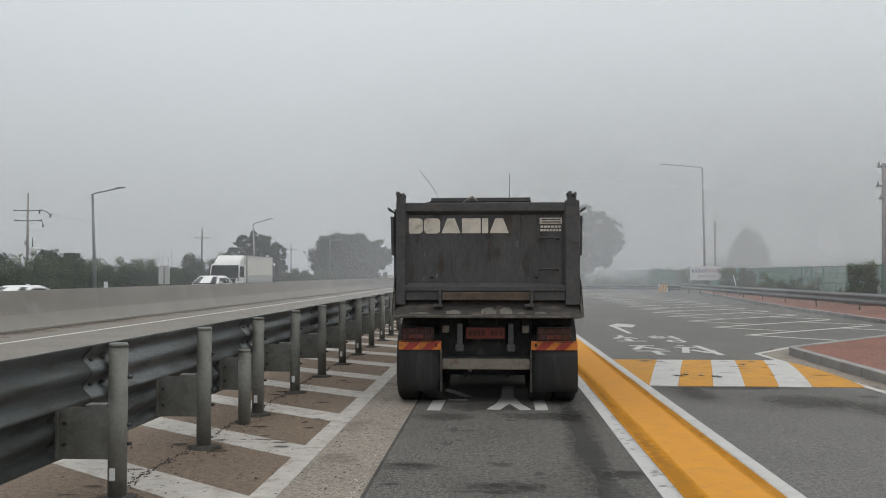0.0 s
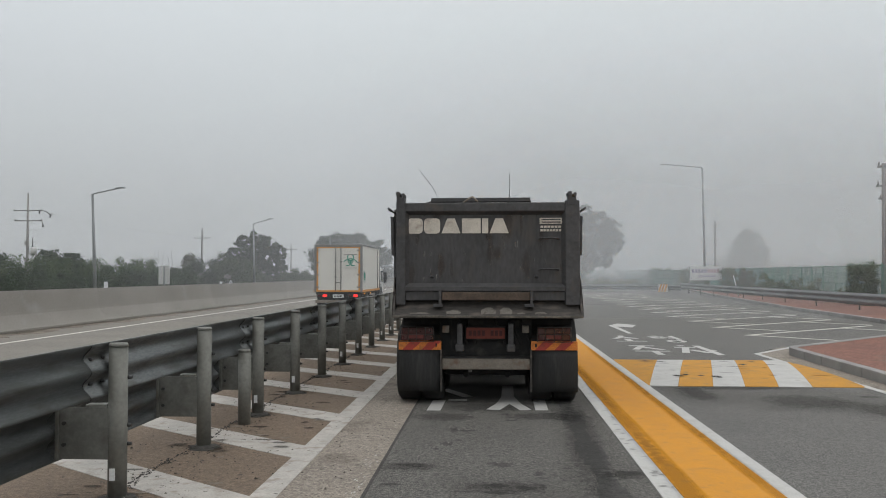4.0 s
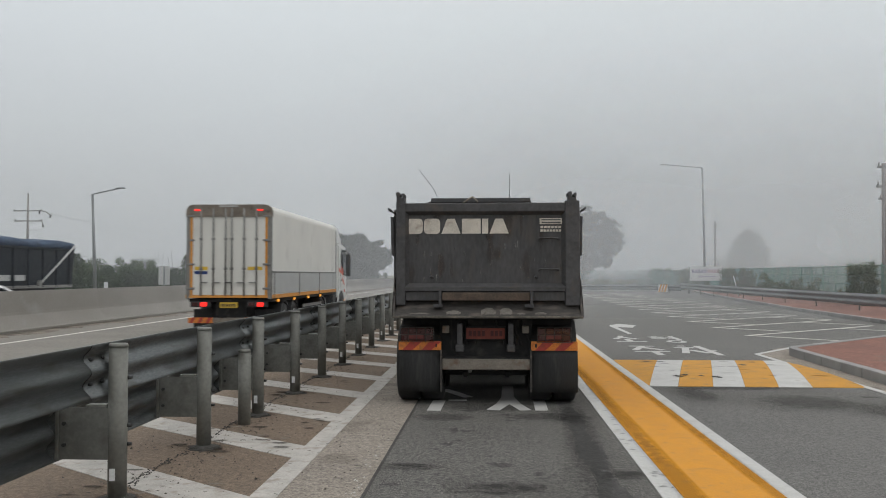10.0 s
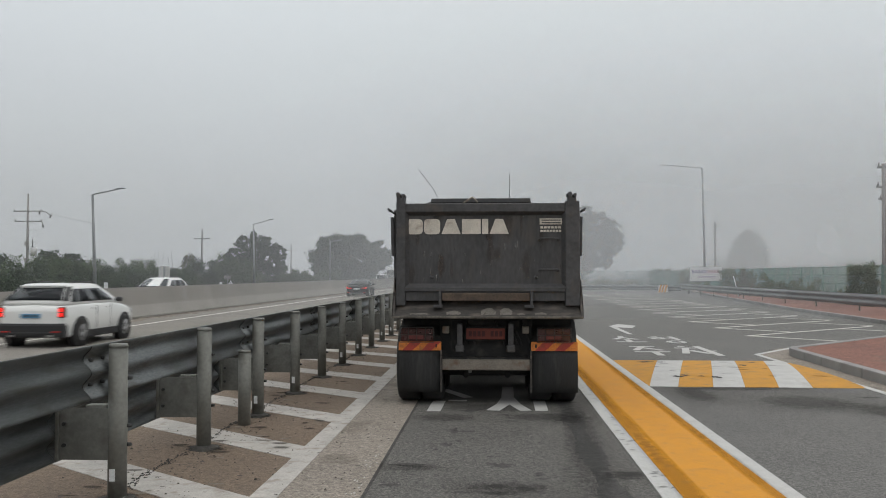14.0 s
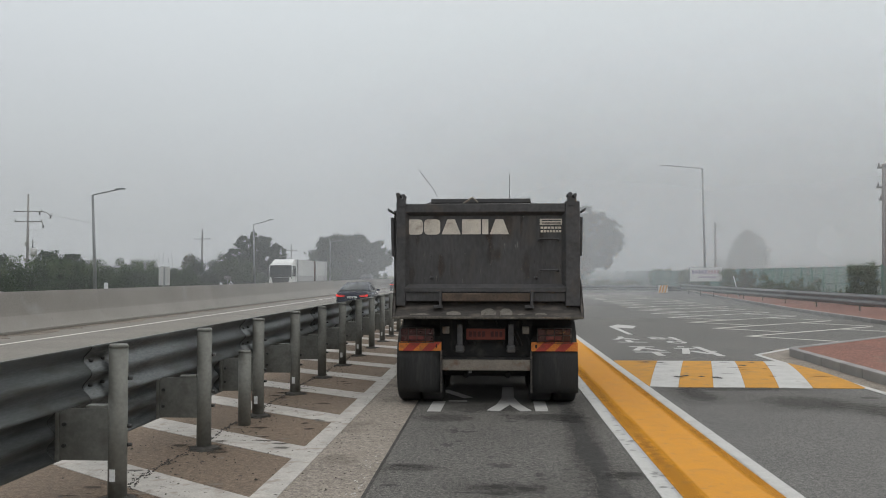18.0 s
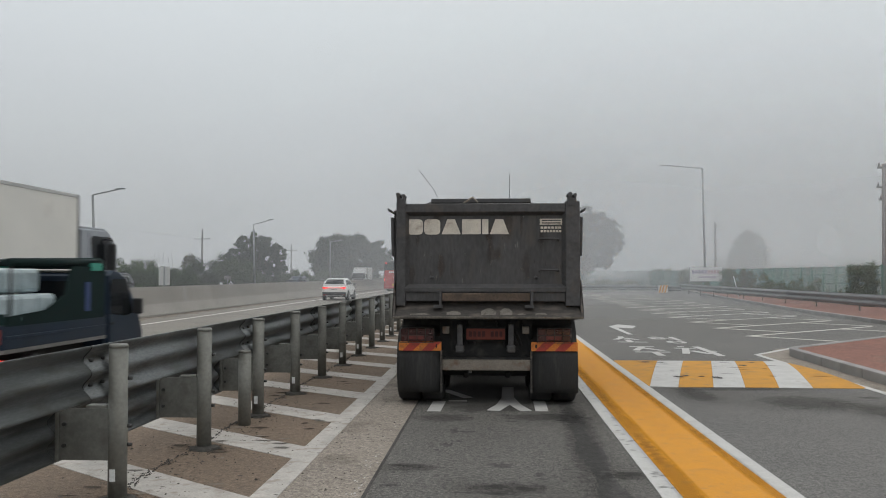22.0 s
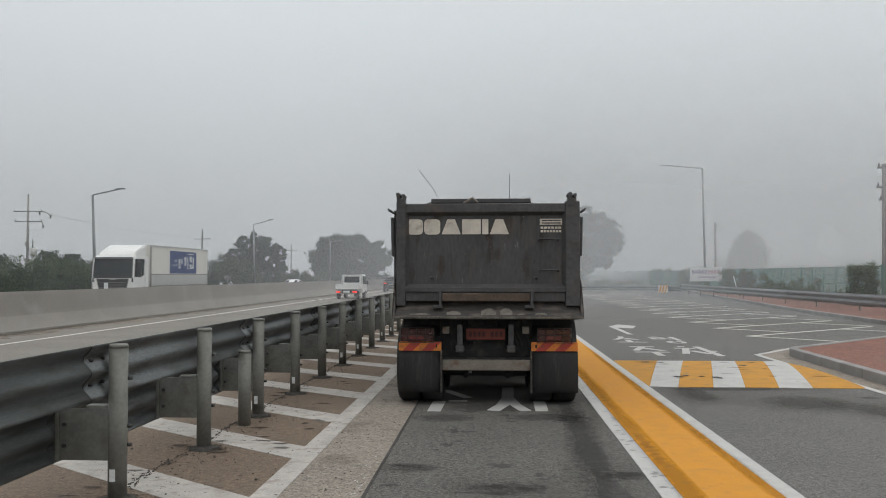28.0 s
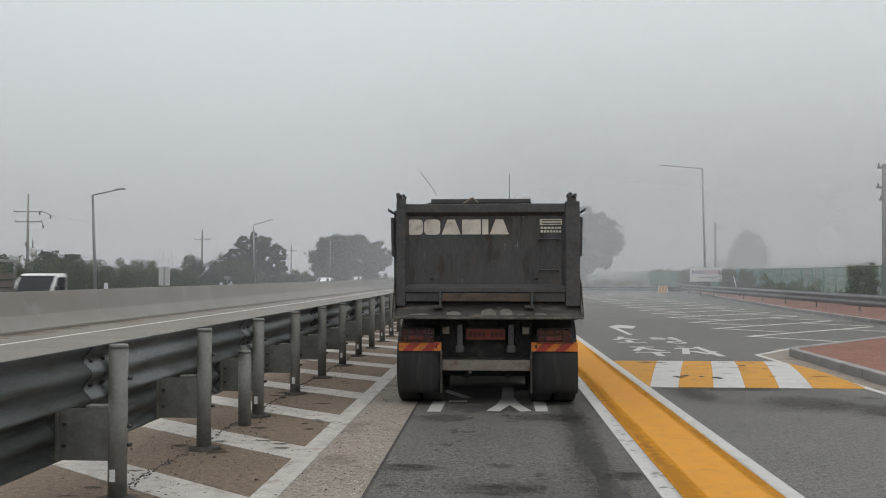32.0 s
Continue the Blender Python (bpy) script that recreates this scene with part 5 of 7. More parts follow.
for i in range(7):
    x = random.Random(i).uniform(-0.5, 0.5)
    part("air_line", tube([(x, 0.22, 1.1), (x + 0.05, 0.18, 0.95), (x + 0.12, 0.2, 0.78)], 0.012), M_RUBBER, tip)
for s, x0, x1 in ((-1, -1.116, -0.69), (1, 0.668, 1.086)):
    lamp = part("tail_lamp", bx(x0, x1, 0.05, 0.14, 0.835, 1.005, 0.012), M_LENS, tip, "dirty dark red tail lamp behind a wire guard")
    part("lens", bx(x0 + 0.10, x0 + 0.30, 0.035, 0.055, 0.865, 0.915, 0.005), M_LENS_B, lamp)
    part("lens", bx(x0 + 0.05, x1 - 0.05, 0.038, 0.055, 0.935, 0.98, 0.005), M_LENS, lamp)
    b = None
    for i in range(5):
        x = x0 - 0.01 + i * (x1 - x0 + 0.02) / 4
        b = rod((x, 0.015, 0.825), (x, 0.015, 1.015), 0.005, seg=5, bm=b)
    for z in (0.825, 0.92, 1.015):
        b = rod((x0 - 0.01, 0.015, z), (x1 + 0.01, 0.015, z), 0.005, seg=5, bm=b)
    part("wire_guard", b, M_RUST_DARK, lamp)
    c0, c1 = (-1.145, -0.587) if s < 0 else (0.58, 1.18)
    chev = part("reflector_board", bx(c0, c1, 0.06, 0.085, 0.715, 0.832, 0.004), M_ORANGE, tip, "orange and red striped reflector")
    for a in (c0 + 0.05, c0 + 0.30):
        part("stripe", prism([(a, 0.716), (a + 0.13, 0.716), (a + 0.26, 0.831), (a + 0.11, 0.831)], "y", 0.054, 0.0605), M_RED, chev)
    part("black_mark", bx(c1 - 0.075 if s < 0 else c0 + 0.05, c1 - 0.055 if s < 0 else c0 + 0.075, 0.052, 0.06, 0.755, 0.80), M_CHASSIS, chev)
    rings = []
    for z, yy in ((0.715, 0.06), (0.62, 0.035), (0.50, 0.02), (0.36, 0.02), (0.25, 0.035), (0.175, 0.06)):
        rings.append([(c0, yy + 0.02, z), ((c0 + c1) / 2, yy, z), (c1, yy + 0.02, z), (c1, yy + 0.04, z), ((c0 + c1) / 2, yy + 0.025, z), (c0, yy + 0.04, z)])
    part("mudflap", loft(rings, smooth=True), M_FLAP, tip, "hanging black rubber mudflap")
    part("flap_rail", bx((c1 if s < 0 else c0) - 0.012, (c1 if s < 0 else c0) + 0.012, 0.03, 0.09, 0.18, 0.72), M_RUST_DARK, tip)
    part("mudguard", prism([(0.72 + 0.60 * math.cos(a), 0.52 + 0.60 * math.sin(a)) for a in [i * math.pi / 8 for i in range(9)]] +
                           [(0.72 + 0.55 * math.cos(a), 0.52 + 0.55 * math.sin(a)) for a in [i * math.pi / 8 for i in range(8, -1, -1)]], "x", c0 if s < 0 else 0.6, -0.6 if s < 0 else c1), M_CHASSIS, tip)
    for ax in (0.62, 1.99):
        for k in (1.035, 0.72):
            wheel(tip, s * k - 0.0, ax, 0.52, 0.29, s, M_CHASSIS, True)
    wheel(tip, s * 1.02, 6.9, 0.52, 0.3, s, M_CHASSIS, True)
for s in (-1, 1):
    part("cab_mirror", bx(s * 1.38 - 0.1, s * 1.38 + 0.1, 7.6, 7.7, 1.9, 2.5, 0.03), M_PLASTIC, tip)


# ---- passing vehicles: rear at y = 0, front towards +y ----
def patch(a, b, c, d, u0, u1, v0, v1, off=0.006, thick=0.01, bm=None):
    """A thin pane on the face a-b (lower edge) and d-c (upper edge), between the fractions given."""
    a, b, c, d = (Vector(p) for p in (a, b, c, d))
    nrm = (b - a).cross(d - a).normalized()

    def at(u, v):
        return a.lerp(b, u).lerp(d.lerp(c, u), v)
    q = [at(u0, v0), at(u1, v0), at(u1, v1), at(u0, v1)]
    return loft([[p + nrm * off for p in q], [p + nrm * (off - thick) for p in q]], bm=bm)


def car(label, paint, L, W, H, kind="sedan", lit=True, roof=None, plate=M_WPLATE, heads=M_CLEAR, category="car", tails="wide"):
    """A car: lower body lofted along its length, rounded cabin with panes, lamps, wheels."""
    t = thing("car", label, category, "passing cars")
    hw, belt = W / 2, (0.645 if kind == "suv" else 0.62) * H + (0.05 if kind != "sedan" else 0.04)
    zb = 0.17 if kind == "sedan" else 0.24
    rings = []
    for f, top, bot, wd in ((0.0, belt - 0.20, zb + 0.20, 0.80), (0.008, belt - 0.08, zb + 0.13, 0.88), (0.03, belt - 0.03, zb + 0.06, 0.94), (0.07, belt - 0.005, zb + 0.02, 0.97), (0.16, belt, zb, 0.99), (0.4, belt, zb, 1.0),
                            (0.62, belt - 0.01, zb, 1.0), (0.76, belt - 0.06, zb, 0.99), (0.86, belt - 0.13, zb + 0.01, 0.975), (0.93, belt - 0.20, zb + 0.03, 0.94), (0.975, belt - 0.30, zb + 0.06, 0.87), (1.0, belt - 0.45, zb + 0.14, 0.74)):
        w, y, mid = hw * wd, f * L, bot + (top - bot) * 0.55
        rings.append([(-w * 0.9, y, bot), (-w * 0.97, y, bot + 0.06), (-w, y, mid - 0.06), (-w, y, mid + 0.08), (-w * 0.975, y, top - 0.09), (-w * 0.95, y, top - 0.03), (-w * 0.90, y, top), (0, y, top + 0.03),
                      (w * 0.90, y, top), (w * 0.95, y, top - 0.03), (w * 0.975, y, top - 0.09), (w, y, mid + 0.08), (w, y, mid - 0.06), (w * 0.97, y, bot + 0.06), (w * 0.9, y, bot)])
    part("body", loft(rings, smooth=True), paint, t)
    if kind == "sedan":
        b0, b1, t0, t1 = 0.10 * L, 0.775 * L, 0.345 * L, 0.575 * L
    elif kind == "van":
        b0, b1, t0, t1 = 0.015 * L, 0.86 * L, 0.06 * L, 0.68 * L
    else:
        b0, b1, t0, t1 = 0.025 * L, 0.76 * L, 0.17 * L, 0.53 * L
    wb, wt = hw * 0.93, hw * (0.66 if kind == "sedan" else 0.69)
    zr = H - 0.045

    def width(v):
        return wb + (wt - wb) * v ** 1.35

    def rear(v):
        return b0 + (t0 - b0) * v ** (1.25 if kind == "sedan" else 1.6)

    def fore(v):
        return b1 + (t1 - b1) * v ** 1.12

    def level(v):
        return belt - 0.02 + (zr - belt + 0.02) * v

    def ring(w, y0, y1, z, c):
        return [(-w + c, y0, z), (-w * 0.4, y0 - 0.02, z), (w * 0.4, y0 - 0.02, z), (w - c, y0, z), (w, y0 + c, z), (w, (y0 + y1) / 2, z), (w, y1 - c, z), (w - c, y1, z),
                (w * 0.4, y1 + 0.03, z), (-w * 0.4, y1 + 0.03, z), (-w + c, y1, z), (-w, y1 - c, z), (-w, (y0 + y1) / 2, z), (-w, y0 + c, z)]
    steps = (0.0, 0.25, 0.5, 0.75, 0.92, 1.0)
    rr = [ring(width(v), rear(v), fore(v), level(v), 0.08) for v in steps]
    rr.append(ring(wt * 0.90, t0 + 0.10, t1 - 0.10, H - 0.012, 0.10))
    rr.append(ring(wt * 0.55, t0 + 0.35, t1 - 0.35, H, 0.12))
    cabin = part("cabin", loft(rr, smooth=True), paint if roof is None else roof, t)

    def pane(name, place, u0, u1, v0, v1, material):
        rows = []
        for i in range(5):
            v = v0 + (v1 - v0) * i / 4
            rows.append([place(u, v, 0.008) for u in (u0, (u0 + u1) / 2, u1)] + [place(u, v, -0.03) for u in (u1, (u0 + u1) / 2, u0)])
        part(name, loft(rows, smooth=True), material, cabin)

    def on_rear(u, v, o):
        w = width(v) - (0.13 if kind == "sedan" else 0.10)
        return (-w + 2 * w * u, rear(v) - 0.02 - o, level(v))

    def on_fore(u, v, o):
        w = width(v) - 0.08
        return (-w + 2 * w * u, fore(v) + 0.02 + o, level(v))

    def on_side(s):
        return lambda u, v, o: (s * (width(v) + o), rear(v) + 0.10 + (fore(v) - rear(v) - 0.2) * u, level(v))
    pane("rear_window", on_rear, 0.0, 1.0, 0.10 if kind == "sedan" else 0.24, 0.90 if kind == "sedan" else 0.86, M_GLASS)
    pane("windscreen", on_fore, 0.0, 1.0, 0.08, 0.94, M_GLASS2)
    cuts = ((0.13, 0.19), (0.205, 0.53), (0.55, 0.92)) if kind == "sedan" else ((0.06, 0.24), (0.255, 0.575), (0.60, 0.92))
    for s in (-1, 1):
        pane("pillar", lambda u, v, o, s=s: on_side(s)(u, v, min(o, 0.003)), cuts[0][0], cuts[-1][1], 0.14, 0.80, M_PLASTIC)
        for u0, u1 in cuts:
            pane("side_window", on_side(s), u0, u1, 0.15, 0.79, M_GLASS)
        if kind == "sedan":
            loop = [(0.11, 0.12), (0.5, 0.12), (0.94, 0.12), (0.93, 0.5), (0.88, 0.83), (0.5, 0.83), (0.2, 0.80), (0.14, 0.55), (0.11, 0.12)]
            part("window_trim", tube([on_side(s)(u, v, 0.012) for u, v in loop], 0.010, 5), M_RIM, cabin, "thin chrome line round the side windows")
    if tails == "vertical":
        for s in (-1, 1):
            rows = []
            for i in range(5):
                v = 0.2 + 0.72 * i / 4
                rows.append([(s * (width(v) - 0.06), rear(v) - 0.03, level(v)), (s * (width(v) - 0.0), rear(v) + 0.05, level(v)), (s * (width(v) + 0.010), rear(v) + 0.16, level(v)),
                             (s * (width(v) - 0.03), rear(v) + 0.16, level(v)), (s * (width(v) - 0.08), rear(v) + 0.05, level(v))])
            part("corner_pillar", loft(rows), M_PLASTIC, cabin, "black wrap-round rear pillar")
    tail = M_TAIL if lit else M_TAIL_DIM
    zt = belt - 0.20
    for s in (-1, 1):
        if tails == "vertical":
            lamp = part("tail_lamp", bx(s * hw * 0.85 - 0.075, s * hw * 0.85 + 0.075, -0.028, 0.14, zt - 0.14, zt + 0.13, 0.02), M_LENS_B, t, "upright tail lamp in a dark red housing")
            for z0, z1 in ((zt - 0.11, zt - 0.015), (zt + 0.01, zt + 0.10)):
                part("light", bx(s * hw * 0.85 - 0.055, s * hw * 0.85 + 0.055, -0.036, 0.0, z0, z1, 0.01), tail, lamp, "glowing red block")
        elif tails == "bar":
            part("tail_lamp", prism([(s * hw * 0.93, zt + 0.07), (s * hw * 0.92, zt - 0.01), (s * hw * 0.70, zt - 0.09), (s * hw * 0.74, zt + 0.0), (s * hw * 0.54, zt - 0.05), (s * hw * 0.52, zt + 0.05)], "y", -0.03, 0.1), tail, t, "glowing claw-shaped tail lamp")
        else:
            lamp = part("tail_lamp", prism([(s * hw * 0.94, zt + 0.07), (s * hw * 0.92, zt - 0.06), (s * hw * 0.48, zt - 0.05), (s * hw * 0.42, zt - 0.005), (s * hw * 0.56, zt + 0.05)], "y", -0.024, 0.14), M_LENS_B, t, "dark red tail lamp")
            part("light", prism([(s * hw * 0.925, zt + 0.055), (s * hw * 0.91, zt - 0.045), (s * hw * 0.47, zt - 0.04), (s * hw * 0.45, zt - 0.012), (s * hw * 0.80, zt - 0.008), (s * hw * 0.82, zt + 0.04)], "y", -0.032, 0.0), tail, lamp, "glowing L-shaped light" if lit else "")
        part("head_lamp", bx(s * hw * 0.68 - 0.17, s * hw * 0.68 + 0.17, L - 0.28, L - 0.06, belt - 0.36, belt - 0.24, 0.03), heads, t)
        part("mirror", bx(s * (hw + 0.07) - 0.10, s * (hw + 0.07) + 0.10, 0.655 * L, 0.685 * L, belt - 0.0, belt + 0.13, 0.04), M_PLASTIC if kind != "sedan" else paint, t)
        for yy in (0.19 * L, 0.80 * L):
            r = 0.34 if kind == "sedan" else 0.365
            # black disc: SUV cladding, and the shaded arch opening the body isn't cut for
            part("arch_disc", rod((s * hw * 0.80, yy, r), (s * (hw - 0.004 if kind == "sedan" else hw + 0.012), yy, r), r + 0.06, seg=22), M_PLASTIC, t)
            wheel(t, s * (hw - 0.07), yy, r, 0.23, s)
        for f in (0.33, 0.53):
            part("door_handle", bx(s * hw * 0.985 - 0.015, s * hw * 0.985 + 0.018, f * L, (f + 0.04) * L, belt - 0.15, belt - 0.12, 0.006), M_RIM if kind == "sedan" else paint, t)
            part("door_seam", bx(s * hw - 0.006, s * hw + 0.002, (f + 0.06) * L, (f + 0.062) * L, zb + 0.12, belt - 0.06), M_PLASTIC, t)
        part("sill", bx(s * hw * 0.96 - 0.05, s * hw * 0.96 + 0.045, 0.265 * L, 0.725 * L, zb - 0.03, zb + (0.10 if kind == "sedan" else 0.16), 0.02), M_PLASTIC, t)
    lowb = M_PLASTIC if kind != "sedan" else paint
    part("rear_bumper", bx(-hw * (0.90 if kind == "sedan" else 0.94), hw * (0.90 if kind == "sedan" else 0.94), -0.035, 0.25, zb + 0.02, zb + (0.25 if kind == "sedan" else 0.40), 0.07), lowb, t)
    part("diffuser", bx(-hw * 0.7, hw * 0.7, -0.042, 0.2, zb + (0.0 if kind == "sedan" else 0.10), zb + (0.10 if kind == "sedan" else 0.17), 0.02), M_STEEL if tails == "bar" else M_PLASTIC, t)
    part("front_bumper", bx(-hw * 0.74, hw * 0.74, L - 0.2, L + 0.02, zb + 0.05, zb + 0.24, 0.04), M_PLASTIC, t)
    pl = part("number_plate", bx(-0.26, 0.26, -0.035, 0.04, zt - 0.15, zt - 0.04, 0.01), plate, t)
    for i in range(5):
        part("plate_bar", bx(-0.2 + i * 0.085, -0.15 + i * 0.085, -0.04, -0.034, zt - 0.125, zt - 0.065), M_PLASTIC, pl)
    # reflectors, exhaust trim and lower chrome strip
    if kind == "sedan":
        part("chrome_strip", bx(-hw * 0.72, hw * 0.72, -0.045, -0.03, zb + 0.11, zb + 0.13, 0.004), M_RIM, t, "thin chrome strip low on the bumper")
    for s in (-1, 1):
        part("reflector", bx(s * hw * 0.72 - 0.12, s * hw * 0.72 + 0.12, -0.045, 0.0, zb + 0.16, zb + 0.19, 0.006), M_TAIL_DIM, t)
        part("exhaust_tip", bx(s * hw * 0.55 - 0.1, s * hw * 0.55 + 0.1, -0.046, 0.05, zb + 0.04, zb + 0.09, 0.01), M_STEEL, t)
    if kind != "sedan":
        for s in (-1, 1):
            part("roof_rail", tube([(s * wt * 0.88, t0 + 0.2, H - 0.02), (s * wt * 0.88, t0 + 0.3, H + 0.035), (s * wt * 0.88, t1 - 0.2, H + 0.035), (s * wt * 0.88, t1, H - 0.03)], 0.016), M_PLASTIC, t)
        part("spoiler", loft([[(-wt * 0.92, t0 - 0.16, H - 0.085), (wt * 0.92, t0 - 0.16, H - 0.085), (wt * 0.92, t0 - 0.16, H - 0.06), (-wt * 0.92, t0 - 0.16, H - 0.06)],
                              [(-wt * 0.92, t0 + 0.2, H - 0.06), (wt * 0.92, t0 + 0.2, H - 0.06), (wt * 0.92, t0 + 0.2, H - 0.01), (-wt * 0.92, t0 + 0.2, H - 0.01)]]), paint if roof is None else roof, t)
    else:
        part("roof_fin", bx(-0.02, 0.02, t0 + 0.05, t0 + 0.2, H - 0.02, H + 0.05, 0.008), paint, t)
    return t


def cab_part(t, paint, y0, L, w, z0, h, visor=True, slope=0.16, mirrors=M_PLASTIC):
    """A forward-control cab from y0 to L with panes, doors, lamps and mirrors."""
    hw = w / 2
    zm = z0 + (h - z0) * 0.47
    own = prism([(y0, z0), (L - 0.02, z0), (L, zm), (L - slope * 0.55, zm + (h - zm) * 0.55), (L - slope, h - 0.14), (L - slope - 0.25, h), (y0, h)], "x", -hw, hw)
    bmesh.ops.bevel(own, geom=own.edges[:], offset=0.08, segments=3, affect="EDGES")
    c = part("cab", own, paint, t)
    low, mid, top = (L, zm + 0.03), (L - slope * 0.55, zm + (h - zm) * 0.55), (L - slope, h - 0.17)
    part("windscreen", loft([[(-hw * 0.95, low[0] + 0.012, low[1]), (hw * 0.95, low[0] + 0.012, low[1]), (hw * 0.95, low[0] - 0.05, low[1]), (-hw * 0.95, low[0] - 0.05, low[1])],
                             [(-hw * 0.95, mid[0] + 0.012, mid[1]), (hw * 0.95, mid[0] + 0.012, mid[1]), (hw * 0.95, mid[0] - 0.05, mid[1]), (-hw * 0.95, mid[0] - 0.05, mid[1])],
                             [(-hw * 0.92, top[0] + 0.012, top[1]), (hw * 0.92, top[0] + 0.012, top[1]), (hw * 0.92, top[0] - 0.05, top[1]), (-hw * 0.92, top[0] - 0.05, top[1])]]), M_GLASS2, c)
    part("cowl", bx(-hw * 0.93, hw * 0.93, L - 0.03, L + 0.016, zm - 0.07, zm + 0.05, 0.01), M_PLASTIC, c, "black panel under the windscreen")
    for s in (-1, 1):
        part("wiper", tube([(s * 0.1, L + 0.03, zm + 0.04), (s * 0.1 + 0.55, L - slope * 0.2 + 0.04, zm + 0.2)], 0.012, 5), M_PLASTIC, c)
    if visor:
        part("sun_visor", prism([(top[0] - 0.02, top[1] - 0.02), (top[0] + 0.16, top[1] - 0.10), (top[0] + 0.17, top[1] - 0.06), (top[0] + 0.0, top[1] + 0.05)], "x", -hw * 0.9, hw * 0.9), M_PLASTIC, c, "dark sun visor")
    part("grille", prism([(-hw * 0.78, zm - 0.1), (hw * 0.78, zm - 0.1), (hw * 0.62, z0 + 0.2), (-hw * 0.62, z0 + 0.2)], "y", L - 0.02, L + 0.015), M_PLASTIC, c)
    n_bars = 5
    for i in range(n_bars):
        z = z0 + 0.24 + i * (zm - z0 - 0.42) / n_bars
        part("grille_bar", bx(-hw * 0.6, hw * 0.6, L + 0.012, L + 0.025, z, z + 0.02), M_STEEL, c)
    part("badge", bx(-0.2, 0.2, L + 0.014, L + 0.03, zm - 0.17, zm - 0.12), M_RIM, c)
    part("bumper", bx(-hw, hw, L - 0.14, L + 0.06, z0 - 0.14, z0 + 0.18, 0.05), paint, c)
    part("bumper_insert", bx(-hw * 0.55, hw * 0.55, L + 0.05, L + 0.07, z0 - 0.08, z0 + 0.08, 0.01), M_PLASTIC, c)
    for s in (-1, 1):
        yw0, yw1 = y0 + (L - y0) * 0.30, L - slope - 0.06
        part("side_window", prism([(yw0 + 0.1, zm + 0.16), (yw0 + 0.2, zm + 0.08), (yw1 + slope * 0.5, zm - 0.02), (yw1 + slope * 0.6, zm + 0.14), (yw1, h - 0.22), (yw0 + 0.08, h - 0.22), (yw0, h - 0.3)], "x", s * hw - 0.004, s * hw + 0.008), M_GLASS, c)
        part("door_seam", bx(s * hw - 0.003, s * hw + 0.004, yw0 - 0.12, yw0 - 0.10, z0 + 0.1, h - 0.15), M_PLASTIC, c)
        part("door_handle", bx(s * hw - 0.01, s * hw + 0.025, yw0 - 0.05, yw0 + 0.10, zm - 0.2, zm - 0.15, 0.008), M_PLASTIC, c)
        lamp = part("head_lamp", prism([(s * hw * 0.62, z0 + 0.2), (s * hw * 0.95, z0 + 0.2), (s * hw * 0.97, z0 + 0.42), (s * hw * 0.72, z0 + 0.36)], "y", L - 0.04, L + 0.03), M_PLASTIC, c)
        part("lens", bx(s * hw * 0.8 - 0.13, s * hw * 0.8 + 0.13, L + 0.02, L + 0.04, z0 + 0.22, z0 + 0.33, 0.015), M_CLEAR, lamp)
        part("corner_vent", bx(s * hw * 0.94 - 0.05, s * hw * 0.94 + 0.05, L - 0.1, L + 0.012, zm - 0.3, zm - 0.02, 0.03), M_PLASTIC, c)
        part("mirror", bx(s * (hw + 0.17) - 0.10, s * (hw + 0.17) + 0.10, L - 0.58, L - 0.44, zm - 0.02, zm + (h - zm) * 0.7, 0.05), mirrors, c)
        part("mirror_arm", tube([(s * hw, L - 0.52, h - 0.28), (s * (hw + 0.17), L - 0.5, h - 0.3), (s * (hw + 0.17), L - 0.5, zm + (h - zm) * 0.6)], 0.022), mirrors, c)
        part("step_box", bx(s * hw - 0.14, s * hw + 0.01, y0 + (L - y0) * 0.45, L - 0.25, z0 - 0.2, z0 + 0.02, 0.02), M_PLASTIC, c)
    return c


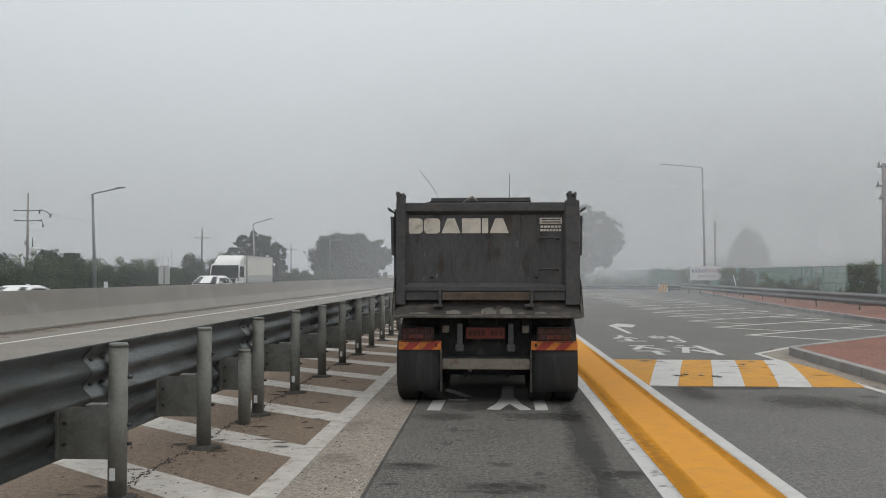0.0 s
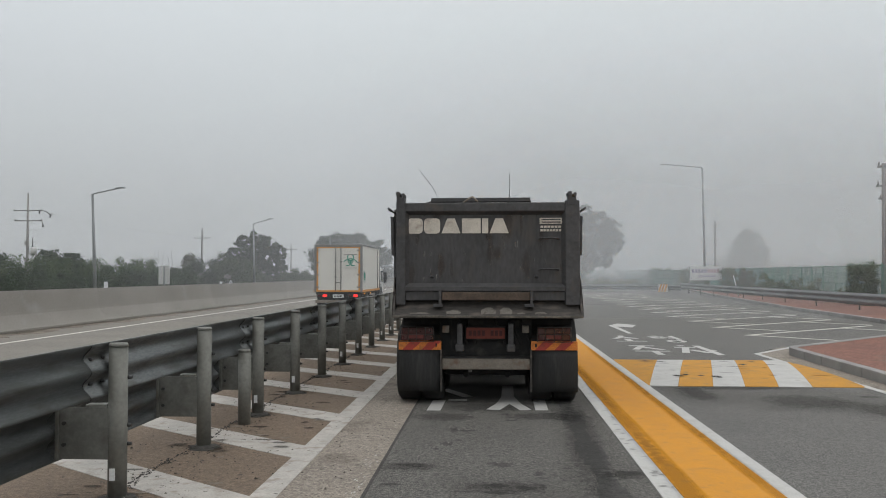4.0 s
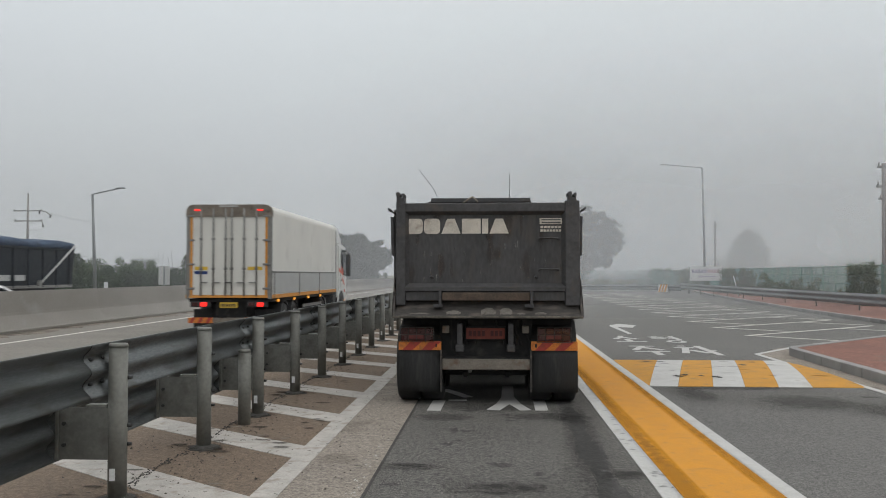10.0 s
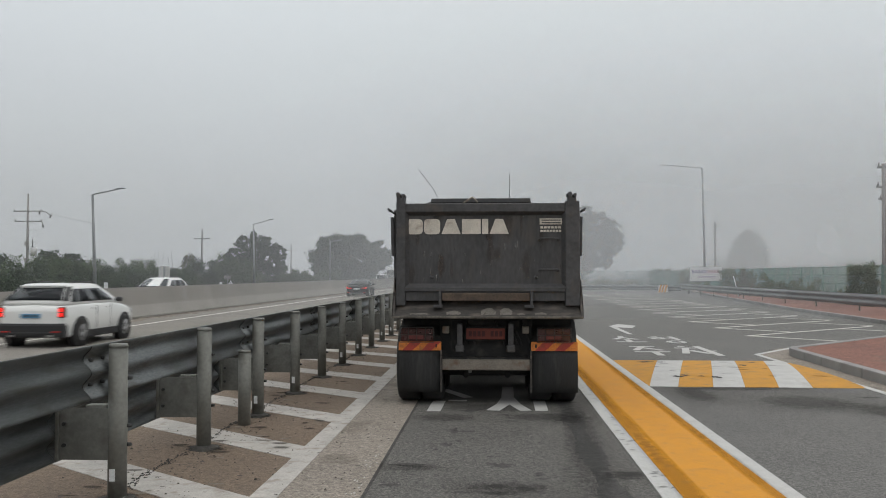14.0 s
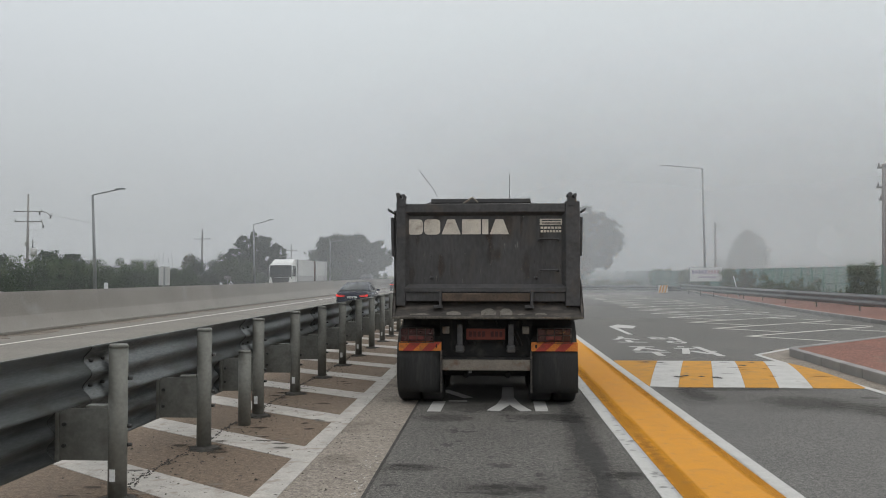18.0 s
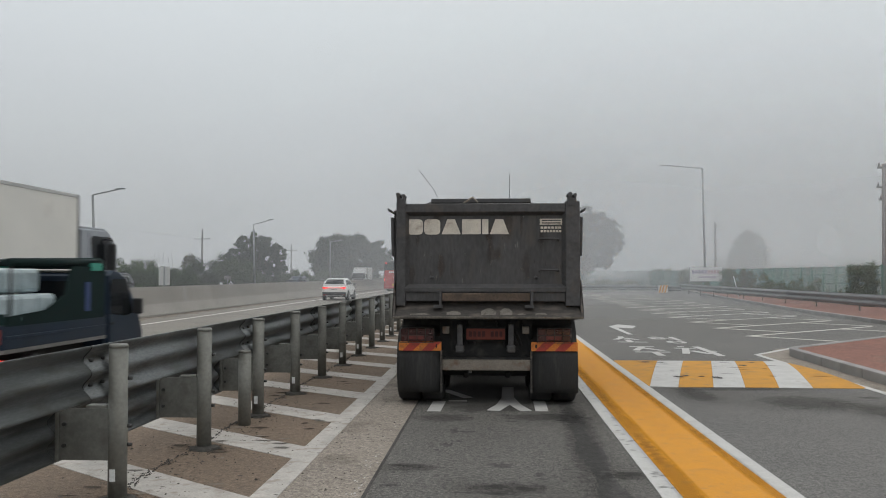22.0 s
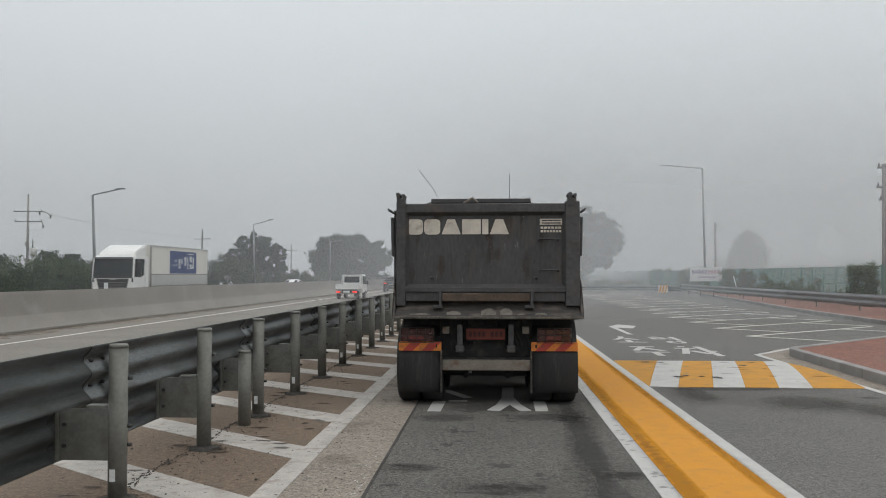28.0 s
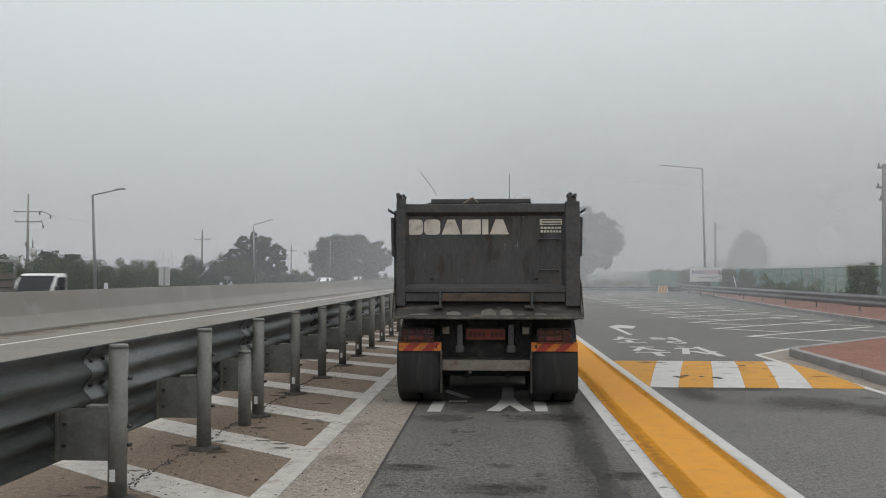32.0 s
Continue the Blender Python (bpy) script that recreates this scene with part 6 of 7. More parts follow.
def lorry(name, label, L, w, H, floor, cab_len, cab_h, box_mat, paint, deflector=True, trim=None, lower=None, rods=4, lit=True, axles=None, gap=0.12, chevron=True, top_lamps=True, seam=False, gaps=None, plate=M_YPLATE, round_top=0.035):
    """A lorry with a closed box body; gaps: y ranges of the bodies, else one body from the rear to the cab."""
    t = thing(name, label, "truck", "passing trucks")
    hw = w / 2
    y1 = L - cab_len - gap
    box_rail = M_BOX_GREY if lower or not trim else M_STEEL
    zc = H - max(0.0, round_top - 0.04)
    for a, b in (gaps or [])[:1]:
        part("bulkhead", bx(-hw + 0.03, hw - 0.03, b + 0.004, b + 0.05, floor, H - 0.05, 0.01), M_BULKHEAD, t, "brown-red front wall of the second body")
        part("drawbar", bx(-0.3, 0.3, b, b + 1.2, floor - 0.3, floor - 0.1, 0.02), M_CHASSIS, t)
    for a, b in (gaps or [(0.0, y1)]):
        own = bx(-hw, hw, a, b, floor, H)
        tops = [e for e in own.edges if all(v.co.z > H - 0.01 for v in e.verts) and abs(e.verts[0].co.x - e.verts[1].co.x) < 0.01]
        bmesh.ops.bevel(own, geom=tops, offset=round_top, segments=4, affect="EDGES", profile=0.5)
        body = part("box_body", own, box_mat, t)
        for s in (-1, 1):
            if round_top < 0.1:
                part("top_rail", bx(s * hw - 0.03, s * hw + 0.015, a + 0.02, b - 0.02, H - 0.07, H + 0.012, 0.008), box_rail, body)
            part("bottom_rail", bx(s * hw - 0.03, s * hw + 0.016, a + 0.02, b - 0.02, floor - 0.02, floor + 0.09, 0.008), trim or M_STEEL, body)
            part("corner_post", bx(s * hw - 0.05, s * hw + 0.016, b - 0.09, b + 0.008, floor, zc - (0.05 if round_top > 0.1 else 0), 0.01), M_STEEL, body)
            if lower:
                part("drop_side", bx(s * hw - 0.02, s * hw + 0.022, a + 0.12, b - 0.1, floor + 0.11, floor + lower, 0.01), M_BOX_GREY, body, "grey aluminium drop side")
                part("side_rail", bx(s * hw - 0.02, s * hw + 0.028, a + 0.06, b - 0.06, floor + lower, floor + lower + 0.05, 0.008), M_STEEL, body)
                for i in range(3):
                    yy = a + (b - a) * (0.02 + 0.32 * i)
                    part("side_strut", bx(s * hw - 0.02, s * hw + 0.035, yy, yy + 0.08, floor, floor + lower + 0.05, 0.008), M_STEEL, body)
            if seam:
                part("side_door", bx(s * hw - 0.01, s * hw + 0.012, b - 1.05, b - 0.25, floor + 0.12, H - 0.12, 0.01), box_mat, body)
                for yy in (b - 1.06, b - 0.25):
                    part("lock_rod", rod((s * (hw + 0.02), yy, floor + 0.1), (s * (hw + 0.02), yy, H - 0.12), 0.022, seg=6), M_STEEL, body)
        if a == 0.0:
            fr = trim or M_STEEL
            for s in (-1, 1):
                part("rear_post", bx(s * (hw - 0.06) - 0.06, s * (hw - 0.06) + 0.07, -0.03, 0.05, floor - 0.03, zc + 0.01 if round_top < 0.1 else zc - 0.05, 0.015), M_STEEL if box_mat is not M_BOX_GREY else box_mat, body)
                part("frame_trim", bx(s * (hw - 0.15) - 0.035, s * (hw - 0.15) + 0.03, -0.035, 0.03, floor + 0.05, H - 0.12, 0.006), fr, body)
                for i in range(4):
                    z = floor + (H - floor) * (0.1 + 0.26 * i)
                    part("hinge", bx(s * (hw - 0.13) - 0.12, s * (hw - 0.13) + 0.12, -0.055, 0.0, z - 0.03, z + 0.03, 0.01), M_STEEL, body)
                leaf = part("rear_door", bx(min(0.012 * s, s * (hw - 0.19)), max(0.012 * s, s * (hw - 0.19)), -0.022, 0.03, floor + 0.08, H - 0.13, 0.008), box_mat, body)
                for i in range(rods // 2):
                    x = s * ((0.09 if rods > 2 else 0.13) + i * 0.36)
                    part("lock_rod", rod((x, -0.05, floor + 0.05), (x, -0.05, H - 0.1), 0.024, seg=8), M_STEEL, leaf)
                    part("rod_handle", bx(x - 0.02 + (0 if s < 0 else -0.18), x + 0.02 + (0.18 if s < 0 else 0), -0.08, -0.05, floor + 0.42, floor + 0.46, 0.008), M_STEEL, leaf)
                    for z in (0.3, 0.62):
                        part("rod_clamp", bx(x - 0.045, x + 0.045, -0.07, -0.02, floor + (H - floor) * z, floor + (H - floor) * z + 0.07, 0.01), M_STEEL, leaf)
                if top_lamps:
                    part("top_lamp", bx(s * (hw - 0.33) - 0.09, s * (hw - 0.33) + 0.09, -0.065, 0.0, H - (0.10 if round_top < 0.1 else 0.17), H - (0.05 if round_top < 0.1 else 0.125), 0.01), M_TAIL if lit else M_TAIL_DIM, body)
            if round_top < 0.1:
                part("header", bx(-hw, hw, -0.028, 0.05, H - 0.12, H + 0.012, 0.01), M_STEEL, body)
            else:
                own = bx(-hw - 0.012, hw + 0.012, -0.05, 0.1, H - 0.34, H + 0.012)
                tops = [e for e in own.edges if all(v.co.z > H for v in e.verts) and abs(e.verts[0].co.x - e.verts[1].co.x) < 0.01]
                bmesh.ops.bevel(own, geom=tops, offset=round_top, segments=5, affect="EDGES", profile=0.5)
                part("header", own, M_HEADER, body, "brown rounded header over the rear doors")
                part("light_bar", bx(-0.28, 0.28, -0.06, -0.04, H - 0.06, H - 0.02, 0.008), M_BOX_GREY, body)
            part("header_trim", bx(-hw + 0.1, hw - 0.1, -0.034, 0.03, H - 0.16, H - 0.115), fr, body)
            part("sill_trim", bx(-hw + 0.1, hw - 0.1, -0.04, 0.03, floor - 0.0, floor + 0.075, 0.006), fr, body)
    part("chassis", bx(-0.45, 0.45, 0.25, L - 0.6, 0.62, floor - 0.04), M_CHASSIS, t)
    part("subframe", bx(-hw + 0.05, hw - 0.05, 0.1, y1, floor - 0.12, floor - 0.03), M_CHASSIS, t)
    beam = part("rear_bumper", bx(-hw + 0.04, hw - 0.04, 0.02, 0.14, 0.48, 0.62, 0.012), M_BUMPER, t)
    for s in (-1, 1):
        if chevron:
            ch = part("reflector_board", bx(s * (hw - 0.42) - 0.36, s * (hw - 0.42) + 0.36, -0.0, 0.022, 0.47, 0.63), M_ORANGE, beam)
            for i in range(3):
                a = s * (hw - 0.42) - 0.33 + 0.24 * i
                part("stripe", prism([(a, 0.472), (a + 0.1, 0.472), (a + 0.18, 0.628), (a + 0.08, 0.628)], "y", -0.006, 0.001), M_RED, ch)
        lamp = part("tail_lamp", bx(s * (hw - 0.42) - 0.30, s * (hw - 0.42) + 0.30, -0.01, 0.1, floor - 0.27, floor - 0.11, 0.015), M_PLASTIC, t)
        part("lens", bx(s * (hw - 0.42) - 0.0, s * (hw - 0.42) + 0.19, -0.022, 0.0, floor - 0.25, floor - 0.13, 0.01), M_TAIL if lit else M_TAIL_DIM, lamp, "glowing red tail light")
        part("lens", bx(s * (hw - 0.42) - 0.26, s * (hw - 0.42) - 0.07, -0.02, 0.0, floor - 0.25, floor - 0.13, 0.01), M_LENS, lamp)
        for i in range(max(2, int(y1 / 2.2))):
            part("side_marker", bx(s * hw - 0.02, s * hw + 0.02, 0.7 + i * 2.1, 0.86 + i * 2.1, floor - 0.13, floor - 0.06, 0.008), M_AMBER, t, "amber side marker light")
        part("side_guard", bx(s * hw - 0.06, s * hw - 0.02, y1 * 0.42, y1 * 0.72, 0.55, 0.67), M_STEEL, t)
        part("side_guard", bx(s * hw - 0.06, s * hw - 0.02, y1 * 0.42, y1 * 0.72, 0.78, 0.88), M_STEEL, t)
        part("mudflap", bx(s * (hw - 0.33) - 0.28, s * (hw - 0.33) + 0.28, 0.5, 0.53, 0.22, 0.85), M_FLAP, t)
        r = 0.5 if w > 2.2 else 0.40
        for ay in axles or (L * 0.2, L - 1.35):
            wheel(t, s * (hw - (0.18 if ay < y1 else 0.13)), ay, r, 0.3, s, M_RIM, True)
            if ay > y1:
                # black disc on the uncut cab stands in for the shaded arch opening
                part("arch_disc", rod((s * (hw - 0.4), ay, r), (s * (hw + 0.004), ay, r), r + 0.2, seg=22), M_PLASTIC, t)
            if ay < y1:
                wheel(t, s * (hw - 0.50), ay, r, 0.28, s, M_RIM, True)
            part("mudguard", prism([(ay + (r + 0.12) * math.cos(a), r + (r + 0.10) * math.sin(a)) for a in [i * math.pi / 7 for i in range(8)]] +
                                   [(ay + (r + 0.08) * math.cos(a), r + (r + 0.06) * math.sin(a)) for a in [i * math.pi / 7 for i in range(7, -1, -1)]], "x", s * (hw - 0.55), s * (hw - 0.02)), M_PLASTIC, t)
    part("fuel_tank", bx(-hw + 0.12, -hw + 0.6, y1 * 0.72, y1 * 0.86, 0.5, 0.98, 0.05), M_STEEL, t)
    part("battery_box", bx(hw - 0.6, hw - 0.12, y1 * 0.74, y1 * 0.86, 0.5, 0.98, 0.03), M_PLASTIC, t)
    pl = part("number_plate", bx(-0.26, 0.26, -0.02, 0.02, floor - 0.29, floor - 0.13, 0.006), plate, t)
    for i in range(6):
        part("plate_bar", bx(-0.21 + i * 0.073, -0.165 + i * 0.073, -0.027, -0.019, floor - 0.25, floor - 0.17), M_PLASTIC, pl)
    cab_part(t, paint, L - cab_len, L, w * 0.985, 0.62 if w > 2.2 else 0.5, cab_h)
    # black panel added so that the gap behind the cab looks shaded
    if gap > 0.3:
        part("gap_fill", bx(-hw * 0.9, hw * 0.9, y1 + 0.06, L - cab_len + 0.02, 0.7, cab_h - 0.2, 0.02), M_PLASTIC, t, "black panel filling the dark gap behind the cab")
    if deflector:
        own = prism([(L - cab_len + 0.05, cab_h - 0.02), (L - 0.45, cab_h - 0.02), (L - 0.75, cab_h + 0.22), (L - cab_len + 0.3, min(H, cab_h + 0.75)), (L - cab_len + 0.05, min(H, cab_h + 0.75))], "x", -hw * 0.88, hw * 0.88)
        bmesh.ops.bevel(own, geom=own.edges[:], offset=0.06, segments=2, affect="EDGES")
        part("roof_deflector", own, paint, t)
    return t


def small_truck(label, paint, L=5.1, double=False, lit=True, bed_mat=None, heads=M_CLEAR):
    """A one-ton truck with a short nose, cab and drop-side bed."""
    t = thing("small_truck", label, "truck", "small trucks")
    w, h = 1.72, 1.96
    cl = 2.5 if double else 1.65
    hw = w / 2
    y0 = L - cl
    own = prism([(y0, 0.42), (L, 0.42), (L, 0.80), (L - 0.08, 0.92), (L - 0.35, 1.12), (L - 0.67, 1.58), (L - 0.87, h - 0.08), (L - 1.1, h - 0.01), (L - 1.4, h), (y0, h - 0.03)], "x", -hw, hw)
    bmesh.ops.bevel(own, geom=own.edges[:], offset=0.075, segments=3, affect="EDGES")
    c = part("cab", own, paint, t)
    part("windscreen", patch((hw, L - 0.35, 1.12), (-hw, L - 0.35, 1.12), (-hw, L - 0.85, h - 0.06), (hw, L - 0.85, h - 0.06), 0.06, 0.94, 0.05, 0.94, 0.008), M_GLASS2, c)
    part("rear_window", bx(-hw * 0.72, hw * 0.72, y0 - 0.012, y0 + 0.02, 1.28, 1.76, 0.006), M_GLASS, c)
    for s in (-1, 1):
        spans = ((L - 1.55, L - 0.75),) if not double else ((L - 1.5, L - 0.75), (L - 2.35, L - 1.6))
        for a, b in spans:
            part("side_window", prism([(a, 1.16), (b - 0.15, 1.10), (b + 0.2 if b == L - 0.75 else b, 1.14), (b + 0.08 if b == L - 0.75 else b, 1.4), (b - 0.05, 1.72), (b - 0.15, 1.80), (a + 0.08, 1.80), (a, 1.72)], "x", s * hw - 0.004, s * hw + 0.009), M_GLASS, c)
            part("door_handle", bx(s * hw - 0.01, s * hw + 0.025, a + 0.03, a + 0.17, 0.96, 1.0, 0.008), M_PLASTIC, c)
        part("mirror", bx(s * (hw + 0.12) - 0.09, s * (hw + 0.12) + 0.09, L - 0.62, L - 0.52, 1.12, 1.42, 0.03), M_PLASTIC, c)
        part("head_lamp", bx(s * 0.62 - 0.16, s * 0.62 + 0.16, L - 0.12, L + 0.03, 0.66, 0.84, 0.03), heads, c)
        for ay, r in ((1.05, 0.30), (L - 1.0, 0.31)):
            # black disc in place of a cut arch and the shade inside it
            part("arch_disc", rod((s * hw * 0.78, ay, r), (s * (hw - 0.012), ay, r), r + 0.07, seg=18), M_PLASTIC, t)
            wheel(t, s * (hw - 0.08), ay, r, 0.2, s, M_RIM)
        part("bed_side", bx(s * (hw - 0.02) - 0.025, s * (hw - 0.02) + 0.025, 0.03, y0 - 0.06, 0.78, 1.14, 0.012), bed_mat or paint, t)
        part("bed_rib", bx(s * (hw + 0.01) - 0.012, s * (hw + 0.01) + 0.012, 0.05, y0 - 0.08, 0.93, 0.98, 0.006), bed_mat or paint, t)
        part("tail_lamp", bx(s * 0.66 - 0.17, s * 0.66 + 0.17, -0.02, 0.08, 0.52, 0.64, 0.012), M_TAIL if lit else M_TAIL_DIM, t)
        part("mudflap", bx(s * 0.66 - 0.15, s * 0.66 + 0.15, 0.62, 0.64, 0.2, 0.55), M_FLAP, t)
    part("bed_floor", bx(-hw, hw, 0.02, y0 - 0.05, 0.72, 0.79, 0.01), M_STEEL, t)
    part("tail_board", bx(-hw, hw, 0.0, 0.05, 0.78, 1.14, 0.012), bed_mat or paint, t)
    part("tail_rib", bx(-hw * 0.92, hw * 0.92, -0.015, 0.02, 0.93, 0.98, 0.006), bed_mat or paint, t)
    part("guard_frame", tube([(-hw + 0.08, y0 - 0.1, 0.8), (-hw + 0.08, y0 - 0.1, h - 0.02), (hw - 0.08, y0 - 0.1, h - 0.02), (hw - 0.08, y0 - 0.1, 0.8)], 0.025), M_STEEL, t)
    part("chassis", bx(-0.4, 0.4, 0.15, L - 0.4, 0.42, 0.72), M_CHASSIS, t)
    part("rear_bumper", bx(-hw * 0.9, hw * 0.9, 0.03, 0.12, 0.40, 0.50, 0.01), M_BUMPER, t)
    part("number_plate", bx(-0.26, 0.26, -0.03, 0.02, 0.52, 0.66, 0.006), M_WPLATE, t)
    part("front_bumper", bx(-hw, hw, L - 0.1, L + 0.05, 0.36, 0.58, 0.03), M_PLASTIC, t)
    return t


V = {}
# receding traffic
t = V["waste"] = lorry("box_truck", "white box truck with orange trim and green hazard emblem", 8.3, 2.35, 3.31, 1.02, 1.7, 2.3, M_BOX_WHITE, M_VAN_WHITE, False, M_TRIM, None, 2, True, (1.9, 7.1), chevron=False, top_lamps=False, seam=True, plate=M_WPLATE)


def emblem(parent, u, z, r, face, side):
    """A ring emblem in green: three arcs about a ring, on the rear or the side."""
    def put(a, b):
        return (u + a, face, z + b) if not side else (face, u + a, z + b)
    for k in range(3):
        a0 = math.radians(90 + 120 * k)
        cx_, cz_ = 0.62 * r * math.cos(a0), 0.62 * r * math.sin(a0)
        pts = [put(cx_ + 0.52 * r * math.cos(a0 + math.radians(g)), cz_ + 0.52 * r * math.sin(a0 + math.radians(g))) for g in range(40, 321, 28)]
        part("emblem_arc", tube(pts, 0.05 * r + 0.012, 5), M_GREENP, parent)
    part("emblem_ring", tube([put(0.42 * r * math.cos(a * math.tau / 14), 0.42 * r * math.sin(a * math.tau / 14)) for a in range(15)], 0.04 * r + 0.012, 5), M_GREENP, parent)


part("emblem_panel", bx(0.28, 0.92, -0.045, -0.02, 2.18, 2.82), M_BOX_WHITE, t, "white emblem panel")
emblem(t, 0.60, 2.52, 0.29, -0.047, False)
part("emblem_edge", bx(0.27, 0.93, -0.05, -0.044, 2.81, 2.84), M_STEEL, t)
part("emblem_edge", bx(0.27, 0.93, -0.05, -0.044, 2.17, 2.185), M_STEEL, t)
part("emblem_panel", bx(1.175, 1.19, 0.35, 0.95, 1.45, 2.05), M_BOX_GREY, t)
emblem(t, 0.65, 1.76, 0.2, 1.196, True)
V["wing"] = lorry("box_truck", "large white wing-body truck with grey lower sides and orange trim", 12.9, 2.5, 3.88, 1.2, 1.9, 3.15, M_BOX_WHITE, M_VAN_WHITE, True, M_TRIM, 0.72, 6, True, (1.7, 3.0, 7.6, 11.55), gap=0.75, round_top=0.22)
for s in (-1, 1):
    for pts in ([(11.02, 2.14), (11.3, 2.12), (11.9, 1.98), (12.35, 1.72), (12.05, 1.82), (11.6, 1.92), (11.15, 2.0), (11.02, 2.03)], [(11.75, 1.78), (12.1, 1.66), (12.5, 1.4), (12.2, 1.46), (11.95, 1.56)],
                [(11.5, 2.22), (11.9, 2.14), (12.25, 1.94), (12.1, 1.94), (11.75, 2.06)], [(12.3, 1.18), (12.55, 1.1), (12.6, 1.16), (12.35, 1.25)]):
        part("cab_stripe", prism(pts, "x", s * 1.232, s * 1.24), M_SWOOSH, V["wing"], "orange-red swoosh decal")
    part("turn_lamp", bx(s * 1.235 - 0.02, s * 1.235 + 0.03, 12.15, 12.35, 0.72, 0.8, 0.015), M_AMBER, V["wing"], "glowing amber side indicator")
    part("arch_lip", prism([(11.55 + 0.80 * math.cos(a), 0.52 + 0.82 * math.sin(a)) for a in [i * math.pi / 10 for i in range(11)]] + [(11.55 + 0.69 * math.cos(a), 0.52 + 0.70 * math.sin(a)) for a in [i * math.pi / 10 for i in range(10, -1, -1)]], "x", s * 1.2, s * 1.25), M_VAN_WHITE, V["wing"])
part("decal", bx(-1.0, -0.62, -0.032, -0.02, 2.0, 2.1), M_YPLATE, V["wing"])
part("decal", bx(0.55, 0.98, -0.032, -0.02, 2.0, 2.1), M_YPLATE, V["wing"])
part("decal", bx(-1.0, -0.62, -0.032, -0.02, 1.88, 1.97), M_BLUED, V["wing"])
V["box"] = lorry("box_truck", "plain pale grey-white box truck", 8.2, 2.3, 3.08, 0.98, 1.75, 2.4, M_BOX_WHITE, M_VAN_WHITE, False, M_BOX_WHITE, None, 2, True, (1.9, 7.0), top_lamps=True, plate=M_STEEL, chevron=False)
t = V["trailer"] = lorry("box_truck", "silver-cabbed lorry with a long white box body", 12.5, 2.5, 3.85, 1.22, 2.0, 3.1, M_BOX_WHITE, M_SILVER, False, None, None, 6, True, (2.2, 3.5, 11.2), gap=0.1)
part("exhaust", tube([(0.9, 10.52, 1.2), (0.9, 10.52, 2.9)], 0.05), M_STEEL, t)
V["sedan_black"] = car("glossy black saloon car with lit tail lamps", M_BLACKP, 4.95, 1.88, 1.47)
V["suv_white"] = car("white compact SUV with black pillars and upright tail lamps", M_VAN_WHITE, 4.4, 1.87, 1.65, "suv", True, None, M_EVPLATE, tails="vertical")
V["sedan_dark"] = car("black saloon car far down the road", M_BLACKP, 4.9, 1.87, 1.46)
V["sedan_blue"] = car("midnight-blue saloon car with glowing tail lamps", M_BLUEP, 4.95, 1.88, 1.47)
V["suv_tall"] = car("white SUV with black cladding and a red light bar", M_VAN_WHITE, 4.6, 1.87, 1.66, "suv", tails="bar")
part("light_bar", bx(-0.78, 0.78, -0.032, 0.05, 0.925, 0.95, 0.006), M_TAIL, V["suv_tall"], "thin red light bar")
V["suv_dark"] = car("dark grey SUV with lit tail lamps", M_GREYP, 4.7, 1.9, 1.72, "suv")
V["pickup"] = small_truck("white double-cab pickup truck carrying a grey tool box", M_VAN_WHITE, 5.2, True)
own = bx(-0.72, 0.72, 0.9, 2.45, 0.79, 1.55, 0.03)
part("cargo_box", own, M_TOOLBOX, V["pickup"], "grey-green tool box")
for i in range(7):
    part("brand_bar", bx(-0.36 + 0.1 * i, -0.29 + 0.1 * i, -0.022, -0.01, 1.0, 1.07), M_STEEL, V["pickup"])
part("tarp", bx(-0.76, 0.3, 0.2, 1.0, 0.79, 1.22, 0.06), M_NET, V["pickup"], "green folded tarpaulin")
V["pickup_far"] = small_truck("white double-cab pickup truck far off", M_VAN_WHITE, 5.2, True)
t = V["loaded"] = small_truck("dark blue small truck loaded with wrapped packs under a dark net", M_NAVY, 5.1, False)
pack = random.Random(5)
for k in range(3):
    for i in range(3 if k < 2 else 2):
        for j in range(3):
            x, y, z = -0.52 + 0.52 * i + (0.26 if k == 2 else 0) + pack.uniform(-0.02, 0.02), 0.38 + 0.56 * j + pack.uniform(-0.03, 0.03), 0.79 + 0.40 * k
            part("wrapped_pack", bx(x - 0.24, x + 0.24, y - 0.26, y + 0.26, z, z + 0.385, 0.07), M_WRAP, t, "pale pack of bottles wrapped in film")
part("cargo_net", loft([[(-0.87, 0.08, 1.12), (0.87, 0.08, 1.12), (0.87, 0.14, 1.12), (-0.87, 0.14, 1.12)], [(-0.84, 0.10, 1.30), (0.84, 0.10, 1.30), (0.84, 0.16, 1.30), (-0.84, 0.16, 1.30)]]), M_NET, t, "green cargo net over the tail board")
for s in (-1, 1):
    part("side_net", prism([(0.1, 1.12), (3.3, 1.12), (3.3, 2.02), (2.05, 2.02), (1.85, 1.55), (1.2, 1.32), (0.1, 1.26)], "x", s * 0.86 - 0.012, s * 0.86 + 0.012), M_NET, t, "dark green net hanging down the side")
    part("side_roll", rod((s * 0.8, 0.25, 2.06), (s * 0.8, 3.3, 2.1), 0.06, seg=10), M_NET, t, "rolled dark sheet along the frame")
    for yy in (0.3, 3.25):
        part("frame_post", rod((s * 0.82, yy, 1.1), (s * 0.82, yy, 2.05), 0.022, seg=6), M_PLASTIC, t)
    part("tag", bx(s * 0.86 - 0.02, s * 0.86 + 0.03, 2.75, 3.15, 1.95, 2.08), M_GREENP, t, "bright teal tag on the frame")
    part("blue_strap", bx(s * 0.86 - 0.02, s * 0.86 + 0.02, 2.55, 2.72, 1.25, 1.75), M_BLUED, t)
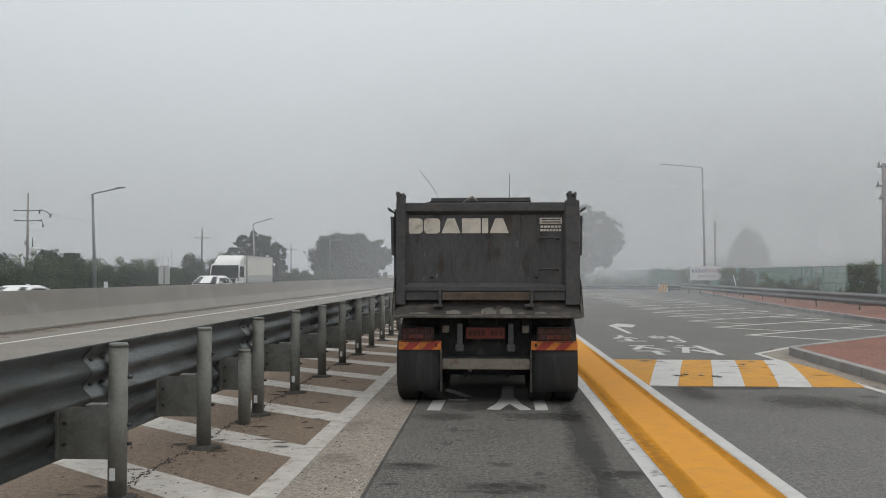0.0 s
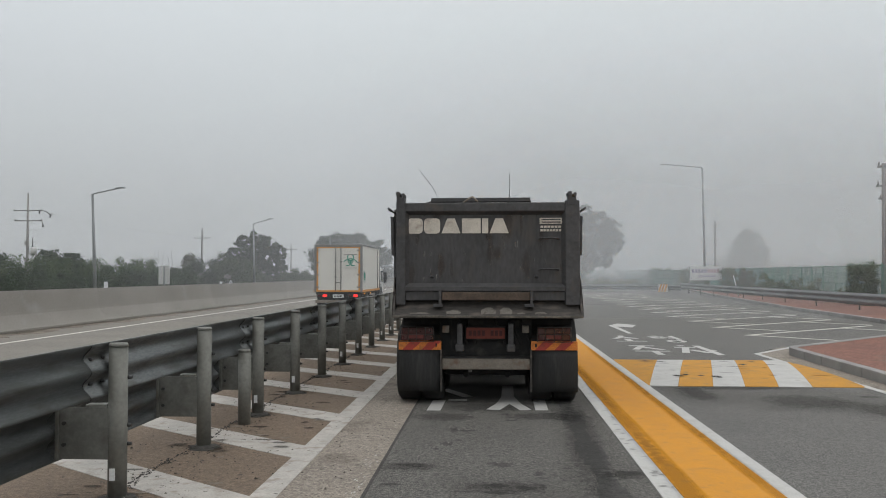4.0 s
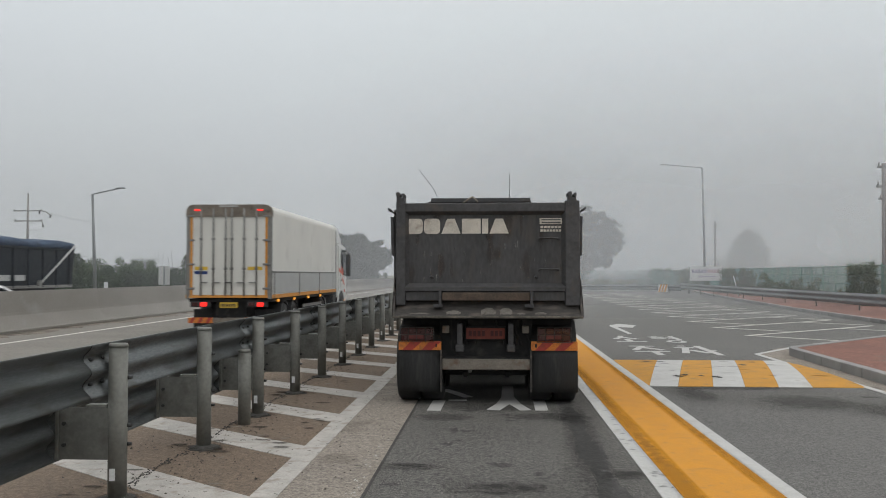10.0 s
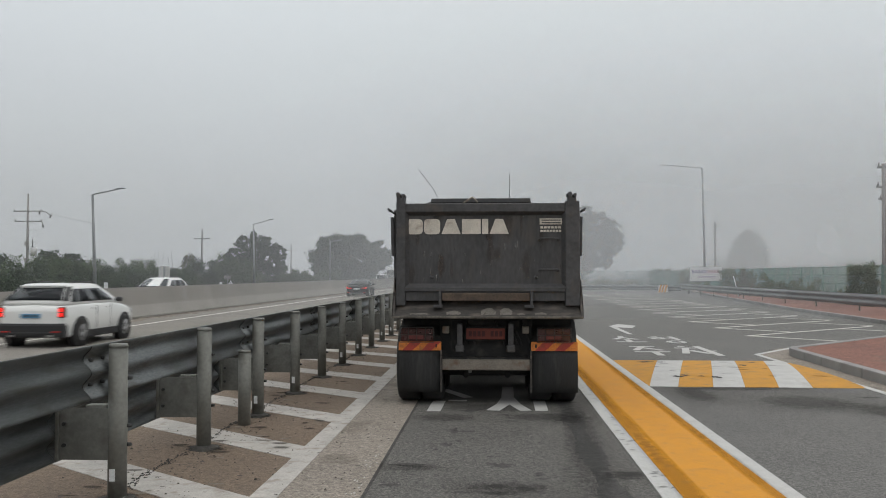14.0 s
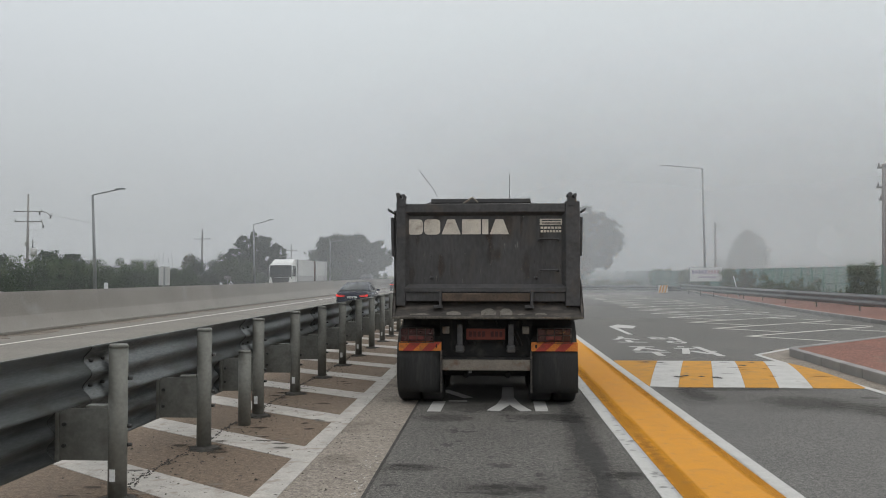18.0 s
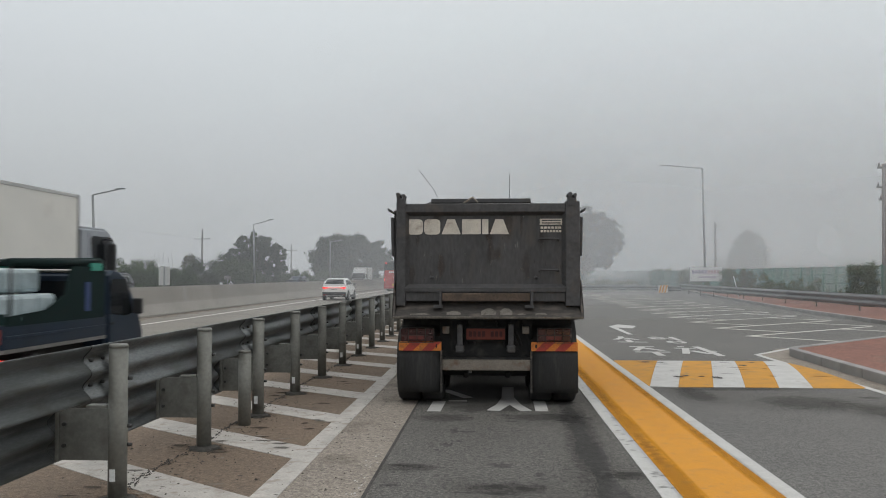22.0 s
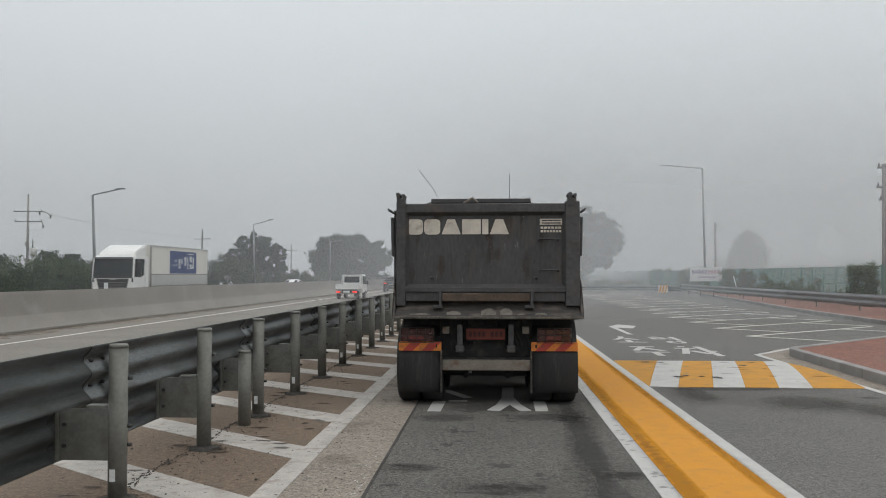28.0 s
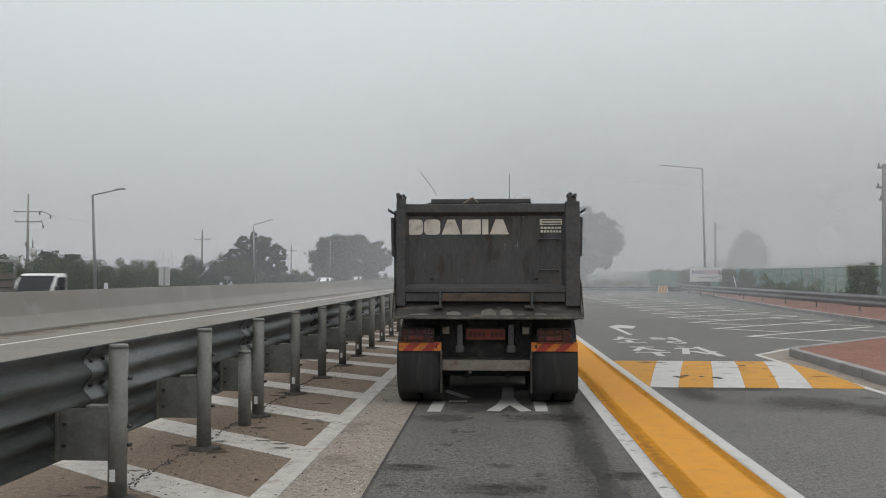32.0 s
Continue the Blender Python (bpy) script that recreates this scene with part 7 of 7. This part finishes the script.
part("roll_of_sheet", rod((-0.85, 3.15, 2.08), (0.85, 3.15, 2.08), 0.10, seg=12), M_NET, t, "rolled dark green sheet")
part("decal", bx(-0.82, -0.3, -0.012, 0.0, 0.86, 1.06), M_OFFWHITE, t)
part("decal", bx(0.3, 0.84, -0.012, 0.0, 0.86, 1.08), M_RED, t)
part("decal", bx(-0.2, 0.2, -0.012, 0.0, 1.0, 1.08), M_YPLATE, t)


# red express coach
def coach():
    t = thing("coach", "bright red express coach with black windows and white line pattern", "bus")
    L, w, H = 12.0, 2.49, 3.48
    hw = w / 2

    def shell(z0, z1, inset0, inset1, y0, y1, lean=0.0):
        own = loft([[(-hw + inset0, y0, z0), (hw - inset0, y0, z0), (hw - inset0, y1, z0), (-hw + inset0, y1, z0)],
                    [(-hw + inset1, y0 + 0.04, z1), (hw - inset1, y0 + 0.04, z1), (hw - inset1, y1 - lean, z1), (-hw + inset1, y1 - lean, z1)]])
        bmesh.ops.bevel(own, geom=own.edges[:], offset=0.07, segments=3, affect="EDGES")
        return own
    part("lower_body", shell(0.35, 2.08, 0.0, 0.0, 0.0, L, 0.05), M_BUSRED, t)
    part("upper_body", shell(2.03, 3.35, 0.004, 0.09, 0.02, L - 0.06, 0.45), M_GLASS, t, "band of black tinted windows")
    roof = part("roof", shell(3.26, 3.46, 0.07, 0.22, 0.05, L - 0.45, 0.3), M_GREYP, t)
    own = loft([[(-0.95, 0.6, 3.44), (0.95, 0.6, 3.44), (0.95, 3.2, 3.44), (-0.95, 3.2, 3.44)], [(-0.85, 0.9, 3.56), (0.85, 0.9, 3.56), (0.85, 2.4, 3.56), (-0.85, 2.4, 3.56)]])
    part("roof_unit", own, M_GREYP, roof)
    own = loft([[(-0.95, 6.0, 3.44), (0.95, 6.0, 3.44), (0.95, 9.8, 3.44), (-0.95, 9.8, 3.44)], [(-0.85, 6.5, 3.53), (0.85, 6.5, 3.53), (0.85, 9.2, 3.53), (-0.85, 9.2, 3.53)]])
    part("roof_unit", own, M_GREYP, roof)
    part("roof_hatch", bx(-0.5, 0.5, 4.2, 5.4, 3.45, 3.5, 0.02), M_BOX_GREY, roof)
    for s in (-1, 1):
        part("waist_trim", bx(s * hw - 0.01, s * hw + 0.012, 0.1, L - 0.15, 2.03, 2.09), M_PLASTIC, t)
        part("cant_rail", bx(s * (hw - 0.085) - 0.01, s * (hw - 0.085) + 0.016, 0.2, L - 0.8, 3.16, 3.21), M_BOX_GREY, t, "thin silver line over the windows")
        part("pillar", prism([(L - 0.66, 1.35), (L - 0.50, 1.30), (L - 0.82, 2.1), (L - 1.2, 2.85), (L - 1.55, 3.2), (L - 1.72, 3.2), (L - 1.35, 2.85), (L - 0.98, 2.1)], "x", s * (hw - 0.03) - 0.02, s * hw + 0.012), M_BOX_GREY, t, "curved silver line down the front pillar")
        part("corner_window", prism([(L - 0.42, 1.5), (L - 0.06, 1.5), (L - 0.2, 2.3), (L - 0.45, 2.95), (L - 1.1, 2.95), (L - 0.72, 2.1)], "x", s * (hw - 0.03) - 0.02, s * hw + 0.008), M_GLASS, t, "dark cab side window")
        part("battery_door", bx(s * hw - 0.004, s * hw + 0.007, L - 1.0, L - 0.35, 0.55, 1.2, 0.004), M_BUSRED, t)
        for i in range(6):
            yy = 1.6 + 1.45 * i
            part("window_joint", bx(s * (hw - 0.02) - 0.02, s * (hw - 0.02) + 0.012, yy, yy + 0.03, 2.12, 2.7), M_PLASTIC, t)
        # fan of white lines on the side
        for i in range(11):
            z0 = 0.80 + 0.098 * i
            part("side_line", prism([(8.7 - 0.02 * i, z0), (8.7 - 0.02 * i, z0 + 0.06), (4.6, 1.42 + 0.045 * i + 0.016), (4.6, 1.42 + 0.045 * i)], "x", s * hw, s * (hw + 0.006)), M_WPLATE, t, "white line of the side pattern")
        part("name_bar", bx(s * hw - 0.004, s * hw + 0.008, 1.2, 3.3, 1.38, 1.60), M_WPLATE, t, "white lettering shown as a bar")
        part("vent", bx(s * hw - 0.004, s * hw + 0.010, 0.9, 1.9, 0.75, 1.05), M_PLASTIC, t)
        part("vent", bx(s * hw - 0.004, s * hw + 0.010, 2.3, 2.75, 0.45, 1.05), M_PLASTIC, t)
        part("vent", bx(s * hw - 0.004, s * hw + 0.010, 11.2, 11.6, 0.85, 1.15), M_PLASTIC, t)
        for i in range(4):
            part("side_marker", bx(s * hw - 0.005, s * hw + 0.012, 4.4 + 1.3 * i, 4.47 + 1.3 * i, 0.56, 0.59), M_AMBER, t)
        for ay in (3.15, 9.7):
            # black disc painted over the side for the shaded wheel opening
            part("arch_disc", rod((s * (hw - 0.5), ay, 0.52), (s * (hw + 0.004), ay, 0.52), 0.60, seg=24), M_PLASTIC, t)
            part("arch_lip", prism([(ay + 0.66 * math.cos(a), 0.52 + 0.66 * math.sin(a)) for a in [i * math.pi / 10 for i in range(11)]] + [(ay + 0.59 * math.cos(a), 0.52 + 0.59 * math.sin(a)) for a in [i * math.pi / 10 for i in range(10, -1, -1)]],
                                   "x", s * hw, s * (hw + 0.014)), M_BUSRED, t)
            wheel(t, s * (hw - 0.10), ay, 0.52, 0.3, s, M_RIM, True)
        part("lamp_cluster", prism([(s * (hw - 0.03), 0.92), (s * (hw - 0.2), 0.92), (s * (hw - 0.13), 1.25), (s * (hw - 0.2), 1.55), (s * (hw - 0.03), 1.6)], "y", -0.014, 0.08), M_LENS_B, t, "dark red angular lamp cluster")
        part("tail_lamp", prism([(s * (hw - 0.06), 1.2), (s * (hw - 0.13), 1.2), (s * (hw - 0.15), 1.45), (s * (hw - 0.05), 1.5)], "y", -0.02, 0.08), M_TAIL, t, "glowing tail lamp")
        part("top_lamp", bx(s * (hw - 0.24) - 0.05, s * (hw - 0.24) + 0.05, 0.0, 0.1, 3.22, 3.36, 0.02), M_TAIL, t)
        part("mirror_arm", tube([(s * (hw - 0.1), L - 0.5, 2.95), (s * (hw + 0.1), L + 0.15, 2.95), (s * (hw + 0.2), L + 0.35, 2.7)], 0.05), M_PLASTIC, t)
        part("mirror", bx(s * (hw + 0.2) - 0.12, s * (hw + 0.2) + 0.12, L + 0.28, L + 0.42, 2.1, 2.75, 0.05), M_PLASTIC, t)
        part("head_lamp", bx(s * 0.85 - 0.22, s * 0.85 + 0.22, L - 0.06, L + 0.02, 0.75, 0.95, 0.03), M_CLEAR, t)
    part("windscreen", loft([[(-hw + 0.05, L - 0.02, 1.35), (hw - 0.05, L - 0.02, 1.35), (hw - 0.05, L - 0.25, 1.35), (-hw + 0.05, L - 0.25, 1.35)], [(-hw + 0.06, L - 0.06, 1.95), (hw - 0.06, L - 0.06, 1.95), (hw - 0.06, L - 0.3, 1.95), (-hw + 0.06, L - 0.3, 1.95)],
                             [(-hw + 0.12, L - 0.33, 2.98), (hw - 0.12, L - 0.33, 2.98), (hw - 0.12, L - 0.6, 2.98), (-hw + 0.12, L - 0.6, 2.98)]]), M_GLASS2, t, "raked dark windscreen")
    part("brow", loft([[(-hw + 0.1, L - 0.36, 2.95), (hw - 0.1, L - 0.36, 2.95), (hw - 0.1, L - 1.4, 2.95), (-hw + 0.1, L - 1.4, 2.95)], [(-hw + 0.12, L - 0.52, 3.2), (hw - 0.12, L - 0.52, 3.2), (hw - 0.12, L - 1.6, 3.2), (-hw + 0.12, L - 1.6, 3.2)],
                       [(-hw + 0.24, L - 1.0, 3.45), (hw - 0.24, L - 1.0, 3.45), (hw - 0.24, L - 1.8, 3.45), (-hw + 0.24, L - 1.8, 3.45)]], smooth=True), M_GREYP, t, "rounded dark roof brow")
    part("rear_window", bx(-hw + 0.15, hw - 0.15, 0.0, 0.06, 2.5, 3.18, 0.02), M_GLASS2, t)
    part("rear_panel", bx(-hw + 0.08, hw - 0.08, -0.012, 0.06, 1.95, 2.44, 0.02), M_BUSRED, t)
    part("engine_door", bx(-hw + 0.3, hw - 0.3, -0.012, 0.05, 0.6, 1.45, 0.02), M_BUSRED, t)
    for i in range(6):
        part("text_bar", bx(-0.68 + i * 0.23, -0.50 + i * 0.23, -0.02, -0.008, 2.12, 2.3), M_WPLATE, t, "white letter shown as a bar")
    part("text_bar", bx(-0.2, 0.25, -0.02, -0.008, 1.6, 1.68), M_WPLATE, t)
    part("number_plate", bx(-0.27, 0.27, -0.03, 0.0, 0.66, 0.86, 0.008), M_YPLATE, t, "yellow number plate")
    part("rear_bumper", bx(-hw + 0.02, hw - 0.02, -0.05, 0.2, 0.32, 0.58, 0.05), M_BUSRED, t)
    part("underside", bx(-hw + 0.15, hw - 0.15, 0.3, L - 0.3, 0.22, 0.4), M_CHASSIS, t)
    return t


V["coach"] = coach()

# oncoming traffic
V["o_box"] = lorry("box_truck", "white box truck with a tall roof deflector", 10.85, 2.45, 3.45, 1.1, 2.0, 2.75, M_BOX_WHITE, M_VAN_WHITE, True, None, 0.6, 4, False, (2.0, 3.3, 9.3), top_lamps=False)
V["o_box_small"] = lorry("box_truck", "white box truck with a roof deflector in the fog", 8.0, 2.3, 3.2, 1.05, 1.75, 2.3, M_BOX_WHITE, M_VAN_WHITE, True, None, None, 4, False, (1.8, 6.8), top_lamps=False)
t = V["o_logo"] = lorry("box_truck", "white box truck with a dark blue poster on its side", 13.0, 2.5, 3.7, 1.15, 2.3, 3.05, M_BOX_WHITE, M_VAN_WHITE, True, None, 0.75, 4, False, (2.2, 3.5, 11.4), top_lamps=False)
for s in (-1, 1):
    pan = part("poster", bx(s * 1.25 - 0.006, s * 1.25 + 0.012, 2.4, 7.4, 1.98, 3.45), M_BLUED, t, "dark blue poster panel")
    for y0, y1, z0, z1 in ((2.9, 3.15, 2.3, 3.1), (3.3, 3.75, 2.75, 3.15), (3.3, 3.75, 2.3, 2.6), (4.0, 4.2, 2.25, 3.15), (4.35, 4.75, 2.5, 3.1), (5.1, 5.35, 2.6, 2.95), (5.5, 5.8, 2.3, 2.95), (6.1, 6.6, 2.75, 2.9), (6.1, 6.9, 2.45, 2.6), (3.0, 4.2, 3.25, 3.32)):
        part("poster_mark", bx(s * 1.25 - 0.006, s * 1.25 + 0.017, y0, y1, z0, z1), M_WPLATE, pan)
V["o_trailer"] = lorry("semi_trailer", "white lorry pulling two grey-white box bodies", 19.0, 2.5, 3.55, 1.15, 2.2, 3.05, M_BOX_COOL, M_VAN_WHITE, True, None, 0.6, 4, False, (1.6, 5.2, 9.6, 10.9, 17.3), gaps=[(0.0, 7.3), (8.1, 16.6)], top_lamps=False)


def tipper_far():
    """The oncoming tipper with a sheeted body."""
    t = thing("tipper_truck", "dark blue tipper truck with a sheeted load", "truck")
    L, hw = 11.4, 1.25
    own = loft([[(-hw, 0.25, 1.25), (hw, 0.25, 1.25), (hw, 8.5, 1.25), (-hw, 8.5, 1.25)], [(-hw, 0.0, 3.2), (hw, 0.0, 3.2), (hw, 8.5, 3.2), (-hw, 8.5, 3.2)]])
    body = part("tipper_body", own, M_TIPB, t)
    rings = []
    for i in range(22):
        y = -0.05 + 8.6 * i / 21
        sag = 0.035 * math.sin(i * 1.7) + 0.03 * math.sin(i * 0.6)
        rings.append([(-hw - 0.04, y, 3.12 + sag * 0.5), (-hw * 0.96, y, 3.38 + sag), (-hw * 0.5, y, 3.5 + sag), (0, y, 3.54 + sag), (hw * 0.5, y, 3.5 + sag), (hw * 0.96, y, 3.38 + sag), (hw + 0.04, y, 3.12 + sag * 0.5)])
    part("tarpaulin", loft(rings, smooth=True), M_TARP, t, "dark blue tarpaulin over the load")
    for s in (-1, 1):
        for i in range(7):
            part("side_rib", bx(s * (hw + 0.03) - 0.03, s * (hw + 0.03) + 0.03, 0.5 + 1.25 * i, 0.6 + 1.25 * i, 1.3, 3.05, 0.01), M_TIPB, body)
        part("top_rail", bx(s * (hw + 0.03) - 0.04, s * (hw + 0.03) + 0.04, 0.1, 8.5, 3.02, 3.12, 0.012), M_TIPB, body)
        part("bottom_rail", bx(s * (hw + 0.02) - 0.03, s * (hw + 0.02) + 0.03, 0.3, 8.5, 1.25, 1.38, 0.012), M_STEEL, body)
        part("side_strut", tube([(s * (hw + 0.10), 0.1, 3.3), (s * (hw + 0.10), 3.4, 1.45)], 0.045), M_BOX_GREY, t, "pale diagonal strut of the sheeting arm")
        part("strut_foot", bx(s * (hw + 0.10) - 0.06, s * (hw + 0.10) + 0.06, 3.3, 3.6, 1.35, 1.6, 0.02), M_STEEL, t)
        for j in range(2):
            part("decal", bx(s * (hw + 0.02) - 0.02, s * (hw + 0.02) + 0.025, 4.6 + 1.2 * j, 5.4 + 1.2 * j, 1.6, 1.85), M_BOX_GREY, t)
        for ay in (1.3, 2.65, 7.4, 10.0):
            wheel(t, s * 1.05, ay, 0.52, 0.3, s, M_RIM, True)
        part("mudguard", prism([(10.0 + 0.68 * math.cos(a), 0.56 + 0.64 * math.sin(a)) for a in [i * math.pi / 8 for i in range(9)]] + [(10.0 + 0.62 * math.cos(a), 0.56 + 0.58 * math.sin(a)) for a in [i * math.pi / 8 for i in range(8, -1, -1)]], "x", s * 0.8, s * 1.26), M_PLASTIC, t)
        part("visor_lamp", bx(s * 0.78 - 0.26, s * 0.78 + 0.26, L - 0.12, L + 0.03, 2.98, 3.06, 0.02), M_HEAD, t, "lit lamp under the sun visor")
    part("chassis", bx(-0.45, 0.45, 0.4, L - 0.5, 0.7, 1.25), M_CHASSIS, t)
    cab_part(t, M_NAVY, L - 2.2, L, 2.46, 0.7, 3.35)
    part("sun_visor", bx(-1.15, 1.15, L - 0.2, L + 0.12, 3.1, 3.26, 0.02), M_PLASTIC, t)
    own = prism([(L - 2.15, 3.33), (L - 0.35, 3.33), (L - 0.6, 3.52), (L - 1.1, 3.68), (L - 2.15, 3.74)], "x", -1.12, 1.12)
    bmesh.ops.bevel(own, geom=own.edges[:], offset=0.08, segments=2, affect="EDGES")
    part("roof_cap", own, M_NAVY, t, "rounded dark blue roof deflector")
    return t


V["o_tipper"] = tipper_far()
V["o_suv_a"] = car("white SUV running ahead of a box truck", M_VAN_WHITE, 4.8, 1.92, 1.78, "suv", False)
V["o_sedan_a"] = car("white saloon car seen over the barrier", M_VAN_WHITE, 4.7, 1.85, 1.42, "sedan", False)
V["o_van_a"] = car("silver-white van seen over the barrier", M_BOX_GREY, 5.1, 1.92, 1.95, "van", False, category="van")
V["o_car_dark"] = car("dark car half hidden by the barrier", M_GREYP, 4.7, 1.87, 1.68, "suv", False)
V["o_sedan_b"] = car("white hatchback seen over the barrier", M_VAN_WHITE, 4.6, 1.85, 1.6, "suv", False)
V["o_sedan_c"] = car("pale saloon car seen over the barrier", M_VAN_WHITE, 4.7, 1.85, 1.42, "sedan", False)
V["o_suv_b"] = car("white SUV on the far carriageway", M_VAN_WHITE, 4.7, 1.9, 1.72, "suv", False)
V["o_cab_a"] = small_truck("white double-cab truck on the far carriageway", M_VAN_WHITE, 5.2, True, False)
V["o_sedan_d"] = car("pale silver saloon low behind the barrier", M_BOX_GREY, 4.7, 1.85, 1.48, "sedan", False)
V["o_van_b"] = car("dark grey van on the far carriageway", M_GREYP, 5.1, 1.95, 2.0, "van", False, category="van")
V["o_suv_c"] = car("dark blue-grey SUV on the far carriageway", M_NAVY, 4.7, 1.9, 1.75, "suv", False)
V["o_sedan_e"] = car("white SUV low behind the barrier", M_VAN_WHITE, 4.6, 1.86, 1.62, "suv", False)
V["o_sedan_f"] = car("white saloon gliding behind the barrier", M_VAN_WHITE, 4.7, 1.85, 1.39, "sedan", False)
t = V["o_rack"] = small_truck("dark grey small truck with a pipe rack and boxed cargo", M_GREYP, 5.2, False, False)
for i in range(4):
    part("cargo_crate", bx(-0.8, 0.8, 0.1 + 0.02 * i, 3.2, 0.82 + 0.3 * i, 1.07 + 0.3 * i, 0.02), M_CRATE, t, "grey-brown crate on the bed")
for s in (-1, 1):
    for yy in (0.2, 1.7, 3.3):
        part("rack_post", rod((s * 0.8, yy, 1.1), (s * 0.8, yy, 2.4), 0.025, seg=6), M_STEEL, t)
    part("rack_rail", rod((s * 0.8, -0.1, 2.4), (s * 0.8, 4.8, 2.4), 0.03, seg=6), M_STEEL, t)
for i in range(6):
    part("pipe", rod((-0.6 + 0.22 * i, -0.2, 2.45), (-0.6 + 0.22 * i, 4.7, 2.45), 0.035, seg=6), M_STEEL, t)
V["o_cab_b"] = small_truck("white small truck following on the far carriageway", M_VAN_WHITE, 5.1, False, False)
V["o_car_x"] = car("white car far off on the oncoming side", M_VAN_WHITE, 4.6, 1.86, 1.62, "suv", False)
V["o_sedan_h"] = car("white saloon with only its roof over the barrier", M_VAN_WHITE, 4.7, 1.85, 1.5, "sedan", False)
V["o_car_y"] = car("white car deep in the fog on the oncoming side", M_VAN_WHITE, 4.6, 1.86, 1.66, "suv", False)


# ---- traffic: place of the near end along the road, as start and speed in m/s ----
AWAY = {"waste": (-7.5, -52.2, 23.55), "wing": (-7.6, -218.07, 24.28), "box": (-8.1, -264.4, 25.79), "sedan_black": (-11.8, -357.1, 30.865),
        "suv_white": (-11.8, -384.2, 28.99), "sedan_dark": (-11.6, -468.9, 31.91), "sedan_blue": (-7.75, -462.5, 28.34), "coach": (-11.4, -554.27, 29.77),
        "suv_tall": (-11.7, -607.2, 30.495), "trailer": (-11.5, -527.3, 24.45), "loaded": (-7.9, -478.7, 22.31), "pickup": (-7.9, -654.0, 26.51),
        "pickup_far": (-11.4, -771.85, 29.97), "suv_dark": (-11.6, -682.0, 27.89)}
TOWARD = {"o_box": (-22.0, 70.4, -22.54, 10.85), "o_suv_a": (-19.4, 56.4, -37.16, 4.8), "o_tipper": (-22.0, 278.6, -24.79, 11.4), "o_van_a": (-19.4, 333.9, -34.45, 5.1),
          "o_car_dark": (-22.6, 284.0, -28.09, 4.7), "o_sedan_a": (-19.4, 325.5, -37.4, 4.7), "o_sedan_b": (-22.6, 362.0, -26.09, 4.6), "o_suv_b": (-19.4, 552.8, -36.09, 4.7),
          "o_cab_a": (-19.4, 630.0, -34.26, 5.2), "o_sedan_d": (-19.4, 685.0, -36.47, 4.7), "o_trailer": (-22.0, 541.0, -25.1, 19.0), "o_van_b": (-22.6, 626.2, -26.34, 5.1),
          "o_suv_c": (-22.6, 902.6, -36.6, 4.7), "o_box_small": (-22.0, 691.8, -25.0, 8.0), "o_sedan_e": (-19.4, 940.8, -35.26, 4.6), "o_logo": (-22.0, 732.9, -24.415, 13.0),
          "o_sedan_f": (-22.6, 1096.8, -35.77, 4.7), "o_rack": (-19.4, 1026.0, -31.19, 5.2), "o_cab_b": (-19.4, 1158.5, -35.1, 5.1),
          "o_car_x": (-19.4, 1155.8, -33.08, 4.6), "o_car_y": (-22.6, 1382.4, -38.79, 4.6), "o_sedan_c": (-19.4, 32.4, -35.0, 4.7), "o_sedan_h": (-19.4, 374.3, -34.5, 4.7)}
TIMES = [0.0, 0.1, 0.2] + [float(i) for i in range(1, 32)] + [31.8, 31.9, 32.0]


def motions():
    for name, (x, y0, v) in AWAY.items():
        walk(V[name], [(s, pose(x, y0 + v * s, ROAD_Z)) for s in TIMES])
    for name, (x, y0, v, length) in TOWARD.items():
        walk(V[name], [(s, pose(x, y0 + v * s + length, ROAD_Z, 0, 0, 180)) for s in TIMES])


motions()
